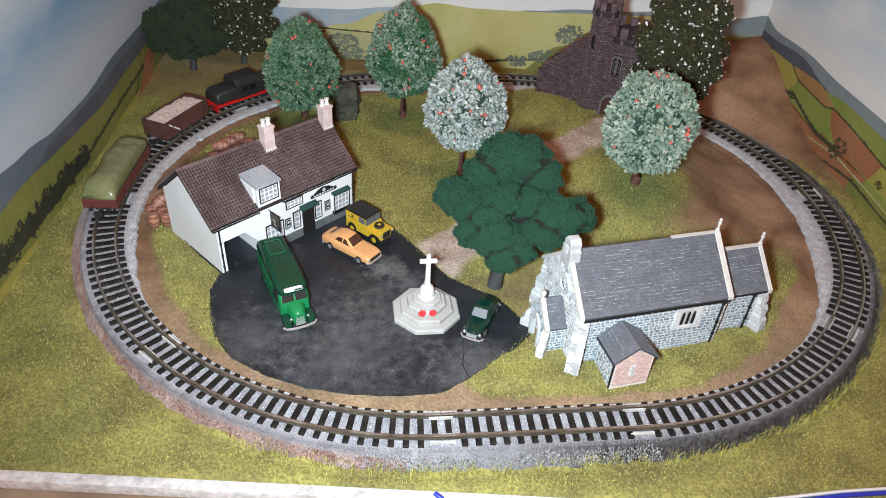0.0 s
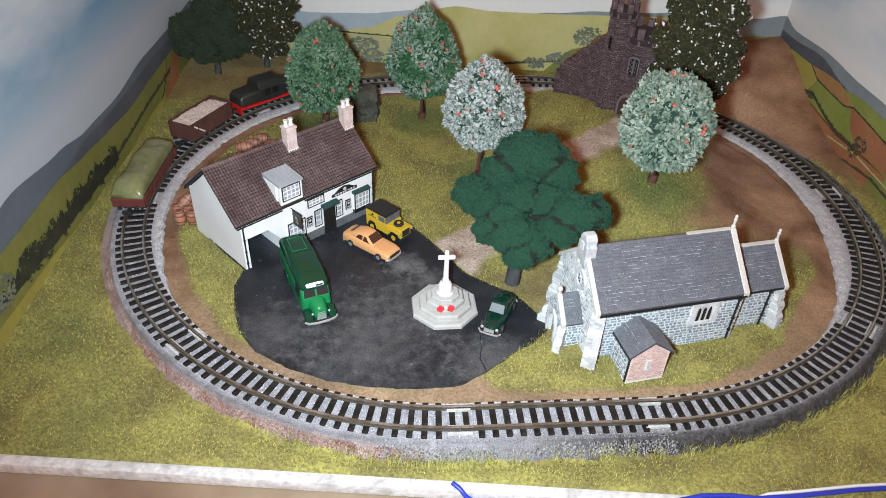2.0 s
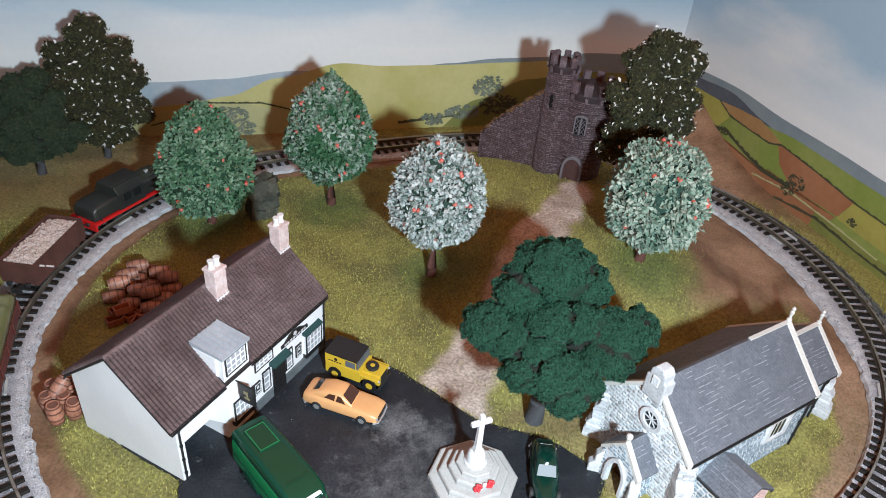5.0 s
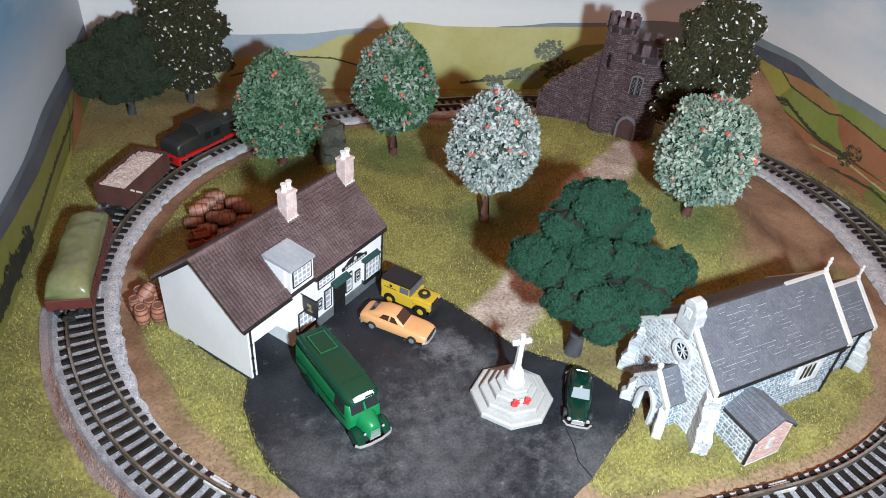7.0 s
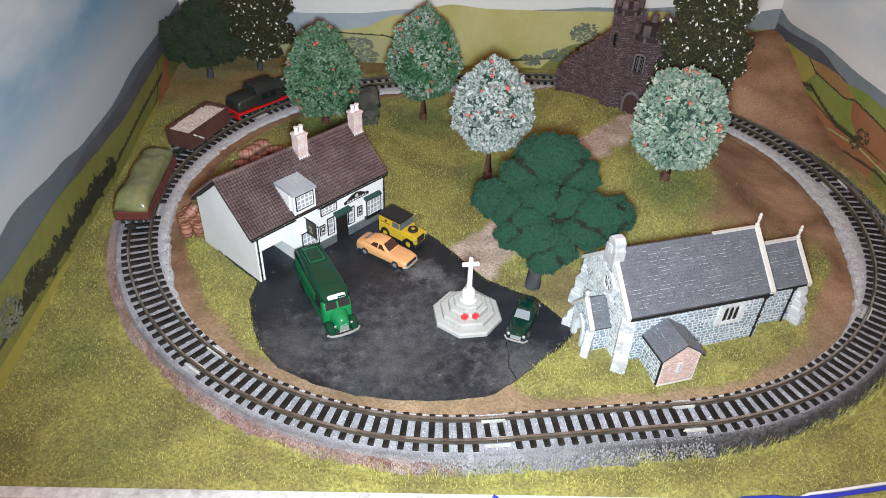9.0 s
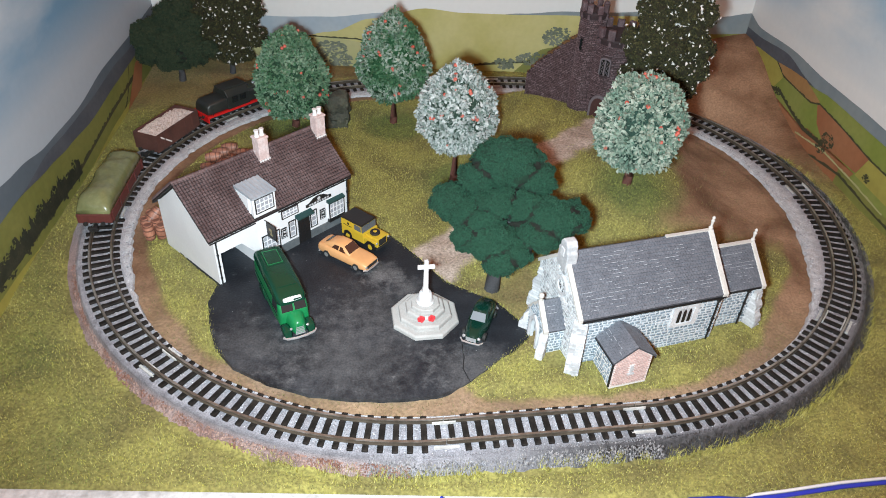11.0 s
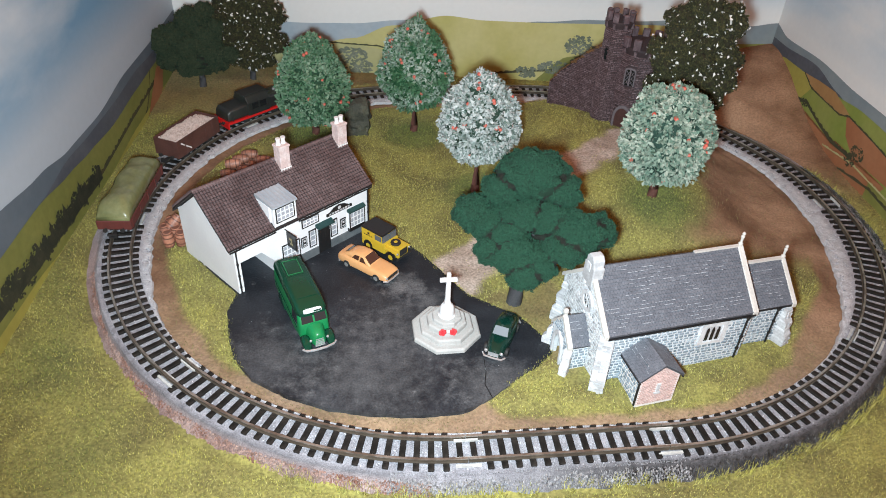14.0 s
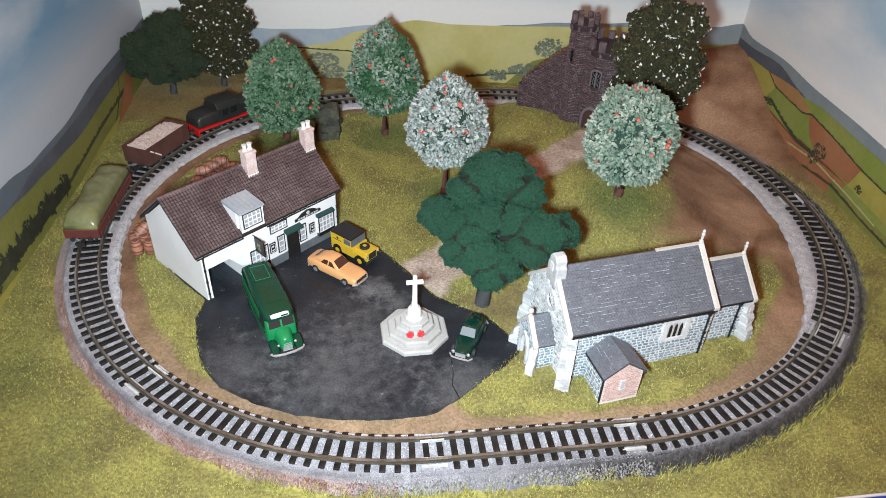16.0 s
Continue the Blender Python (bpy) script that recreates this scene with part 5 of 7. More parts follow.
# west porch
PX0, PX1, PY0, PY1, PZE, PZR = -13.0, -4.0, 8.5, 22.5, 12.5, 20.5
core = bmesh.new()
PM = (PY0 + PY1) / 2
for y in (PY0, PY1 - 1.6):
    box(core, PX0 + 1.5, y, -1, PX1, y + 1.6, PZE)
hole = arch(6.2, 12.6, 6.5, 5, 0.8)
# the front wall in two halves round the opening
half = [(PM + x, z) for x, z in hole if x <= 0.01]
prism(core, [(PY0, -1), (PM - 3.1, -1)] + half + [(PM, PZR), (PY0, PZE)], 1.5, along_x(PX0))
prism(core, [(2 * PM - a, b) for a, b in reversed([(PY0, -1), (PM - 3.1, -1)] + half + [(PM, PZR), (PY0, PZE)])], 1.5, along_x(PX0))
porch = part("porch", core, MORTAR, church, "west porch with pointed arch and slate roof")
bm = bmesh.new()
stones_on(bm, flat_map((PX0, PY1, 0), (0, -1, 0), (-1, 0, 0)), PY1 - PY0, PZR, 2.05, 1.45, 0.28, lambda a, z: z < PZE + (PZR - PZE) * (1 - abs(a - 7) / 7) - 0.6 and (abs(a - 7) > 4.6 or z > 13.6), 14, 0.5, 0.35, 0.16)
stones_on(bm, flat_map((PX0 + 1.5, PY0, 0), (1, 0, 0), (0, -1, 0)), PX1 - PX0 - 1.5, PZE - 0.4, 2.05, 1.45, 0.28, None, 15, 0.5, 0.35, 0.16)
part("stonework", bm, FLINT, porch, kind="stuff")
bm = bmesh.new()
oa, ia = arch(8.6, 14.4, 6.8, 6, 0.8), arch(6.0, 12.4, 6.4, 6, 0.8)
ring_shape(bm, oa, ia, 0.9, upright((PX0, PM, -0.2), 180, 0))
soften(bm, 0.15, 1)
part("arch_surround", bm, DRESSED, porch)
bm = bmesh.new()
prism(bm, arch(7, 13, 6.5, 6, 0.8), 0.6, upright((PX1 - 3, PM, -0.5), 180, 0))
part("door", bm, DOORBROWN, porch, "dark brown church door")
gable_roof(porch, "porch_roof", PX0 + 1.6, PX1, PY0, PY1, PZE, PZR, 1.0, 1.25, 1.35, 41, 8)
bm = bmesh.new()
f_ = (PZR - PZE) / 7
for s in (1, -1):
    prism(bm, [(PM, PZR - 0.4), (PM - s * 8.2, PZR - f_ * 8.2 - 0.4), (PM - s * 8.2, PZR - f_ * 8.2 + 1.3), (PM, PZR + 1.3)], 1.9, along_x(PX0 - 0.1))
lathe(bm, [(0.8, 0), (0.7, 1.2), (1.1, 2.0), (1.0, 3.0), (0.4, 3.4)], 8, Matrix.Translation((PX0 + 0.8, PM, PZR + 1)))
part("porch_coping", bm, COPING, porch)
for y, deg in ((PY0, 225), (PY1, 135)):
    bm = bmesh.new()
    m = Matrix.Translation((PX0 + 1, y, 0)) @ Matrix.Rotation(radians(deg), 4, "Z") @ Matrix(((1, 0, 0, 0), (0, 0, 1, -1.6), (0, 1, 0, 0), (0, 0, 0, 1)))
    prism(bm, [(0, -1), (4.0, -1), (4.0, 3.8), (2.4, 5.4), (2.4, 8.4), (0.8, 10.4), (0, 11)], 3.2, m)
    soften(bm, 0.3, 1)
    part("buttress", bm, DRESSED, porch)

# vestry with a brick gable
VX0, VX1, VY0, VZE, VZR = 5.8, 21.0, -14.0, 13.4, 18.9
core = bmesh.new()
VM = (VX0 + VX1) / 2
prism(core, [(VX0, -1), (VX1, -1), (VX1, VZE), (VM, VZR - 0.3), (VX0, VZE)], -VY0, Matrix(((1, 0, 0, 0), (0, 0, 1, VY0), (0, 1, 0, 0), (0, 0, 0, 1))))
vestry = part("vestry", core, BRICKMORTAR, church, "small slate-roofed vestry with a pale red brick end")
bm = bmesh.new()
stones_on(bm, flat_map((VX0, 0, 0), (0, -1, 0), (-1, 0, 0)), -VY0, VZE, 2.05, 1.45, 0.28, None, 16, 0.5, 0.35, 0.16)
part("stonework", bm, FLINT, vestry, kind="stuff")
gable_roof(vestry, "vestry_roof", VY0 - 0.9, 0.5, VX0, VX1, VZE, VZR, 1.1, 1.25, 1.3, 51, 26, axis=1)
bm = bmesh.new()
for s in (-1, 1):
    x = VM + s * (7.6 + 1.0)
    tube(bm, [(x, VY0 - 0.8, VZE - 1.1), (x, 0, VZE - 1.1)], 0.4, 6)
tube(bm, [(VX0 - 0.4, VY0 + 0.3, VZE - 1), (VX0 - 0.4, VY0 + 0.3, 0)], 0.45, 6)
part("gutter", bm, BLACK, vestry)
bm = bmesh.new()
prism(bm, [(-0.55, 0), (0.55, 0), (0.55, 4.2), (-0.55, 4.2)], 0.45, upright((VM, VY0, 5.6), 270, 0))
part("window", bm, DRESSED, vestry)
bm = bmesh.new()
box(bm, VM - 1.3, VY0 - 0.6, 5.0, VM + 1.3, VY0, 5.7)
part("window_sill", bm, DRESSED, vestry)
# single bricks of that gable, one mesh for the stretchers
bk = bmesh.new()
box(bk, -0.55, -0.16, -0.19, 0.55, 0.0, 0.19)
brick_me = finish("brick", bk, REDBRICK)
z, row = 0.4, 0
while z < VZR - 0.6:
    x = VX0 + 0.7 + (0.66 if row % 2 else 0)
    while x < VX1 - 0.4:
        if z < VZE + (VZR - VZE) * (1 - abs(x - VM) / 7.6) - 0.6 and not (abs(x - VM) < 1.2 and 5 < z < 10):
            ob = new("brick", brick_me)
            ob.parent = vestry
            ob.location = (x * MM, VY0 * MM, z * MM)
        x += 1.36
    z += 0.56
    row += 1

# ---- war memorial ----
memorial = thing("war_memorial", 9.2, 234, 0.88, 8.5, "pale stone memorial cross on octagonal steps with red wreaths", "memorial")
rot8 = math.pi / 8
zz = 0.0
for r, h in ((14.3, 2.0), (11.2, 2.3), (8.2, 2.5)):
    bm = bmesh.new()
    lathe(bm, [(r, zz), (r, zz + h - 0.7), (r - 0.25, zz + h - 0.25), (r - 0.75, zz + h)], 8, None, rot8)
    part("step", bm, CONCRETE, memorial, "octagonal pale concrete step")
    zz += h
bm = bmesh.new()
lathe(bm, [(6.0, zz), (6.0, zz + 1.5), (5.6, zz + 1.8)], 8, None, rot8)
part("upper_step", bm, CONCRETE, memorial)
zz += 1.7
bm = bmesh.new()
lathe(bm, [(3.5, zz), (3.6, zz + 0.5), (3.1, zz + 1.0), (2.9, zz + 3.6), (2.3, zz + 5.0), (1.6, zz + 5.4)], 16, None, rot8)
part("pedestal", bm, CROSSWHITE, memorial, smooth=40)
zz += 5.2
bm = bmesh.new()
loft(bm, [[(-a, -b, z), (a, -b, z), (a, b, z), (-a, b, z)] for a, b, z in ((1.5, 1.3, zz), (1.0, 0.9, zz + 2.5), (0.8, 0.75, 29.4))])
soften(bm, 0.25, 1)
part("shaft", bm, CROSSWHITE, memorial)
bm = bmesh.new()
box(bm, -3.4, -0.75, 25.4, 3.4, 0.75, 27.0)
soften(bm, 0.25, 1)
part("cross_arm", bm, CROSSWHITE, memorial)
for k in (-2.6, 1.6):
    bm = bmesh.new()
    for i in range(14):
        a = i * 0.449
        bmesh.ops.create_icosphere(bm, subdivisions=1, radius=0.55, matrix=Matrix.Translation((k + 1.05 * math.cos(a), -7.75 + 0.25 * math.sin(i * 2.1), 6.2 + 1.15 * math.sin(a))))
    lathe(bm, [(0.7, -0.3), (0.7, 0.3)], 8, Matrix.Translation((k, -7.8, 6.2)) @ pose(0, 0, 0, 90, 0, 0))
    part("wreath", bm, POPPY, memorial, "red poppy wreath")
bm = bmesh.new()
box(bm, -1.0, -7.9, 6.0, 0.2, -7.5, 7.4)
part("plaque", bm, CROSSWHITE, memorial)

# ---- ruined castle ----
castle = thing("castle_ruin", 0, 0, 0, 0, "ruined dark purple-brown stone castle gatehouse with battlements", "castle")


def round_map(cx, cy, r, a0):
    return lambda a, b, c: (cx + (r + c) * math.cos(a0 + a / r), cy + (r + c) * math.sin(a0 + a / r), b)


def round_tower(name, cx, cy, r, z0, z1, top_h, merlons, stone_w, stone_h, skip, seed, flare=1.0):
    bm = bmesh.new()
    lathe(bm, [(r * 1.06, z0), (r, z0 + 8), (r, z1 - 3.5), (r + flare, z1 - 1.2), (r + flare, z1)], 28, Matrix.Translation((cx, cy, 0)))
    tw = part(name, bm, CASTLE_BED, castle, "round stone tower with battlements")
    bm = bmesh.new()
    mp = round_map(cx, cy, r, 0)
    stones_on(bm, lambda a, b, c: mp(a, z0 + b, c), 2 * math.pi * r, z1 - z0 - 3.6, stone_w, stone_h, 0.4, skip, seed, 0.3, 0.5)
    part("stonework", bm, CASTLE, tw, kind="stuff")
    for i in range(merlons):
        bm = bmesh.new()
        a0 = 2 * math.pi * i / merlons
        wd = 2 * math.pi / merlons * 0.56
        pts = [((r + flare + 0.3) * math.cos(a0 + wd * k / 4), (r + flare + 0.3) * math.sin(a0 + wd * k / 4)) for k in range(5)] + [((r + flare - 2.2) * math.cos(a0 + wd * k / 4), (r + flare - 2.2) * math.sin(a0 + wd * k / 4)) for k in range(4, -1, -1)]
        prism(bm, pts, top_h * rnd.uniform(0.85, 1.1), Matrix.Translation((cx, cy, z1 - 0.6)))
        soften(bm, 0.25, 1)
        part("merlon", bm, CASTLE_TOP, tw)
        bm = bmesh.new()
        am = a0 + wd / 2
        box(bm, -0.6, -0.7, -2.6, 1.0, 0.7, 0, Matrix.Translation((cx + (r + 0.3) * math.cos(am), cy + (r + 0.3) * math.sin(am), z1 - 1)) @ Matrix.Rotation(am, 4, "Z"))
        part("corbel", bm, CASTLE_TOP, tw)
    return tw


MX, MY, MR = 110.0, 391.0, 12.1
face = -2.17
mskip = lambda a, b: not ((abs(((a / MR + math.pi) % (2 * math.pi)) - math.pi - face) < 0.42 and b < 17) or (abs(((a / MR + math.pi) % (2 * math.pi)) - math.pi - face) < 0.22 and 28 < b < 40))
tower = round_tower("main_tower", MX, MY, MR, 16, 65.2, 5.2, 11, 1.9, 0.95, mskip, 61, 0.6)
TX, TY, TA = 95.6, 394.0, -2.5
tskip = lambda a, b: not (abs(((a / 6.7 + math.pi) % (2 * math.pi)) - math.pi - TA) < 0.12 and 39 < b < 47)
turret = round_tower("stair_turret", TX, TY, 6.7, 16, 76.6, 4.8, 8, 1.8, 0.95, tskip, 62, 0.6)
dm = lambda z, out: upright((MX + MR * math.cos(face), MY + MR * math.sin(face), z), math.degrees(face), out)
bm = bmesh.new()
ring_shape(bm, arch(10.6, 16.4, 9.5, 9), arch(8.0, 14.6, 9.0, 9), 1.5, dm(17.6, -0.6))
soften(bm, 0.2, 1)
dr = part("doorway", bm, CASTLE_TRIM, tower, "arched doorway with a worn stone surround")
bm = bmesh.new()
prism(bm, arch(8.2, 14.8, 9.0, 9), 0.5, dm(17.6, 0.1))
part("door", bm, DOORBROWN, dr, "dark wooden door in shade")
bm = bmesh.new()
box(bm, -5.5, 0, 0, 5.5, 1.0, 3.4, dm(17.2, 0))
box(bm, -4.6, 0.9, 0, 4.6, 1.7, 2.0, dm(17.2, 0))
part("doorstep", bm, CASTLE_TRIM, dr)
bm = bmesh.new()
ring_shape(bm, arch(6.2, 9.8, 8.4, 6), arch(4.8, 8.8, 7.8, 6), 1.0, dm(45.6, -0.2))
cw = part("window", bm, CASTLE_TRIM, tower, "two-light stone window")
bm = bmesh.new()
prism(bm, arch(5.0, 9.0, 7.8, 6), 0.4, dm(45.6, 0.1))
part("pane", bm, GLASS_DARK, cw)
bm = bmesh.new()
box(bm, -0.35, 0, 0, 0.35, 8.6, 0.9, dm(45.6, 0.1))
for k in (-1.15, 1.15):
    for q in (0.6, 3.0, 5.4):
        for d in (1, -1):
            box(bm, -1.5, -0.09, 0, 1.5, 0.09, 0.7, dm(45.6, 0.1) @ Matrix.Translation((k, q + 1.2, 0)) @ pose(0, 0, 0, 0, 0, d * 55))
part("tracery", bm, CASTLE_TRIM, cw)
bm = bmesh.new()
prism(bm, arch(1.5, 6.2, 5, 5), 0.5, upright((TX + 6.7 * math.cos(TA), TY + 6.7 * math.sin(TA), 56), math.degrees(TA), -0.2))
part("arrow_slit", bm, GLASS_DARK, turret)
# broken curtain wall, falling away from the turret
ax, ay, bx, by = 94.0, 393.0, 67.0, 418.0
ln = math.hypot(bx - ax, by - ay)
wu = Vector(((bx - ax) / ln, (by - ay) / ln, 0))
wn = Vector((wu.y, -wu.x, 0))
wn = wn if wn.y < 0 else -wn
crest = [(0, 62), (4, 61), (8, 60), (11, 56.5), (15, 54), (18, 50), (22, 47), (26, 43), (30, 39), (33, 35), (ln, 30)]
hgt = lambda a: float(np.interp(a, [c[0] for c in crest], [c[1] for c in crest]))
bm = bmesh.new()
m = Matrix(((wu.x, 0, -wn.x, ax), (wu.y, 0, -wn.y, ay), (0, 1, 0, 0), (0, 0, 0, 1)))
prism(bm, [(0, 6), (ln, 2)] + [(c[0], c[1]) for c in reversed(crest)], 4.0, m)
curtain = part("curtain_wall", bm, CASTLE_BED, castle, "broken sloping stone curtain wall")
bm = bmesh.new()
stones_on(bm, flat_map((ax, ay, 4), wu, wn), ln, 64, 2.0, 0.95, 0.4, lambda a, z: z + 4 < hgt(a) - 0.6, 63, 0.3, 0.5)
part("stonework", bm, CASTLE, curtain, kind="stuff")
bm = bmesh.new()
for i in range(90):
    a = rnd.uniform(0, ln)
    p = Vector((ax, ay, 0)) + wu * a - wn * rnd.uniform(0, 4)
    bmesh.ops.create_icosphere(bm, subdivisions=1, radius=rnd.uniform(0.6, 1.3), matrix=Matrix.Translation((p.x, p.y, hgt(a) + rnd.uniform(-0.4, 0.5))) @ Matrix.Diagonal((1.3, 1, 0.8, 1)))
part("mossy_crest", bm, IVY, curtain, kind="stuff")


# ---- vehicles ----
def wheel(owner, x, y, r, w, hub=CHROME):
    m = Matrix.Translation((x, y, r)) @ pose(0, 0, 0, 90, 0, 0)
    bm = bmesh.new()
    lathe(bm, [(r * 0.55, -w / 2), (r * 0.9, -w / 2), (r, -w / 2 + 0.25), (r, w / 2 - 0.25), (r * 0.9, w / 2), (r * 0.55, w / 2)], 18, m)
    wh = part("wheel", bm, RUBBER, owner, smooth=40)
    bm = bmesh.new()
    lathe(bm, [(r * 0.58, -w / 2 - 0.06), (r * 0.5, -w / 2 - 0.02), (r * 0.5, w / 2 + 0.02), (r * 0.58, w / 2 + 0.06)], 16, m)
    part("hub", bm, hub, wh, smooth=40)


def panel(bm, pts, thick=0.12):
    """A thin plate laid on four or more points, proud along its normal."""
    vs = [bm.verts.new(p) for p in pts]
    f = bm.faces.new(vs)
    f.normal_update()
    n = f.normal * thick
    top = [bm.verts.new(Vector(p) + n) for p in pts]
    bm.faces.new(top)
    k = len(pts)
    for i in range(k):
        bm.faces.new((vs[i], vs[(i + 1) % k], top[(i + 1) % k], top[i]))


def lamps(owner, x, ys, z, r):
    for y in ys:
        bm = bmesh.new()
        lathe(bm, [(r, -0.3), (r, 0.15), (r * 0.6, 0.4)], 10, Matrix.Translation((x, y, z)) @ pose(0, 0, 0, 0, 90, 0))
        part("headlight", bm, CHROME, owner, smooth=40)


# green half-bonnet parcels van; its front points along +x
van = thing("parcels_van", -48.0, 237.8, TZ, -63, "two-tone green vintage van with chrome grille, on the tarmac", "van")
bm = bmesh.new()
loft(bm, [sect(-22.3, 5.4, 2.4, 13.0, 5, 24, 0.94), sect(-21.6, 6.2, 2.2, 13.6, 6, 24, 0.94), sect(-10, 6.5, 2.2, 14.0, 7, 24, 0.94), sect(6, 6.5, 2.2, 14.0, 7, 24, 0.94), sect(11.4, 6.2, 2.2, 13.6, 6, 24, 0.92), sect(13.6, 5.9, 2.2, 10.6, 6, 24, 0.92), sect(14.2, 5.5, 2.4, 9.8, 5, 24, 0.9)])
body = part("body", bm, GREEN_LT, van, "bright green body sides", smooth=40)
bm = bmesh.new()
loft(bm, [sect(-22.5, 5.2, 12.4, 14.9, 4, 20, 0.9), sect(-21.6, 6.2, 12.4, 16.2, 4.5, 20, 0.86), sect(-10, 6.5, 12.6, 17.0, 4.5, 20, 0.86), sect(5, 6.5, 12.6, 16.9, 4.5, 20, 0.86), sect(10.8, 6.2, 12.8, 16.2, 4.5, 20, 0.86), sect(12.6, 5.2, 13.0, 15.2, 4, 20, 0.86)])
rf = part("roof", bm, GREEN_DK, van, "dark green roof with a raised rear panel", smooth=40)
bm = bmesh.new()
box(bm, -18.6, -3.4, 16.4, -8.4, 3.4, 17.3)
soften(bm, 0.3, 2)
rp = part("roof_panel", bm, GREEN_DK, rf, "raised rectangular roof panel")
bm = bmesh.new()
for a in ((-18.2, -3.1, -8.8, -2.85), (-18.2, 2.85, -8.8, 3.1), (-18.2, -2.85, -17.95, 2.85), (-9.05, -2.85, -8.8, 2.85)):
    box(bm, a[0], a[1], 17.2, a[2], a[3], 17.42)
part("panel_beading", bm, GREEN_LT, rp, "thin pale green beading")
bm = bmesh.new()
box(bm, 5.2, -3.6, 16.6, 5.9, 3.6, 17.0)
part("roof_rib", bm, GREEN_DK, rf)
bm = bmesh.new()
loft(bm, [sect(13.4, 4.3, 2.6, 10.2, 3.2, 20, 0.75), sect(17.5, 3.7, 2.6, 9.6, 2.8, 20, 0.72), sect(21.2, 2.9, 2.6, 8.8, 2.6, 20, 0.7), sect(22.0, 2.3, 2.8, 7.8, 2.6, 20, 0.7)])
part("bonnet", bm, GREEN_LT, van, smooth=40)
for s in (-1, 1):
    bm = bmesh.new()
    loft(bm, [[(x, y + s * 4.6, z) for x, y, z in sect(xx, hw, 1.6, zt, 3, 14)] for xx, hw, zt in ((12.6, 1.2, 3.4), (14.6, 1.7, 5.6), (17.4, 1.8, 6.4), (20.4, 1.7, 5.6), (22.0, 1.2, 3.2))])
    part("front_wing", bm, GREEN_DK, van, smooth=40)
    bm = bmesh.new()
    loft(bm, [[(x, y + s * 6.3, z) for x, y, z in sect(xx, hw, 2.0, zt, 3, 12)] for xx, hw, zt in ((-15.6, 0.3, 3.4), (-13.6, 0.5, 6.2), (-11, 0.5, 6.6), (-8.4, 0.5, 6.0), (-6.6, 0.3, 3.4))])
    part("rear_wing", bm, GREEN_DK, van, smooth=40)
    bm = bmesh.new()
    panel(bm, [(14.0, s * 0.35, 10.4), (14.0, s * 4.9, 10.4), (12.2, s * 4.6, 13.8), (12.2, s * 0.35, 14.0)], 0.2)
    part("windscreen", bm, CARGLASS, van)
    bm = bmesh.new()
    panel(bm, [(5.4, s * 6.28, 9.2), (11.2, s * 6.1, 9.2), (10.8, s * 5.75, 13.4), (5.4, s * 5.85, 13.4)], 0.2)
    part("side_window", bm, CARGLASS, van)
    bm = bmesh.new()
    box(bm, -20, s * 6.5 - 0.1, 8.2, 12, s * 6.5 + 0.1, 8.6)
    part("waist_strip", bm, GREEN_DK, van)
    for x, r in ((17.2, 2.7), (-11, 2.7)):
        wheel(van, x, s * 5.0, r, 1.7, GREEN_LT)
bm = bmesh.new()
loft(bm, [sect(11.9, 3.9, 14.4, 16.0, 4, 16, 0.9), sect(12.9, 3.7, 14.5, 15.8, 4, 16, 0.9)])
hb = part("destination_box", bm, WHITE, van, "white roof board with dark bars of lettering", smooth=40)
bm = bmesh.new()
box(bm, 12.9, 0.3, 14.8, 13.05, 3.2, 15.5)
part("lettering_bars", bm, GREEN_DK, hb)
bm = bmesh.new()
for i in range(6):
    box(bm, 21.6 - abs(i - 2) * 0.05, -1.9 + 0.1 * i, 3.2 + i * 0.75, 22.4 - i * 0.09, 1.9 - 0.1 * i, 3.65 + i * 0.75)
part("grille", bm, CHROME, van)
bm = bmesh.new()
tube(bm, [(20.6, -6.4, 2.2), (22.4, -5.2, 2.2), (23.2, -2, 2.2), (23.2, 2, 2.2), (22.4, 5.2, 2.2), (20.6, 6.4, 2.2)], 0.6, 8)
part("bumper", bm, CHROME, van, smooth=40)
lamps(van, 21.2, (-3.3, 3.3), 6.0, 0.55)
van.scale = (0.95, 1, 1)
# the nose is short, the load space long
for me in {ob.data for ob in van.children_recursive}:
    for v in me.vertices:
        k = v.co.x / MM
        v.co.x = (13 + (k - 13) * 0.76 + 1.6 if k > 13 else k + 1.6 * max(0.0, min(1.0, (k + 22) / 35))) * MM


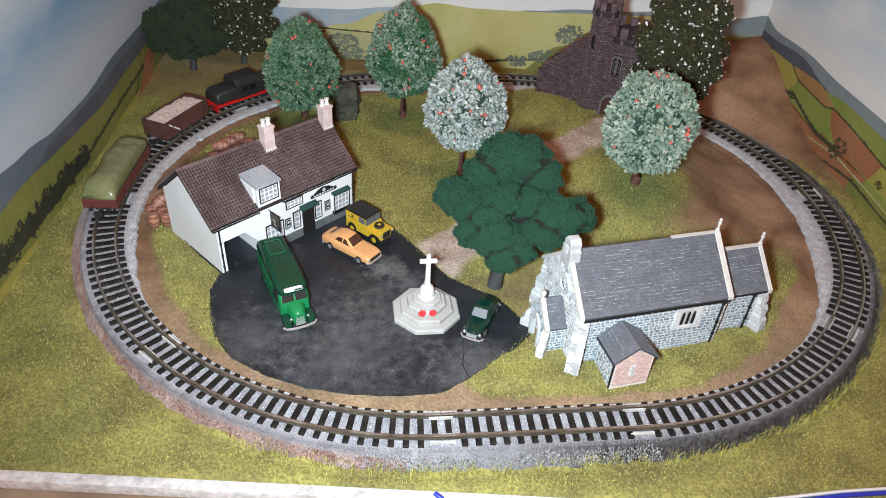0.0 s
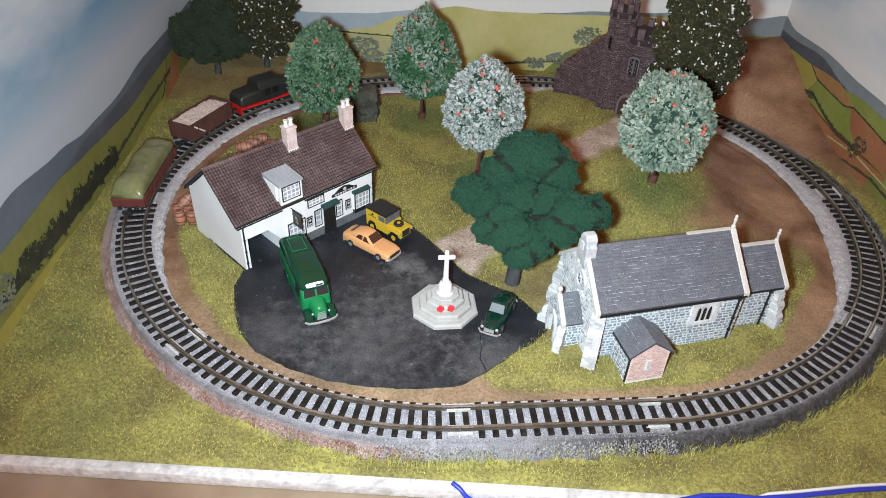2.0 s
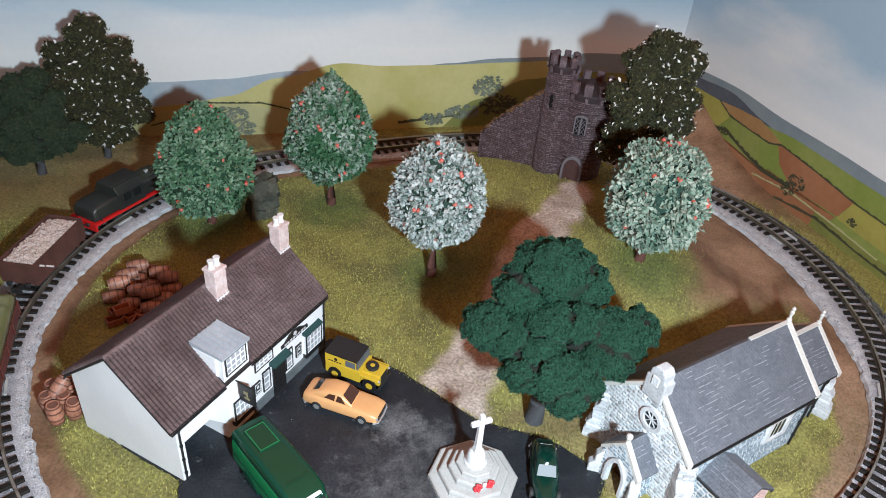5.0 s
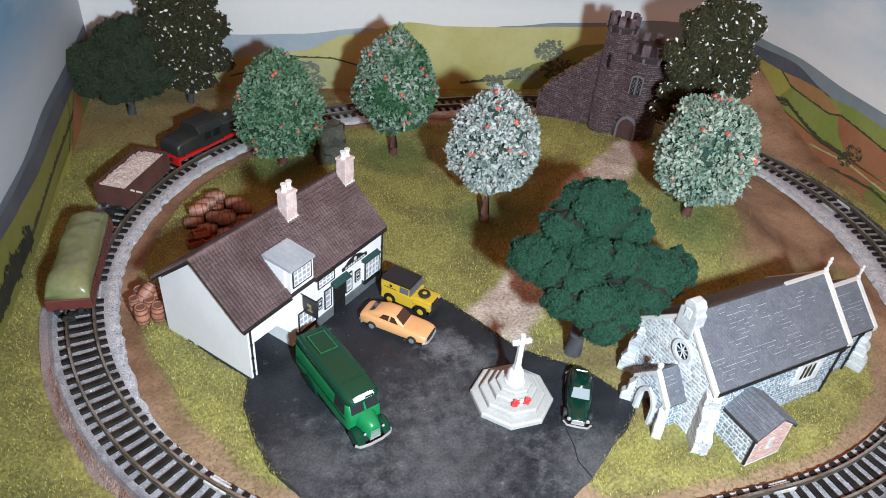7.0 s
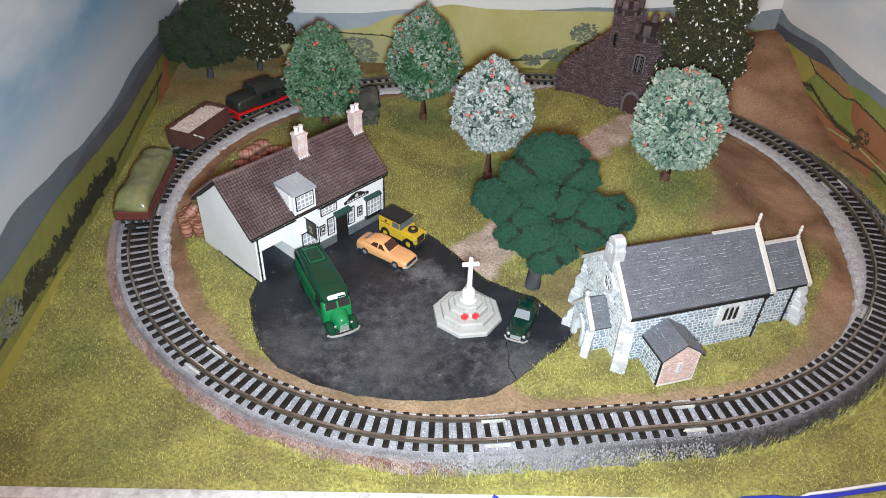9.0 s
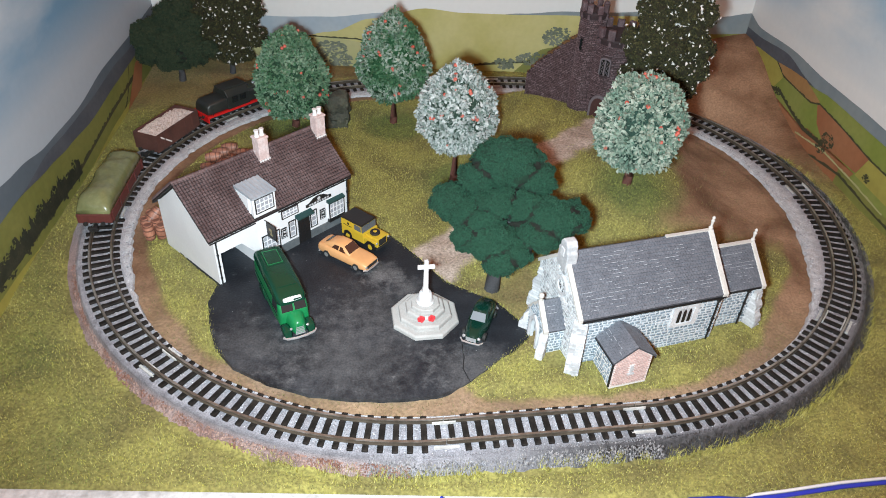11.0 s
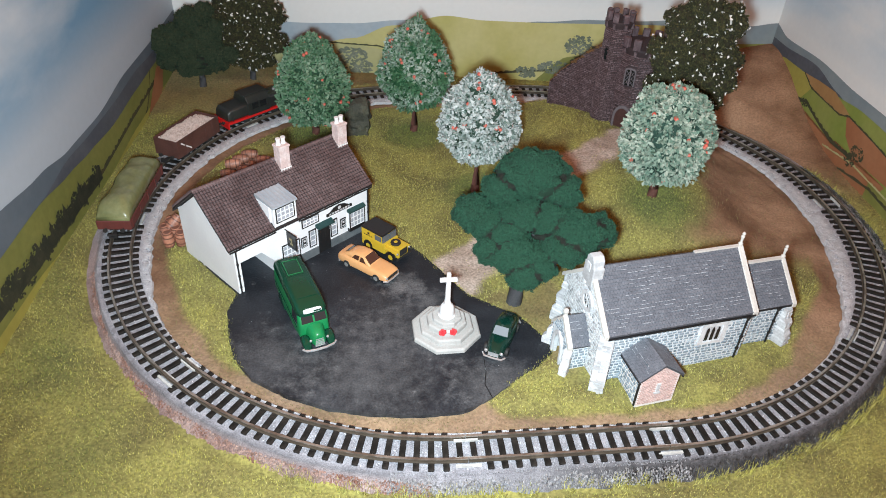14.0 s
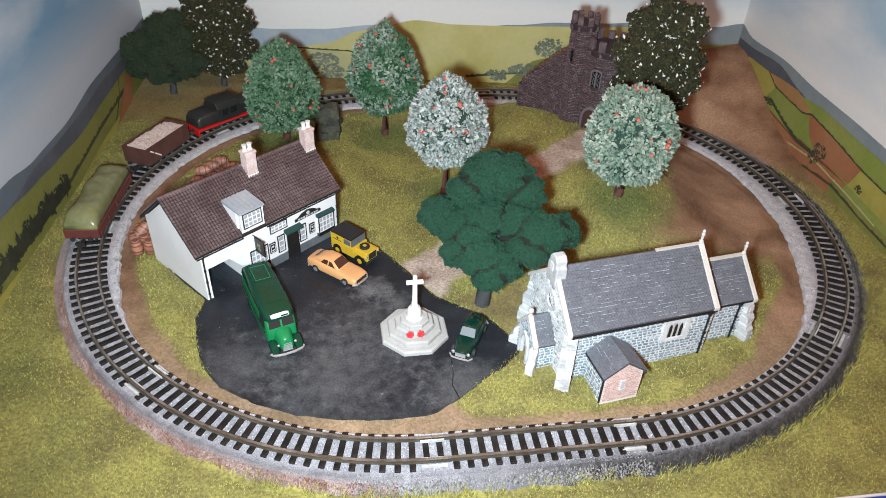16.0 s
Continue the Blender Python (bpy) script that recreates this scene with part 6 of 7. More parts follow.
def saloon(name, x, y, rz, label, paint, prof, cabin, hw, rear_glass, front_glass, wheels, r, hub, grille, lampsz, side_glass):
    """A car from two lofts: the body below the waist and the cabin above it."""
    car = thing(name, x, y, TZ, rz, label, "car")
    bm = bmesh.new()
    loft(bm, [sect(xx, hw * k, z0, z1, p, 22, tp) for xx, k, z0, z1, p, tp in prof])
    part("body", bm, paint, car, smooth=40)
    bm = bmesh.new()
    loft(bm, [sect(xx, hw * k, z0, z1, p, 22, tp) for xx, k, z0, z1, p, tp in cabin])
    part("cabin", bm, paint, car, smooth=40)
    for pts, g, nm in ((rear_glass, CARGLASS, "rear_window"), (front_glass[0], front_glass[1], "windscreen")):
        bm = bmesh.new()
        panel(bm, pts, 0.16)
        part(nm, bm, g, car)
    for s in (-1, 1):
        for k, pts in enumerate(side_glass):
            bm = bmesh.new()
            panel(bm, [(a, s * b, c) for a, b, c in (pts if s < 0 else reversed(pts))], 0.14)
            part("side_window", bm, CARGLASS_RED if paint is ORANGE else CARGLASS, car)
        for wx in wheels:
            wheel(car, wx, s * (hw - 0.7), r, 1.4, hub)
    lamps(car, prof[-1][0] - 0.25, (-lampsz[0], lampsz[0]), lampsz[1], lampsz[2])
    bm = bmesh.new()
    box(bm, prof[-1][0] - 0.1, -grille[0], grille[1], prof[-1][0] + 0.25, grille[0], grille[2])
    part("grille", bm, CHROME if grille[3] else IRON, car)
    for xx, d in ((prof[-1][0], 1), (prof[0][0], -1)):
        bm = bmesh.new()
        tube(bm, [(xx - d * 1.2, -hw * 0.93, 2.0), (xx + d * 0.35, -hw * 0.7, 2.0), (xx + d * 0.6, 0, 2.0), (xx + d * 0.35, hw * 0.7, 2.0), (xx - d * 1.2, hw * 0.93, 2.0)], 0.42, 8)
        part("bumper", bm, CHROME, car, smooth=40)
    car.scale = (0.95, 0.95, 0.95)
    return car


saloon("fastback_car", -25.6, 271.4, -34, "peach-orange fastback coupe parked by the inn", ORANGE,
       [(-14.3, 0.86, 2.0, 5.6, 4, 0.9), (-13.2, 0.96, 1.4, 6.3, 4.5, 0.9), (-6, 1, 1.2, 6.4, 4.5, 0.9), (4, 1, 1.2, 6.0, 4.5, 0.9), (11, 0.98, 1.3, 5.6, 4.5, 0.9), (13.6, 0.92, 1.6, 5.0, 4, 0.9), (14.3, 0.84, 2.0, 4.4, 4, 0.9)],
       [(-11.8, 0.72, 5.4, 6.4, 3.2, 0.8), (-8.8, 0.8, 5.4, 8.2, 3.2, 0.78), (-5, 0.84, 5.4, 9.7, 3.4, 0.76), (-0.5, 0.84, 5.4, 9.7, 3.4, 0.76), (1.6, 0.84, 5.4, 8.4, 3.4, 0.78), (4.4, 0.82, 5.4, 6.0, 3.4, 0.8)], 5.6,
       [(-11.0, 2.6, 6.9), (-11.0, -2.6, 6.9), (-8.9, -2.6, 8.15), (-8.9, 2.6, 8.15)], ([(4.1, -3.5, 6.35), (4.1, 3.5, 6.35), (0.7, 2.9, 9.0), (0.7, -2.9, 9.0)], CARGLASS_RED), (-8.6, 8.8), 2.0, HUB, (3.4, 2.6, 4.1, False), (3.9, 3.5, 0.7),
       [[(-1.4, -4.54, 6.5), (2.2, -4.48, 6.4), (0.3, -3.95, 8.6), (-1.0, -3.95, 8.8)], [(-6.0, -4.42, 6.6), (-2.2, -4.54, 6.5), (-1.8, -3.95, 8.8), (-4.4, -3.92, 8.5)]])
saloon("small_saloon", 31.4, 229.4, -110, "dark green rounded small saloon beside the memorial", BRG,
       [(-12.6, 0.62, 2.2, 5.4, 3, 0.85), (-11.4, 0.84, 1.5, 6.2, 3, 0.85), (-6, 0.98, 1.3, 6.8, 3.4, 0.86), (2, 1, 1.3, 6.6, 3.4, 0.86), (8, 0.9, 1.3, 6.5, 2.8, 0.7), (11.6, 0.72, 1.6, 5.8, 2.6, 0.66), (12.6, 0.5, 2.0, 5.0, 2.6, 0.7)],
       [(-9.6, 0.6, 5.6, 6.9, 3, 0.8), (-6.8, 0.78, 5.6, 9.0, 3, 0.78), (-3, 0.84, 5.6, 10.1, 3.2, 0.76), (1.0, 0.84, 5.6, 9.9, 3.2, 0.76), (2.6, 0.8, 5.6, 8.4, 3.2, 0.8), (4.2, 0.74, 5.6, 6.8, 3, 0.84)], 5.1,
       [(-8.9, 2.0, 7.3), (-8.9, -2.0, 7.3), (-7.3, -2.0, 8.7), (-7.3, 2.0, 8.7)], ([(4.2, -3.2, 6.6), (4.2, 3.2, 6.6), (1.7, 2.8, 9.3), (1.7, -2.8, 9.3)], CARGLASS_LT), (-7.8, 7.6), 1.9, BRG, (2.2, 2.6, 4.4, True), (3.2, 4.4, 0.75),
       [[(-0.6, -3.95, 7.0), (2.0, -3.85, 7.0), (1.0, -3.35, 9.0), (-0.6, -3.4, 9.2)], [(-4.6, -3.85, 7.0), (-1.2, -3.95, 7.0), (-1.2, -3.4, 9.2), (-3.6, -3.3, 9.0)]])

jeep = thing("off_road_car", -18.8, 285.2, TZ, -38, "yellow boxy off-road car with black roof and bonnet spare wheel", "car")
bm = bmesh.new()
box(bm, -12, -5.3, 2.4, 3.6, 5.3, 8.4)
soften(bm, 0.35, 2)
part("body", bm, YELLOW, jeep)
bm = bmesh.new()
box(bm, 3.5, -3.7, 2.6, 11.6, 3.7, 7.9)
soften(bm, 0.4, 2)
part("bonnet", bm, YELLOW, jeep)
for s in (-1, 1):
    bm = bmesh.new()
    box(bm, 3.6, s * 3.6 if s > 0 else -5.3, 5.6, 11.6, 5.3 if s > 0 else -3.6, 7.0)
    soften(bm, 0.3, 2)
    part("front_wing", bm, YELLOW, jeep)
    bm = bmesh.new()
    box(bm, -11.6, s * 5.1 - 0.12, 8.3, 1.9, s * 5.1 + 0.12, 12.2)
    sd = part("side_panel", bm, YELLOW, jeep)
    bm = bmesh.new()
    box(bm, -2.8, s * 5.24 - 0.1, 8.8, 1.5, s * 5.24 + 0.1, 11.8)
    part("side_window", bm, CARGLASS_LT, sd)
    bm = bmesh.new()
    for i in range(5):
        box(bm, -10.4 + i * 1.2, s * 5.3 - 0.08, 8.9, -9.6 + i * 1.2, s * 5.3 + 0.08, 9.3)
    box(bm, -7.8, s * 5.3 - 0.08, 9.8, -6.6, s * 5.3 + 0.08, 11)
    part("lettering_bars", bm, BLACK, sd)
    for x in (7.8, -7.6):
        wheel(jeep, x, s * 4.6, 2.6, 1.5, YELLOW)
        bm = bmesh.new()
        lathe(bm, [(3.0, -0.15), (3.0, 0.15)], 14, Matrix.Translation((x, s * 5.25, 3.1)) @ pose(0, 0, 0, 90, 0, 0))
        part("wheel_arch", bm, BLACK, jeep)
bm = bmesh.new()
box(bm, -12.3, -5.4, 12.1, 2.2, 5.4, 13.2)
soften(bm, 0.5, 2)
part("roof", bm, BLACK, jeep, "black hard-top roof")
bm = bmesh.new()
box(bm, -12.1, -5.2, 8.3, -11.7, 5.2, 12.2)
part("rear_panel", bm, YELLOW, jeep)
for s in (-1, 1):
    bm = bmesh.new()
    box(bm, 2.0, 0.3 if s > 0 else -5.0, 8.4, 2.5, 5.0 if s > 0 else -0.3, 12.0)
    part("windscreen", bm, CARGLASS_LT, jeep)
m = Matrix.Translation((6.6, 0, 8.4))
bm = bmesh.new()
lathe(bm, [(1.3, -0.5), (2.5, -0.5), (2.7, 0), (2.5, 0.7), (1.3, 0.7)], 18, m)
sp = part("spare_wheel", bm, RUBBER, jeep, "black spare wheel on the bonnet", smooth=40)
bm = bmesh.new()
lathe(bm, [(1.25, 0), (1.0, 0.75), (0.4, 0.85)], 14, m)
part("hub", bm, YELLOW, sp)
bm = bmesh.new()
box(bm, 11.6, -2.6, 3.6, 11.9, 2.6, 7.2)
part("grille", bm, IRON, jeep)
bm = bmesh.new()
box(bm, 11.8, -5.2, 2.3, 12.5, 5.2, 3.3)
part("bumper", bm, IRON, jeep)
lamps(jeep, 11.8, (-4.4, 4.4), 6.0, 0.6)
jeep.scale = (0.89, 0.89, 0.89)


# ---- train, standing on the curve ----
def on_track(deg):
    a = radians(deg)
    cx, cy = OX - OL / 2 * CY, OY - OL / 2 * SY
    return cx + OR * math.cos(a), cy + OR * math.sin(a), deg - 90


def rail_wheel(owner, x, y, r, zc):
    bm = bmesh.new()
    s = 1 if y > 0 else -1
    lathe(bm, [(r + 0.5, -0.4), (r + 0.5, 0.0), (r, 0.1), (r, 1.0), (r * 0.5, 1.1)], 16, Matrix.Translation((x, y - s * 0.6, zc)) @ pose(0, 0, 0, -90 * s, 0, 0))
    part("wheel", bm, IRON, owner, smooth=40)


def chassis(owner, L, wx):
    bm = bmesh.new()
    for s in (-1, 1):
        box(bm, -L / 2 + 1, s * 5.2 - 0.4, 5.2, L / 2 - 1, s * 5.2 + 0.4, 7.2)
        for x in wx:
            box(bm, x - 1.6, s * 5.3 - 0.6, 4.4, x + 1.6, s * 5.3 + 0.6, 6.8)
    part("underframe", bm, IRON, owner, "black underframe")
    for x in wx:
        for y in (-4.5, 4.5):
            rail_wheel(owner, x, y, 2.5, 6.1)
    for d in (-1, 1):
        bm = bmesh.new()
        box(bm, d * L / 2 - 0.2, -0.7, 5.4, d * (L / 2 + 3.6), 0.7, 6.2) if d > 0 else box(bm, -L / 2 - 3.6, -0.7, 5.4, -L / 2 + 0.2, 0.7, 6.2)
        box(bm, d * (L / 2 + 3.2) - 0.4, -1.9, 4.8, d * (L / 2 + 3.2) + 0.4, 1.9, 6.9)
        part("coupling", bm, IRON, owner)
        for y in (-3.8, 3.8):
            bm = bmesh.new()
            lathe(bm, [(0.5, 0), (0.5, 1.2), (1.1, 1.3), (1.0, 1.6)], 10, Matrix.Translation((d * L / 2, y, 7.4)) @ pose(0, 0, 0, 0, 90 * d, 0))
            part("buffer", bm, IRON, owner)


x, y, h = on_track(159.0)
wag = thing("mineral_wagon", x, y, 0, h, "brown open wagon loaded with pinkish stone", "wagon", "goods wagons")
chassis(wag, 35, (-9.5, 9.5))
bm = bmesh.new()
for a in ((-17.5, -7.4, 17.5, -6.8), (-17.5, 6.8, 17.5, 7.4), (-17.5, -6.8, -16.9, 6.8), (16.9, -6.8, 17.5, 6.8)):
    box(bm, a[0], a[1], 7.0, a[2], a[3], 16.4)
box(bm, -17, -7, 6.9, 17, 7, 7.6)
bd = part("body", bm, WAGON, wag, "plain brown steel sides")
for s in (-1, 1):
    bm = bmesh.new()
    for xx in (-11.6, -5.8, 5.8, 11.6):
        box(bm, xx - 0.35, s * 7.4 - 0.35, 7.0, xx + 0.35, s * 7.4 + 0.35, 16.2)
    part("side_rib", bm, WAGON, bd)
    bm = bmesh.new()
    box(bm, -4.6, -0.15, -0.35, 4.6, 0.15, 0.35, Matrix.Translation((-10.6, s * 7.55, 11.6)) @ pose(0, 0, 0, 0, -s * 38, 0))
    part("white_stripe", bm, POT, bd)
bm = bmesh.new()
for i in range(900):
    px, py = rnd.uniform(-16.4, 16.4), rnd.uniform(-6.4, 6.4)
    z = 14.6 + 1.6 * (1 - (px / 17) ** 4) * (1 - (py / 7) ** 2) + rnd.uniform(-0.5, 0.5)
    r = rnd.uniform(0.6, 1.25)
    bmesh.ops.create_icosphere(bm, subdivisions=1, radius=r, matrix=Matrix.Translation((px * 0.96, py * 0.92, z)) @ pose(0, 0, 0, rnd.uniform(0, 90), rnd.uniform(0, 90), 0) @ Matrix.Diagonal((1.2, 0.9, 0.7, 1)))
part("stone_load", bm, LOADSTONE, wag, "heaped pinkish-grey stone", kind="stuff")

x, y, h = on_track(183.0)
wag = thing("sheeted_wagon", x, y, 0, h, "long red-brown wagon under a shiny olive tarpaulin", "wagon", "goods wagons")
chassis(wag, 51, (-15, 15))
bm = bmesh.new()
box(bm, -25.5, -7.6, 7.0, 25.5, 7.6, 11.6)
soften(bm, 0.25, 1)
bd = part("body", bm, WAGON_RED, wag, "red-brown plank sides")
for s in (-1, 1):
    for xx in (-23, -11.5, 0, 11.5, 23):
        bm = bmesh.new()
        box(bm, xx - 0.4, s * 7.6 - 0.35, 7.1, xx + 0.4, s * 7.6 + 0.35, 11.4)
        part("stanchion", bm, WAGON_RED, bd)
ts = bmesh.new()
rings = []
for i in range(31):
    xx = -25.0 + 50.0 * i / 30
    e = min(1.0, (25.4 - abs(xx)) / 5.0)
    ring = []
    for k in range(17):
        a = math.pi * k / 16
        yy = -7.3 * math.cos(a)
        zz_ = 11.2 + (2.2 + 6.3 * math.sqrt(max(e, 0))) * (math.sin(a) ** 0.45) * (0.93 + 0.05 * math.sin(xx * 0.31)) + 0.9 * nz(xx, yy, 6, 3.7) + 0.4 * nz(xx * 1.2, yy, 2.5, 1.7)
        ring.append((xx, yy, max(zz_, 10.9) if 0 < k < 16 else 10.6))
    rings.append(ring)
loft(ts, rings)
part("tarpaulin", ts, TARP, wag, "creased glossy olive tarpaulin", smooth="all")
bm = bmesh.new()
for xx in (-12, 0, 12):
    for s in (-1, 1):
        tube(bm, [(xx, s * 7.5, 11.6), (xx + 0.4, s * 7.9, 9.6), (xx, s * 8.0, 7.6)], 0.18, 5)
part("lashing", bm, IRON, wag)

x, y, h = on_track(138.5)
loco = thing("diesel_shunter", x, y, 0, h, "small black shunting locomotive with red frame and buffer beams", "locomotive")
chassis(loco, 47, (-10, 10))
bm = bmesh.new()
box(bm, -23.5, -7.6, 7.0, 23.5, 7.6, 8.2)
ft = part("footplate", bm, LOCO_RED, loco, "bright red footplate edge")
for d in (-1, 1):
    bm = bmesh.new()
    box(bm, d * 23.5 - 0.4, -7.6, 4.4, d * 23.5 + 0.4, 7.6, 8.0)
    part("buffer_beam", bm, LOCO_RED, ft, "red buffer beam")
bm = bmesh.new()
loft(bm, [sect(4.0, 7.1, 8.0, 15.4, 7, 24, 0.9), sect(20.5, 7.0, 8.0, 14.8, 7, 24, 0.9), sect(22.2, 6.7, 8.0, 13.6, 6, 24, 0.9), sect(22.6, 6.4, 8.0, 12.8, 6, 24, 0.9)])
bon = part("bonnet", bm, LOCO, loco, "black front bonnet", smooth=30)
bm = bmesh.new()
box(bm, 7.0, -4.2, 15.0, 20.0, 4.2, 15.5)
soften(bm, 0.2, 2)
part("bonnet_top", bm, LOCO_OLIVE, bon, "dark olive bonnet cover")
bm = bmesh.new()
loft(bm, [sect(-22.6, 6.4, 8.0, 12.8, 6, 24, 0.9), sect(-22.2, 6.7, 8.0, 13.6, 6, 24, 0.9), sect(-20.5, 7.0, 8.0, 14.8, 7, 24, 0.9), sect(-8, 7.1, 8.0, 15.4, 7, 24, 0.9)])
part("rear_bonnet", bm, LOCO, loco, smooth=30)
bm = bmesh.new()
prism(bm, [(-7.3, 8.0), (7.3, 8.0), (7.3, 15.6), (4.9, 19.0), (-4.9, 19.0), (-7.3, 15.6)], 15.0, along_x(-9.4))
soften(bm, 0.4, 2)
cab = part("cab", bm, LOCO, loco, "black cab with sloping upper sides")
bm = bmesh.new()
box(bm, -10.0, -4.6, 18.9, 6.2, 4.6, 19.7)
soften(bm, 0.35, 2)
part("cab_roof", bm, LOCO, cab)
for s in (-1, 1):
    bm = bmesh.new()
    box(bm, -6.5, s * 7.3 - 0.12, 11.6, -2.5, s * 7.3 + 0.12, 15.2)
    box(bm, -1.0, s * 7.3 - 0.12, 11.6, 3.2, s * 7.3 + 0.12, 15.2)
    part("side_window", bm, GLASS_DARK, cab)
    bm = bmesh.new()
    box(bm, 5.5, s * 3.1 - 1.9, 15.9, 5.8, s * 3.1 + 1.9, 18.2)
    part("front_window", bm, CARGLASS, cab)
    for xx in (-20, 20):
        bm = bmesh.new()
        tube(bm, [(xx, s * 7.4, 8.2), (xx, s * 7.4, 12)], 0.25, 6)
        part("handrail", bm, IRON, loco)
for xx, rr in ((14, 0.9), (9.5, 0.8)):
    bm = bmesh.new()
    lathe(bm, [(rr, 14.8), (rr, 16.2), (rr + 0.25, 16.3), (rr * 0.7, 16.5)], 12, Matrix.Translation((xx, 0, 0)))
    part("exhaust_stack", bm, CHROME if rr > 0.85 else IRON, loco, smooth=40)


# ---- trees ----
def gz(x, y):
    return float(ground_z(np.array([x]), np.array([y]))[0])


def flakes(cent, norm, size, per, flat=0.55, slim=0.6):
    """Small folded leaf flakes round given points, facing outwards; returns vertices and faces."""
    n = len(cent)
    cent, norm = np.repeat(cent, per, 0), np.repeat(norm, per, 0)
    k = len(cent)
    cent = cent + rng.normal(0, size * 0.55, (k, 3))
    d = norm + rng.normal(0, flat, (k, 3))
    d /= np.linalg.norm(d, axis=1)[:, None]
    t = np.cross(d, rng.normal(0, 1, (k, 3)))
    t /= np.linalg.norm(t, axis=1)[:, None] + 1e-9
    b = np.cross(d, t)
    s = size * rng.uniform(0.6, 1.4, (k, 1))
    v = np.stack([cent - t * s, cent - b * s * slim + d * s * 0.35, cent + t * s, cent + b * s * slim + d * s * 0.35], 1).reshape(-1, 3)
    f = [(4 * i, 4 * i + 1, 4 * i + 2, 4 * i + 3) for i in range(k)]
    return v, f


def egg_points(n, c, rx, ry, rz, tp):
    """Points and outward normals over an egg with a lumpy skin."""
    p = rng.normal(0, 1, (n, 3))
    p /= np.linalg.norm(p, axis=1)[:, None]
    taper = 1 - tp * np.clip(p[:, 2], -0.5, 1)
    lump = 1 + 0.05 * np.sin(p[:, 0] * 7 + c[2]) * np.sin(p[:, 1] * 6 + c[2]) + 0.04 * np.sin(p[:, 2] * 9 + c[2])
    q = p * np.array([rx, ry, rz]) * lump[:, None]
    q[:, 0] *= taper
    q[:, 1] *= taper
    return q + np.array(c), p


def sprigs(p, n, size, per):
    """Tufts of pointed leaves that spread from each point; returns vertices and faces."""
    k = len(p) * per
    base = np.repeat(p, per, 0) + rng.normal(0, size * 0.22, (k, 3))
    d = 0.55 * np.repeat(n, per, 0) + rng.normal(0, 0.62, (k, 3))
    d /= np.linalg.norm(d, axis=1)[:, None]
    w = np.cross(d, np.repeat(n, per, 0) + rng.normal(0, 0.5, (k, 3)))
    w /= np.linalg.norm(w, axis=1)[:, None] + 1e-9
    fold = np.cross(w, d)
    ln = size * rng.uniform(0.7, 1.35, (k, 1))
    mid = base + d * ln * 0.55
    v = np.stack([base, mid + w * ln * 0.3 + fold * ln * 0.1, base + d * ln, mid - w * ln * 0.3 + fold * ln * 0.1], 1).reshape(-1, 3)
    return v, [(4 * i, 4 * i + 1, 4 * i + 2, 4 * i + 3) for i in range(k)]


def frosted_leaf(name, greens, frost, amount, edge):
    """Leaf greens, dabbed over in patches with a pale dry-brushed paint."""
    m = blend_by_island(mat(name, greens[0], 0.7, 0.15, 1500, bump=0), greens)
    nt = m.node_tree
    hsv = next(n for n in nt.nodes if n.type == "HUE_SAT")
    src = hsv.inputs["Color"].links[0].from_socket
    tc, geo = nt.nodes.new("ShaderNodeTexCoord"), nt.nodes.new("ShaderNodeNewGeometry")
    nz_ = nt.nodes.new("ShaderNodeTexNoise")
    nz_.inputs["Scale"].default_value, nz_.inputs["Detail"].default_value = 75, 3
    nt.links.new(tc.outputs["Object"], nz_.inputs["Vector"])
    patch_ = nt.nodes.new("ShaderNodeMapRange")
    patch_.inputs[1].default_value, patch_.inputs[2].default_value, patch_.inputs[4].default_value = *edge, amount
    nt.links.new(nz_.outputs["Fac"], patch_.inputs[0])
    mul = nt.nodes.new("ShaderNodeMath")
    mul.operation = "MULTIPLY"
    mul.inputs[1].default_value = 7.31
    nt.links.new(geo.outputs["Random Per Island"], mul.inputs[0])
    fr = nt.nodes.new("ShaderNodeMath")
    fr.operation = "FRACT"
    nt.links.new(mul.outputs[0], fr.inputs[0])
    dab = nt.nodes.new("ShaderNodeMapRange")
    dab.inputs[1].default_value, dab.inputs[2].default_value = 0.15, 0.7
    nt.links.new(fr.outputs[0], dab.inputs[0])
    both = nt.nodes.new("ShaderNodeMath")
    both.operation = "MULTIPLY"
    nt.links.new(patch_.outputs[0], both.inputs[0])
    nt.links.new(dab.outputs[0], both.inputs[1])
    mx = nt.nodes.new("ShaderNodeMix")
    mx.data_type = "RGBA"
    mx.inputs[7].default_value = (*frost, 1)
    nt.links.new(both.outputs[0], mx.inputs[0])
    nt.links.new(src, mx.inputs[6])
    nt.links.new(mx.outputs[2], hsv.inputs["Color"])
    return m


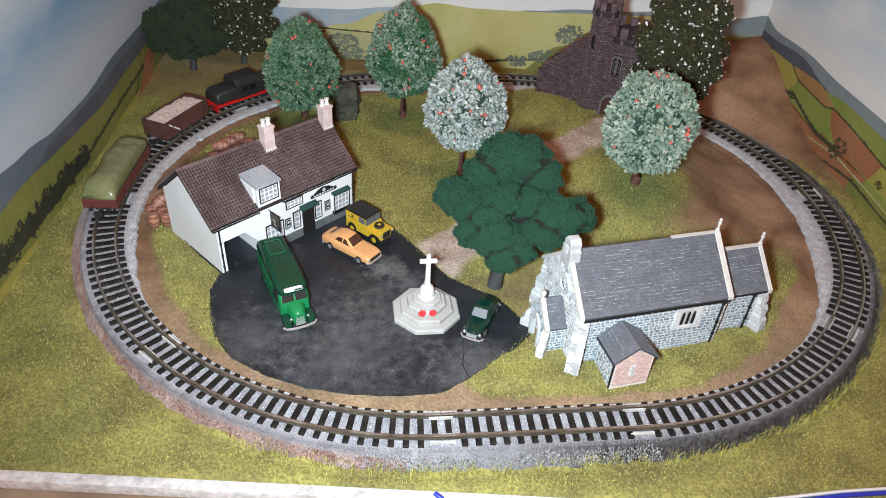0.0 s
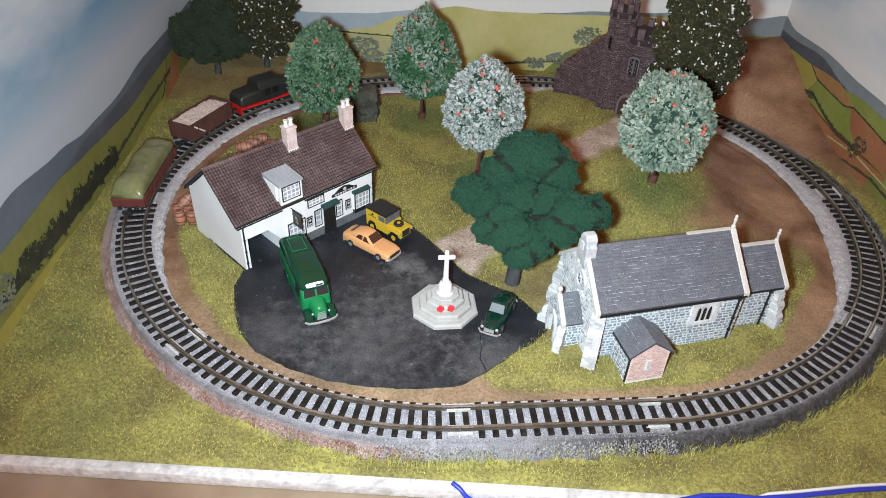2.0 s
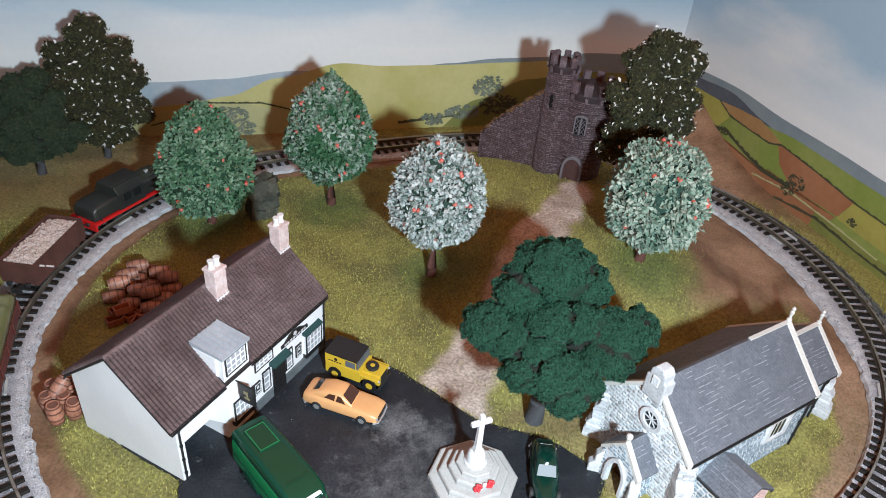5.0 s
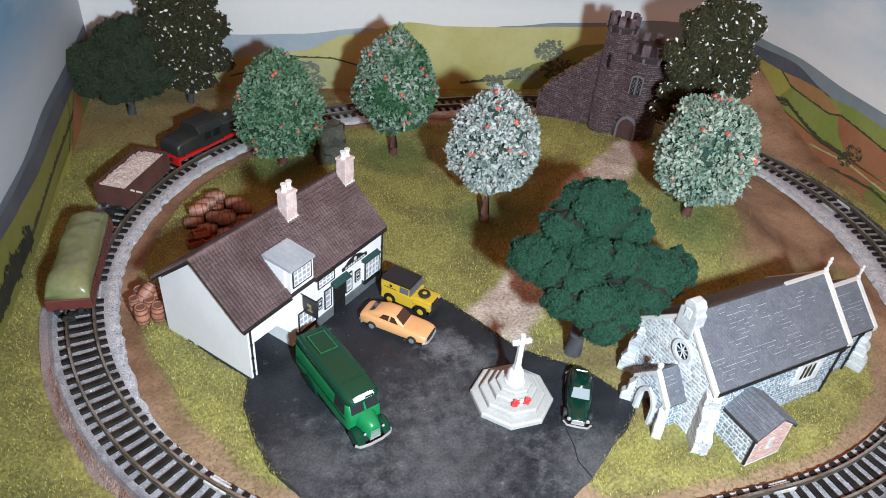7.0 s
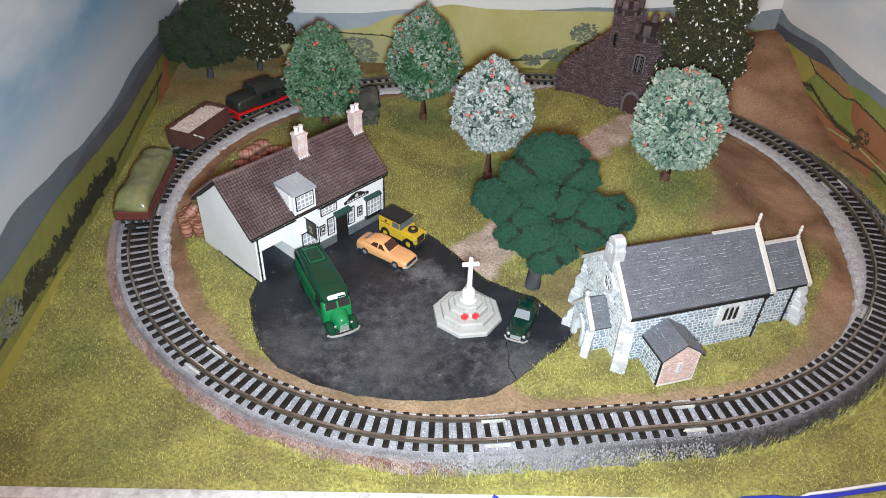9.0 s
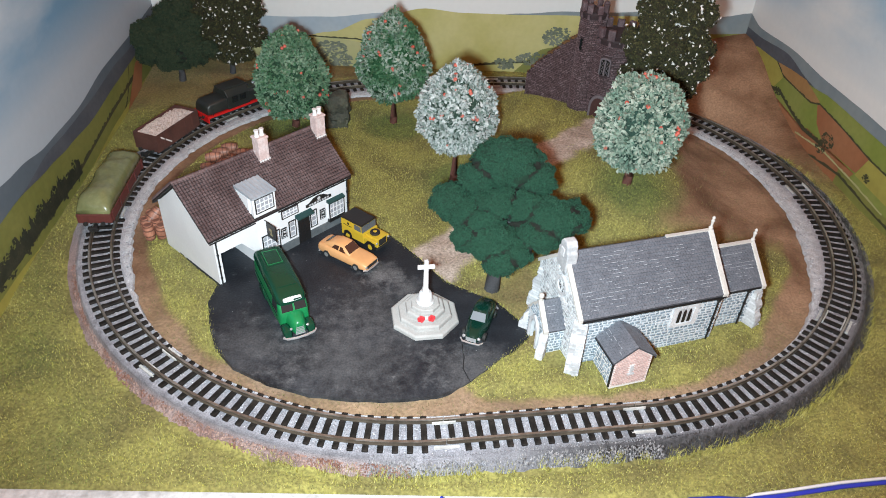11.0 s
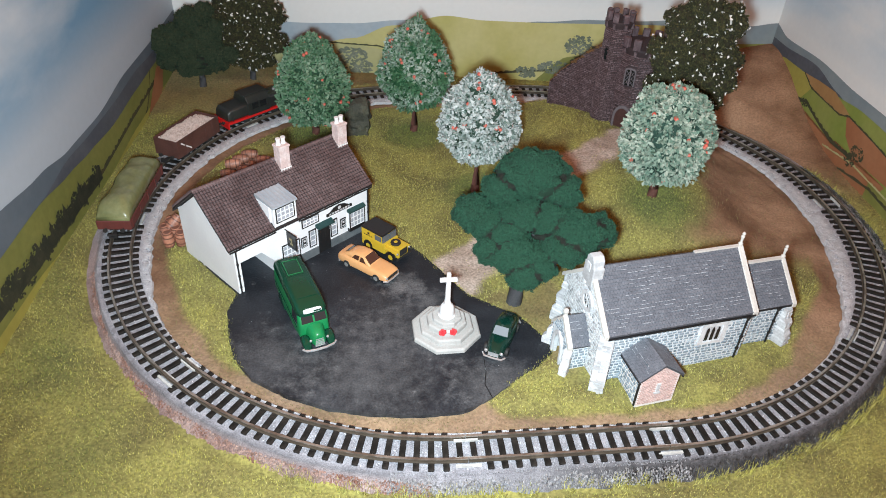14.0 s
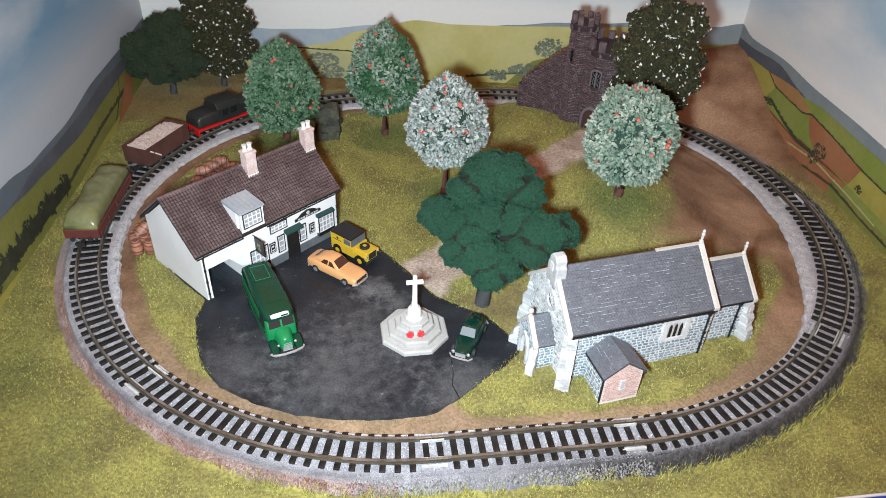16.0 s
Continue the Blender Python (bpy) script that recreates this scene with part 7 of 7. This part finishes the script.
def apple_tree(x, y, zc, rx, rz, label, greens, frost, amount, edge, berries, depth, tp):
    g = gz(x, y)
    rx /= 1 + 0.25 * tp
    tree = thing("apple_tree", x, y, 0, 0, label, "tree", "fruit trees")
    bm = bmesh.new()
    tube(bm, [(0, 0, g - 1.5), (0.3, 0.2, g + 4), (0, 0.5, zc - rz * 0.6), (0, 0, zc)], [2.5, 2.1, 1.9, 1.0], 9)
    tr = part("trunk", bm, BARK, tree, "short red-brown trunk", smooth=50)
    for i in range(5):
        a = i * 1.257
        bm = bmesh.new()
        tube(bm, [(0, 0, zc - rz * 0.4), (rx * 0.3 * math.cos(a), rx * 0.3 * math.sin(a), zc - rz * 0.1), (rx * 0.6 * math.cos(a), rx * 0.6 * math.sin(a), zc + rz * 0.2)], [1.2, 0.9, 0.4], 6)
        part("limb", bm, BARK, tr)
    # darker green core: shade between the leaves is put into its colour
    core = mat("apple_foliage_shade", depth, 0.9, 0.45, 1200, bump=0.6)
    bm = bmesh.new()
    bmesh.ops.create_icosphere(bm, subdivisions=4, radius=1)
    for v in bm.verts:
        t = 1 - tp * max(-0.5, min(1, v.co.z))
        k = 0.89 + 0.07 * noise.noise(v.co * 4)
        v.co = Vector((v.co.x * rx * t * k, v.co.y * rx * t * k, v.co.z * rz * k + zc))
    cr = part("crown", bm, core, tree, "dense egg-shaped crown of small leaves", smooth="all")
    p, n = egg_points(1900, (0, 0, zc), rx * 0.93, rx * 0.93, rz * 0.94, tp)
    p = p + n * rng.uniform(-1.3, 0.7, (len(p), 1))
    v, f = sprigs(p, n, 2.1, 7)
    lf = new("foliage", soup("foliage", v, f, frosted_leaf("apple_foliage", greens, frost, amount, edge)))
    lf.parent = cr
    tagged(lf, kind="stuff")
    ap = bmesh.new()
    bmesh.ops.create_icosphere(ap, subdivisions=2, radius=0.95)
    apple = finish("apple", ap, BERRY, "all")
    q, nq = egg_points(berries * 2, (0, 0, zc), rx * 0.96, rx * 0.96, rz * 0.965, tp)
    for k, c in enumerate(q[:berries]):
        # some hang in pairs
        c = c if k % 3 else q[k - 1] + rng.normal(0, 1.2, 3) * (1 - np.abs(nq[k - 1]) * 0.6)
        ob = new("apple", apple)
        ob.parent = cr
        ob.location = tuple(c * MM)


GREENS = [(0.025, 0.09, 0.035), (0.06, 0.16, 0.075), (0.035, 0.12, 0.05), (0.1, 0.2, 0.11)]
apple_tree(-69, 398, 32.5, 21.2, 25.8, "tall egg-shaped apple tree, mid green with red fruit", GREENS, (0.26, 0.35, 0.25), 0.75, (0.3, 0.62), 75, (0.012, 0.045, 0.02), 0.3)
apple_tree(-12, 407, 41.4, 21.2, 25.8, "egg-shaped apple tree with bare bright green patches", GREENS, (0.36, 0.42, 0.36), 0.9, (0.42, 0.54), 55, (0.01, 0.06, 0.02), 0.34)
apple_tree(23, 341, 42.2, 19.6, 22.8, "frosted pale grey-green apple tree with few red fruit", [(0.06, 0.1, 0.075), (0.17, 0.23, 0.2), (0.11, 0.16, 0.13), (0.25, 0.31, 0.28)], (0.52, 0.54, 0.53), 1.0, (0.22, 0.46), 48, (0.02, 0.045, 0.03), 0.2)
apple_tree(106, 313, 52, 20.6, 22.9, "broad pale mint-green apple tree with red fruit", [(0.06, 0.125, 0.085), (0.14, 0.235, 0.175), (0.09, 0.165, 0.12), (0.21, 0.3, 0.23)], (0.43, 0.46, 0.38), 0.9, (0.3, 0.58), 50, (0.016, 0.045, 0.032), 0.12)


# near-black colour that paints shade into the gaps of the oak crown
gap_shade = mat("clump_gap_shade", (0.008, 0.01, 0.006), 0.95, 0.5, 1400, bump=0.6)


def clump_tree(name, x, y, label, lobes, cols, core_col, size, density, bark, trunk, white=0, rough=0.16, slim=0.6, outer=0, crack=0.0, lie=0.8):
    """A tree of several flocked clumps on limbs; lobes: x, y, z and three radii, about the tree's foot."""
    g = gz(x, y)
    tree = thing(name, x, y, 0, 0, label, "tree")
    bm = bmesh.new()
    h = min(l[2] for l in lobes)
    main = len(lobes)
    if outer:
        # smaller clumps stand out from the main ones and break the outline
        r_ = random.Random(int(x * 3 + y))
        for l in list(lobes):
            for i in range(outer):
                a, e = r_.uniform(0, 6.283), r_.uniform(-0.5, 0.9)
                k = r_.uniform(0.4, 0.68)
                lobes = lobes + [(l[0] + 0.95 * l[3] * math.cos(a) * math.cos(e), l[1] + 0.95 * l[4] * math.sin(a) * math.cos(e), l[2] + 0.95 * l[5] * math.sin(e), l[3] * k, l[4] * k, l[5] * k)]
    tube(bm, [(0, 0, g - 1.5), (0.4, 0.3, g + h * 0.3), (0, 0.4, h)], [trunk, trunk * 0.8, trunk * 0.6], 9)
    tr = part("trunk", bm, bark, tree, smooth=50)
    for l in lobes[:main]:
        bm = bmesh.new()
        tube(bm, [(0, 0.3, h * 0.75), (l[0] * 0.5, l[1] * 0.5, (h + l[2]) / 2), (l[0], l[1], l[2])], [trunk * 0.55, trunk * 0.4, trunk * 0.15], 7)
        part("limb", bm, bark, tr)
    m = blend_by_island(mat(name + "_foliage", (0.1, 0.2, 0.1), 0.85, 0.2, 1500, bump=0), cols)
    # core darker than most leaves, to colour in the shade behind them
    core = mat(name + "_shade", core_col, 0.95, 0.4, 1400, bump=0.5)
    for j, l in enumerate(lobes):
        bm = bmesh.new()
        bmesh.ops.create_icosphere(bm, subdivisions=4 if j < main else 3, radius=1)
        for v in bm.verts:
            k = 0.86 + 0.3 * noise.noise(v.co * 2.2 + Vector((j, 0, 0))) + rough * noise.noise(v.co * 5.5 + Vector((0, j, 0)))
            v.co = Vector((l[0] + v.co.x * l[3] * k, l[1] + v.co.y * l[4] * k, l[2] + v.co.z * l[5] * k))
        bm.verts.index_update()
        src = np.array([tuple(v.co) for v in bm.verts])
        nor = (src - np.array(l[:3])) / np.array(l[3:6])
        nor /= np.linalg.norm(nor, axis=1)[:, None]
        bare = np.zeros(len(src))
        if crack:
            # seams between clumps: no leaves, coloured near-black as painted crevice shade
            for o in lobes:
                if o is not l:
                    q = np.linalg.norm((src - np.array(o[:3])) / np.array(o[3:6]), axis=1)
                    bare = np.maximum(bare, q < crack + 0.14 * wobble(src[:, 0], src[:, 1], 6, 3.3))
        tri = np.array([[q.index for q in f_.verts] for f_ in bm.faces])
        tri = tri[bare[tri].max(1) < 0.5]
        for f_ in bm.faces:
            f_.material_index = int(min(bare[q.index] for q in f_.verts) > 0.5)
        cr = part("foliage_clump", bm, [core, gap_shade] if crack else core, tree, smooth="all")
        pick = tri[rng.integers(0, len(tri), int(density * l[3] * l[4] / 100))]
        wt = rng.dirichlet((1, 1, 1), len(pick))[:, :, None]
        v, f = flakes((src[pick] * wt).sum(1) + rng.normal(0, 0.25, (len(pick), 3)), (nor[pick] * wt).sum(1), size, 4, lie, slim)
        lf = new("foliage", soup("foliage", v, f, m))
        lf.parent = cr
        tagged(lf, kind="stuff")
        if white:
            idx = rng.integers(0, len(src), int(white * l[3] * l[4] / 100))
            v, f = flakes(src[idx] * 1.0 + nor[idx] * 0.9, nor[idx], size * 1.2, 1, 0.9, 0.55)
            lf = new("blossom", soup("blossom", v, f, POT))
            lf.parent = cr
            tagged(lf, "white blossom flakes", kind="stuff")
    return tree


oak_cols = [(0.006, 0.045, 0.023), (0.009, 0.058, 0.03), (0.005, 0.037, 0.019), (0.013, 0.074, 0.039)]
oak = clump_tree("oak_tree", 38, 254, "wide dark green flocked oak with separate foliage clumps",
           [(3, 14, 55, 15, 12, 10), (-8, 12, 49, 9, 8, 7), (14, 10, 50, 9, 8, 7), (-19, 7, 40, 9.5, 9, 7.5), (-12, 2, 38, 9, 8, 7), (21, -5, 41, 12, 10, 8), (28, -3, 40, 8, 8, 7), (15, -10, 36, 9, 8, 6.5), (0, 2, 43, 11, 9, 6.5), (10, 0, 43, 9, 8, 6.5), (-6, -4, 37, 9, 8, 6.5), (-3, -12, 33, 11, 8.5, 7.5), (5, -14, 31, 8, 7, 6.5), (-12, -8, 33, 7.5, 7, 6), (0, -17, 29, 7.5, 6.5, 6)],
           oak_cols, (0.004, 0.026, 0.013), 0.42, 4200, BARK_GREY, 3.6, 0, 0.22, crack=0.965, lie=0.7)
# dark filling under the oak's clumps, coloured as the shade in its gaps
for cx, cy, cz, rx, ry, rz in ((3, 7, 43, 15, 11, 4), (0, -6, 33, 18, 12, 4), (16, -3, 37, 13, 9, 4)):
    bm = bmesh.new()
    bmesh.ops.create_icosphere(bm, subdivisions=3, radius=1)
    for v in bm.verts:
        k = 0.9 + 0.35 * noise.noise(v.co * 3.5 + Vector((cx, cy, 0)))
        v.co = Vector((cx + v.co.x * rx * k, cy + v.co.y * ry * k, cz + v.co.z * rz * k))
    part("shade_filling", bm, gap_shade, oak, "dark twiggy filling that colours in the shade inside the crown")
olive = [(0.02, 0.021, 0.006), (0.046, 0.045, 0.012), (0.012, 0.014, 0.004), (0.034, 0.033, 0.009), (0.1, 0.09, 0.032)]
clump_tree("blossom_tree", 128, 366, "tall olive-brown tree flecked with white blossom beside the castle",
           [(0, 0, 92, 9, 8, 8), (-8, 0, 87, 8, 7, 7), (9, 0, 88, 8, 7, 7), (-6, 0, 80, 9, 8, 9), (9, 0, 80, 9, 8, 9), (0, -4, 72, 10, 9, 8), (-13, -2, 68, 8, 8, 7), (15, 0, 68, 9, 8, 7), (4, -4, 61, 10, 9, 7), (-10, -2, 57, 9, 8, 7), (17, 2, 56, 9, 8, 7), (0, -4, 50, 11, 9, 7), (12, 0, 46, 9, 8, 6), (-11, 0, 47, 8, 8, 6), (3, 0, 40, 8, 8, 5)],
           olive, (0.02, 0.018, 0.007), 0.8, 1200, BARK_GREY, 2.6, 70, 0.34, 0.5, 3)
clump_tree("blossom_tree", -120, 462, "olive-brown tree with white blossom against the backdrop",
           [(2, 0, 68, 8, 7, 9), (-6, 0, 58, 9, 8, 8), (10, 0, 57, 9, 8, 8), (-13, 0, 47, 8, 7, 8), (2, 0, 47, 10, 8, 8), (15, 0, 46, 9, 8, 8), (-8, 0, 36, 10, 8, 8), (8, 0, 35, 10, 8, 8), (15, 0, 29, 8, 7, 7), (-13, 0, 28, 8, 7, 6), (2, 0, 25, 11, 8, 6), (1, 0, 17, 10, 8, 6), (-9, 0, 19, 8, 7, 5)],
           olive, (0.02, 0.018, 0.007), 0.8, 1200, BARK_GREY, 2.2, 70, 0.34, 0.5, 3)
clump_tree("dark_tree", -148, 446, "dark bottle-green flocked tree in the corner of the board",
           [(-2, 6, 45, 11, 9, 8), (-14, 4, 34, 12, 10, 9), (7, 2, 38, 9, 8, 7), (8, -1, 25, 12, 9, 10), (-15, 0, 23, 10, 9, 8), (-3, -2, 31, 10, 8, 8), (-4, -3, 20, 10, 8, 7)],
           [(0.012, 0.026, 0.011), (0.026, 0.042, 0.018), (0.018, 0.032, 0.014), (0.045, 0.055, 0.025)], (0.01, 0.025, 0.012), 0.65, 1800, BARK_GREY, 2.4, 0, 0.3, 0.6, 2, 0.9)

# ---- heaps behind and beside the inn ----
bb = bmesh.new()
lathe(bb, [(2.0, -4.0), (2.35, -2.4), (2.65, 0), (2.35, 2.4), (2.0, 4.0), (1.7, 4.0), (1.7, 3.6)], 14)
barrel_me = finish("barrel_staves", bb, BARREL, 40)
hoop_me = []
for z in (-3.4, -1.5, 1.5, 3.4):
    hp = bmesh.new()
    r = 2.65 - 0.042 * z * z + 0.08
    lathe(hp, [(r, z - 0.25), (r, z + 0.25)], 14)
    hoop_me.append(finish("barrel_hoop", hp, HOOP))


def cask(x, y, z, heading, tilt, label, group):
    ob = new("barrel", barrel_me)
    ob.matrix_world = spot(x, y, z, heading, tilt)
    tagged(ob, label, "barrel", group)
    for hoop in hoop_me:
        new("hoop", hoop).parent = ob


# two rows on the ground, lying side by side, and a second layer in the hollows
for x, y, z, turn_ in ((-105.5, 344, 2.6, 36), (-102, 349.5, 2.6, 32), (-98.6, 354.6, 2.6, 38), (-95, 360, 2.6, 30), (-99, 338.5, 2.6, 35), (-95.4, 344, 2.6, 30), (-91.6, 349.4, 2.6, 36), (-88, 354.4, 2.6, 33), (-91.5, 334.8, 2.6, 34), (-87.6, 340.2, 2.6, 30), (-84, 345.4, 2.6, 37),
                       (-104, 347, 7.1, 40), (-100.6, 352.2, 7.1, 34), (-97.2, 357.2, 7.1, 30), (-95.4, 341, 7.1, 28), (-91.6, 339, 7.1, 36), (-89, 351.6, 7.1, 32), (-85.4, 347.8, 7.1, 36)):
    cask(x + rnd.uniform(-0.4, 0.4), y + rnd.uniform(-0.4, 0.4), z, turn_ + 60 + rnd.uniform(-6, 6), 90 + rnd.uniform(-5, 5), "brown wooden cask lying in a heap behind the inn", "heap of barrels")
for x, y, z, tilt in ((-119.2, 294, 3.8, 6), (-114, 293.6, 3.8, -8), (-120, 288.6, 3.8, -6), (-115, 288, 3.8, 4), (-112, 284.6, 3.8, 9), (-117.4, 283.6, 3.8, 0), (-116.6, 290.8, 7.8, 52)):
    cask(x, y, z, rnd.uniform(0, 360), tilt, "red-brown open cask standing in a cluster by the gable", "cluster of casks")
cr = bmesh.new()
for a in ((-3, -2, 0, 3, -1.6, 2.8), (-3, 1.6, 0, 3, 2, 2.8), (-3, -1.6, 0, -2.6, 1.6, 2.8), (2.6, -1.6, 0, 3, 1.6, 2.8), (-3, -2, 0, 3, 2, 0.3)):
    box(cr, *a)
crate_me = finish("crate", cr, CRATE)
for x, y, z, r in ((-104, 336, 0.2, 30), (-104.6, 330.4, 0.2, 25), (-98.6, 332.2, 0.2, 40), (-94, 332.6, 0.2, 32), (-101.6, 333, 3.0, 20), (-96, 328, 0.2, 70)):
    ob = new("crate", crate_me)
    ob.matrix_world = spot(x, y, z, r, rnd.uniform(-6, 6))
    tagged(ob, "small open orange-brown wooden crate behind the inn", "crate", "heap of crates")
bm = bmesh.new()
bmesh.ops.create_cube(bm, size=1)
bmesh.ops.subdivide_edges(bm, edges=bm.edges, cuts=7, use_grid_fill=True)
for v in bm.verts:
    p = Vector((v.co.x * 14, v.co.y * 10, (v.co.z + 0.45) * 20))
    v.co = p + Vector((noise.noise(p * 0.25), noise.noise(p * 0.25 + Vector((5, 0, 0))), noise.noise(p * 0.22 + Vector((0, 9, 0))))) * 2.4
one("rock", bm, ROCK, "dark mossy block of rock behind the inn", "rock", 30, at=spot(-45, 402, 0, 8))

# ---- table: flecks of paint and wires ----
bm = bmesh.new()
for x, y, r in ((-61, 139.5, 0.9), (-66, 144, 0.6), (-40, 141, 0.5), (30, 141, 0.5), (-88, 140, 0.6), (-52, 136, 0.5), (4, 143, 0.4)):
    vs = lathe(bm, [(r, 0), (r * 0.8, 0.25)], 7, Matrix.Translation((x, y, -9.8)))
    for v in vs:
        v.co.x += 0.35 * r * nz(v.co.x * 3, v.co.y * 3, 1.3, 4.1)
one("paint_flecks", bm, WHITEWIRE, "dried white paint flecks on the tabletop", "paint", kind="stuff")

bm = bmesh.new()
tube(bm, [(15.4, 154.0, -4.1), (17.8, 152.2, -4.2), (20.2, 150.5, -6.2), (23.6, 150.0, -8.4), (28, 150, -9.0), (36, 148.6, -9.0), (50, 146.7, -9.0), (65, 147.6, -9.0), (74, 149.4, -9.0), (79.5, 150.2, -8.0), (84, 150.9, -5.6), (89, 152.6, -4.1), (97.2, 154.8, -4.0), (106.7, 155.4, -3.9), (114, 155.0, -3.9), (125.7, 156.0, -3.4), (139.7, 158.2, -3.1), (149.8, 160, -3.0), (163.2, 161.6, -2.9), (193.2, 164.9, -2.9), (238, 166.9, -2.9)], 0.78, 10)
one("blue_wire", bm, BLUEWIRE, "blue insulated wire trailing along the board edge", "wire", 40)
bm = bmesh.new()
tube(bm, [(91.2, 152.9, -4.3), (100.8, 153.6, -4.3), (110.1, 153.5, -4.3), (119.1, 156.6, -3.4), (129.9, 158.1, -3.1), (139.8, 159.8, -3.0), (150, 161.5, -2.9), (163.6, 163.2, -2.9), (193.6, 166.4, -2.9), (238, 168.4, -2.9)], 0.55, 10)
one("white_wire", bm, WHITEWIRE, "white insulated wire beside the blue one", "wire", 40)

# ---- grass fibres, last ----
keep_out = [((-77.5, 251), 47, 0, 0, 71, 42), ((69, 211), 16, -13, 0, 58, 36), ((69, 211), 16, 58, 5, 81, 31), ((69, 211), 16, 5.5, -14, 21, 0)]


def sow(n, seed):
    g = np.random.default_rng(seed)
    x, y = g.uniform(-174, 248, n), g.uniform(156.3, 489, n)
    d = oval_dist(x, y)
    inner = -9.5 - 4.5 * step(215, 270, y)
    ok = ((d < inner) | (d > 15.5)) & ~inside(TAR, x, y)
    ok &= (x > -174 + (490 - y) * 0.045) & (x < 224 + (490 - y) * 0.07)
    for (ox, oy), deg, x0, y0, x1, y1 in keep_out:
        a = radians(deg)
        u, v = (x - ox) * math.cos(a) + (y - oy) * math.sin(a), -(x - ox) * math.sin(a) + (y - oy) * math.cos(a)
        ok &= ~((u > x0) & (u < x1) & (v > y0) & (v < y1))
    x, y = x[ok], y[ok]
    e, l, p = zones(x, y)
    ok = g.random(len(x)) > np.maximum(e * 0.93, p * 0.97)
    return x[ok], y[ok], l[ok], e[ok], g


x, y, l, e, g = sow(420000, 3)
z = ground_z(x, y) + 0.1
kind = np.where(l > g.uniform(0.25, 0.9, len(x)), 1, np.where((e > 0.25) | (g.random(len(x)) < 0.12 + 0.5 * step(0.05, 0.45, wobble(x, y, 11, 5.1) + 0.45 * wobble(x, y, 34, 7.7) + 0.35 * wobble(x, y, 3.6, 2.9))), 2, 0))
for k, (nm, mt, lb) in enumerate((("grass", BLADE, "short yellow-green static grass fibres"), ("deep_green_grass", BLADE_DEEP, "deeper green grass fibres under the trees"), ("dry_grass", BLADE_DARK, "dull brown-olive grass fibres"))):
    s = kind == k
    n = int(s.sum())
    a, lean = g.uniform(0, 6.283, n), g.uniform(0.2, 1.3, n)
    hgt_, w = g.uniform(0.35, 1.0, n), g.uniform(0.09, 0.16, n)
    b = np.stack([x[s], y[s], z[s]], 1)
    side = np.stack([-np.sin(a) * w, np.cos(a) * w, 0 * a], 1)
    tip = b + np.stack([np.cos(a) * lean * hgt_, np.sin(a) * lean * hgt_, hgt_], 1)
    v = np.stack([b - side, b + side, tip], 1).reshape(-1, 3)
    tagged(new(nm, soup(nm, v, [(3 * i, 3 * i + 1, 3 * i + 2) for i in range(n)], mt)), lb, "grass", kind="stuff")

# longer tufts along the foot of the embankment and a fringe round the tarmac
tx, ty = [], []
for i in range(5200):
    a, b, _ = oval(rng.uniform(-60, 330), rng.uniform(11.6, 15.2))
    if noise.noise(Vector((a / 6, b / 6, 0))) > -0.15:
        tx.append(a)
        ty.append(b)
for (x0, y0), (x1, y1) in zip(TAR, TAR[1:] + TAR[:1]):
    if y0 < 262 or x0 > -20:
        for i in range(int(math.hypot(x1 - x0, y1 - y0) * 7)):
            k = rng.random()
            a, b = x0 + (x1 - x0) * k + rng.normal(0, 0.7), y0 + (y1 - y0) * k + rng.normal(0, 0.7)
            if oval_dist(a, b) < -16 and not (b < 206 and a < 32):
                tx.append(a)
                ty.append(b)
tx, ty = np.array(tx), np.array(ty)
n = len(tx)
near = oval_dist(tx, ty) > 0
a, hgt_ = rng.uniform(0, 6.283, n), np.where(near, rng.uniform(1.4, 3.6, n), rng.uniform(0.6, 1.6, n))
w, lean = rng.uniform(0.09, 0.16, n), rng.uniform(0.1, 0.8, n)
b = np.stack([tx, ty, np.where(near, np.maximum(ground_z(tx, ty), -4.6) - 0.1, 0.4)], 1)
side = np.stack([-np.sin(a) * w, np.cos(a) * w, 0 * a], 1)
tip = b + np.stack([np.cos(a) * lean * hgt_, np.sin(a) * lean * hgt_, hgt_], 1)
v = np.stack([b - side, b + side, tip], 1).reshape(-1, 3)
tagged(new("long_grass", soup("long_grass", v, [(3 * i, 3 * i + 1, 3 * i + 2) for i in range(n)], BLADE)), "long grass fibres along the embankment and tarmac edge", "grass", kind="stuff")
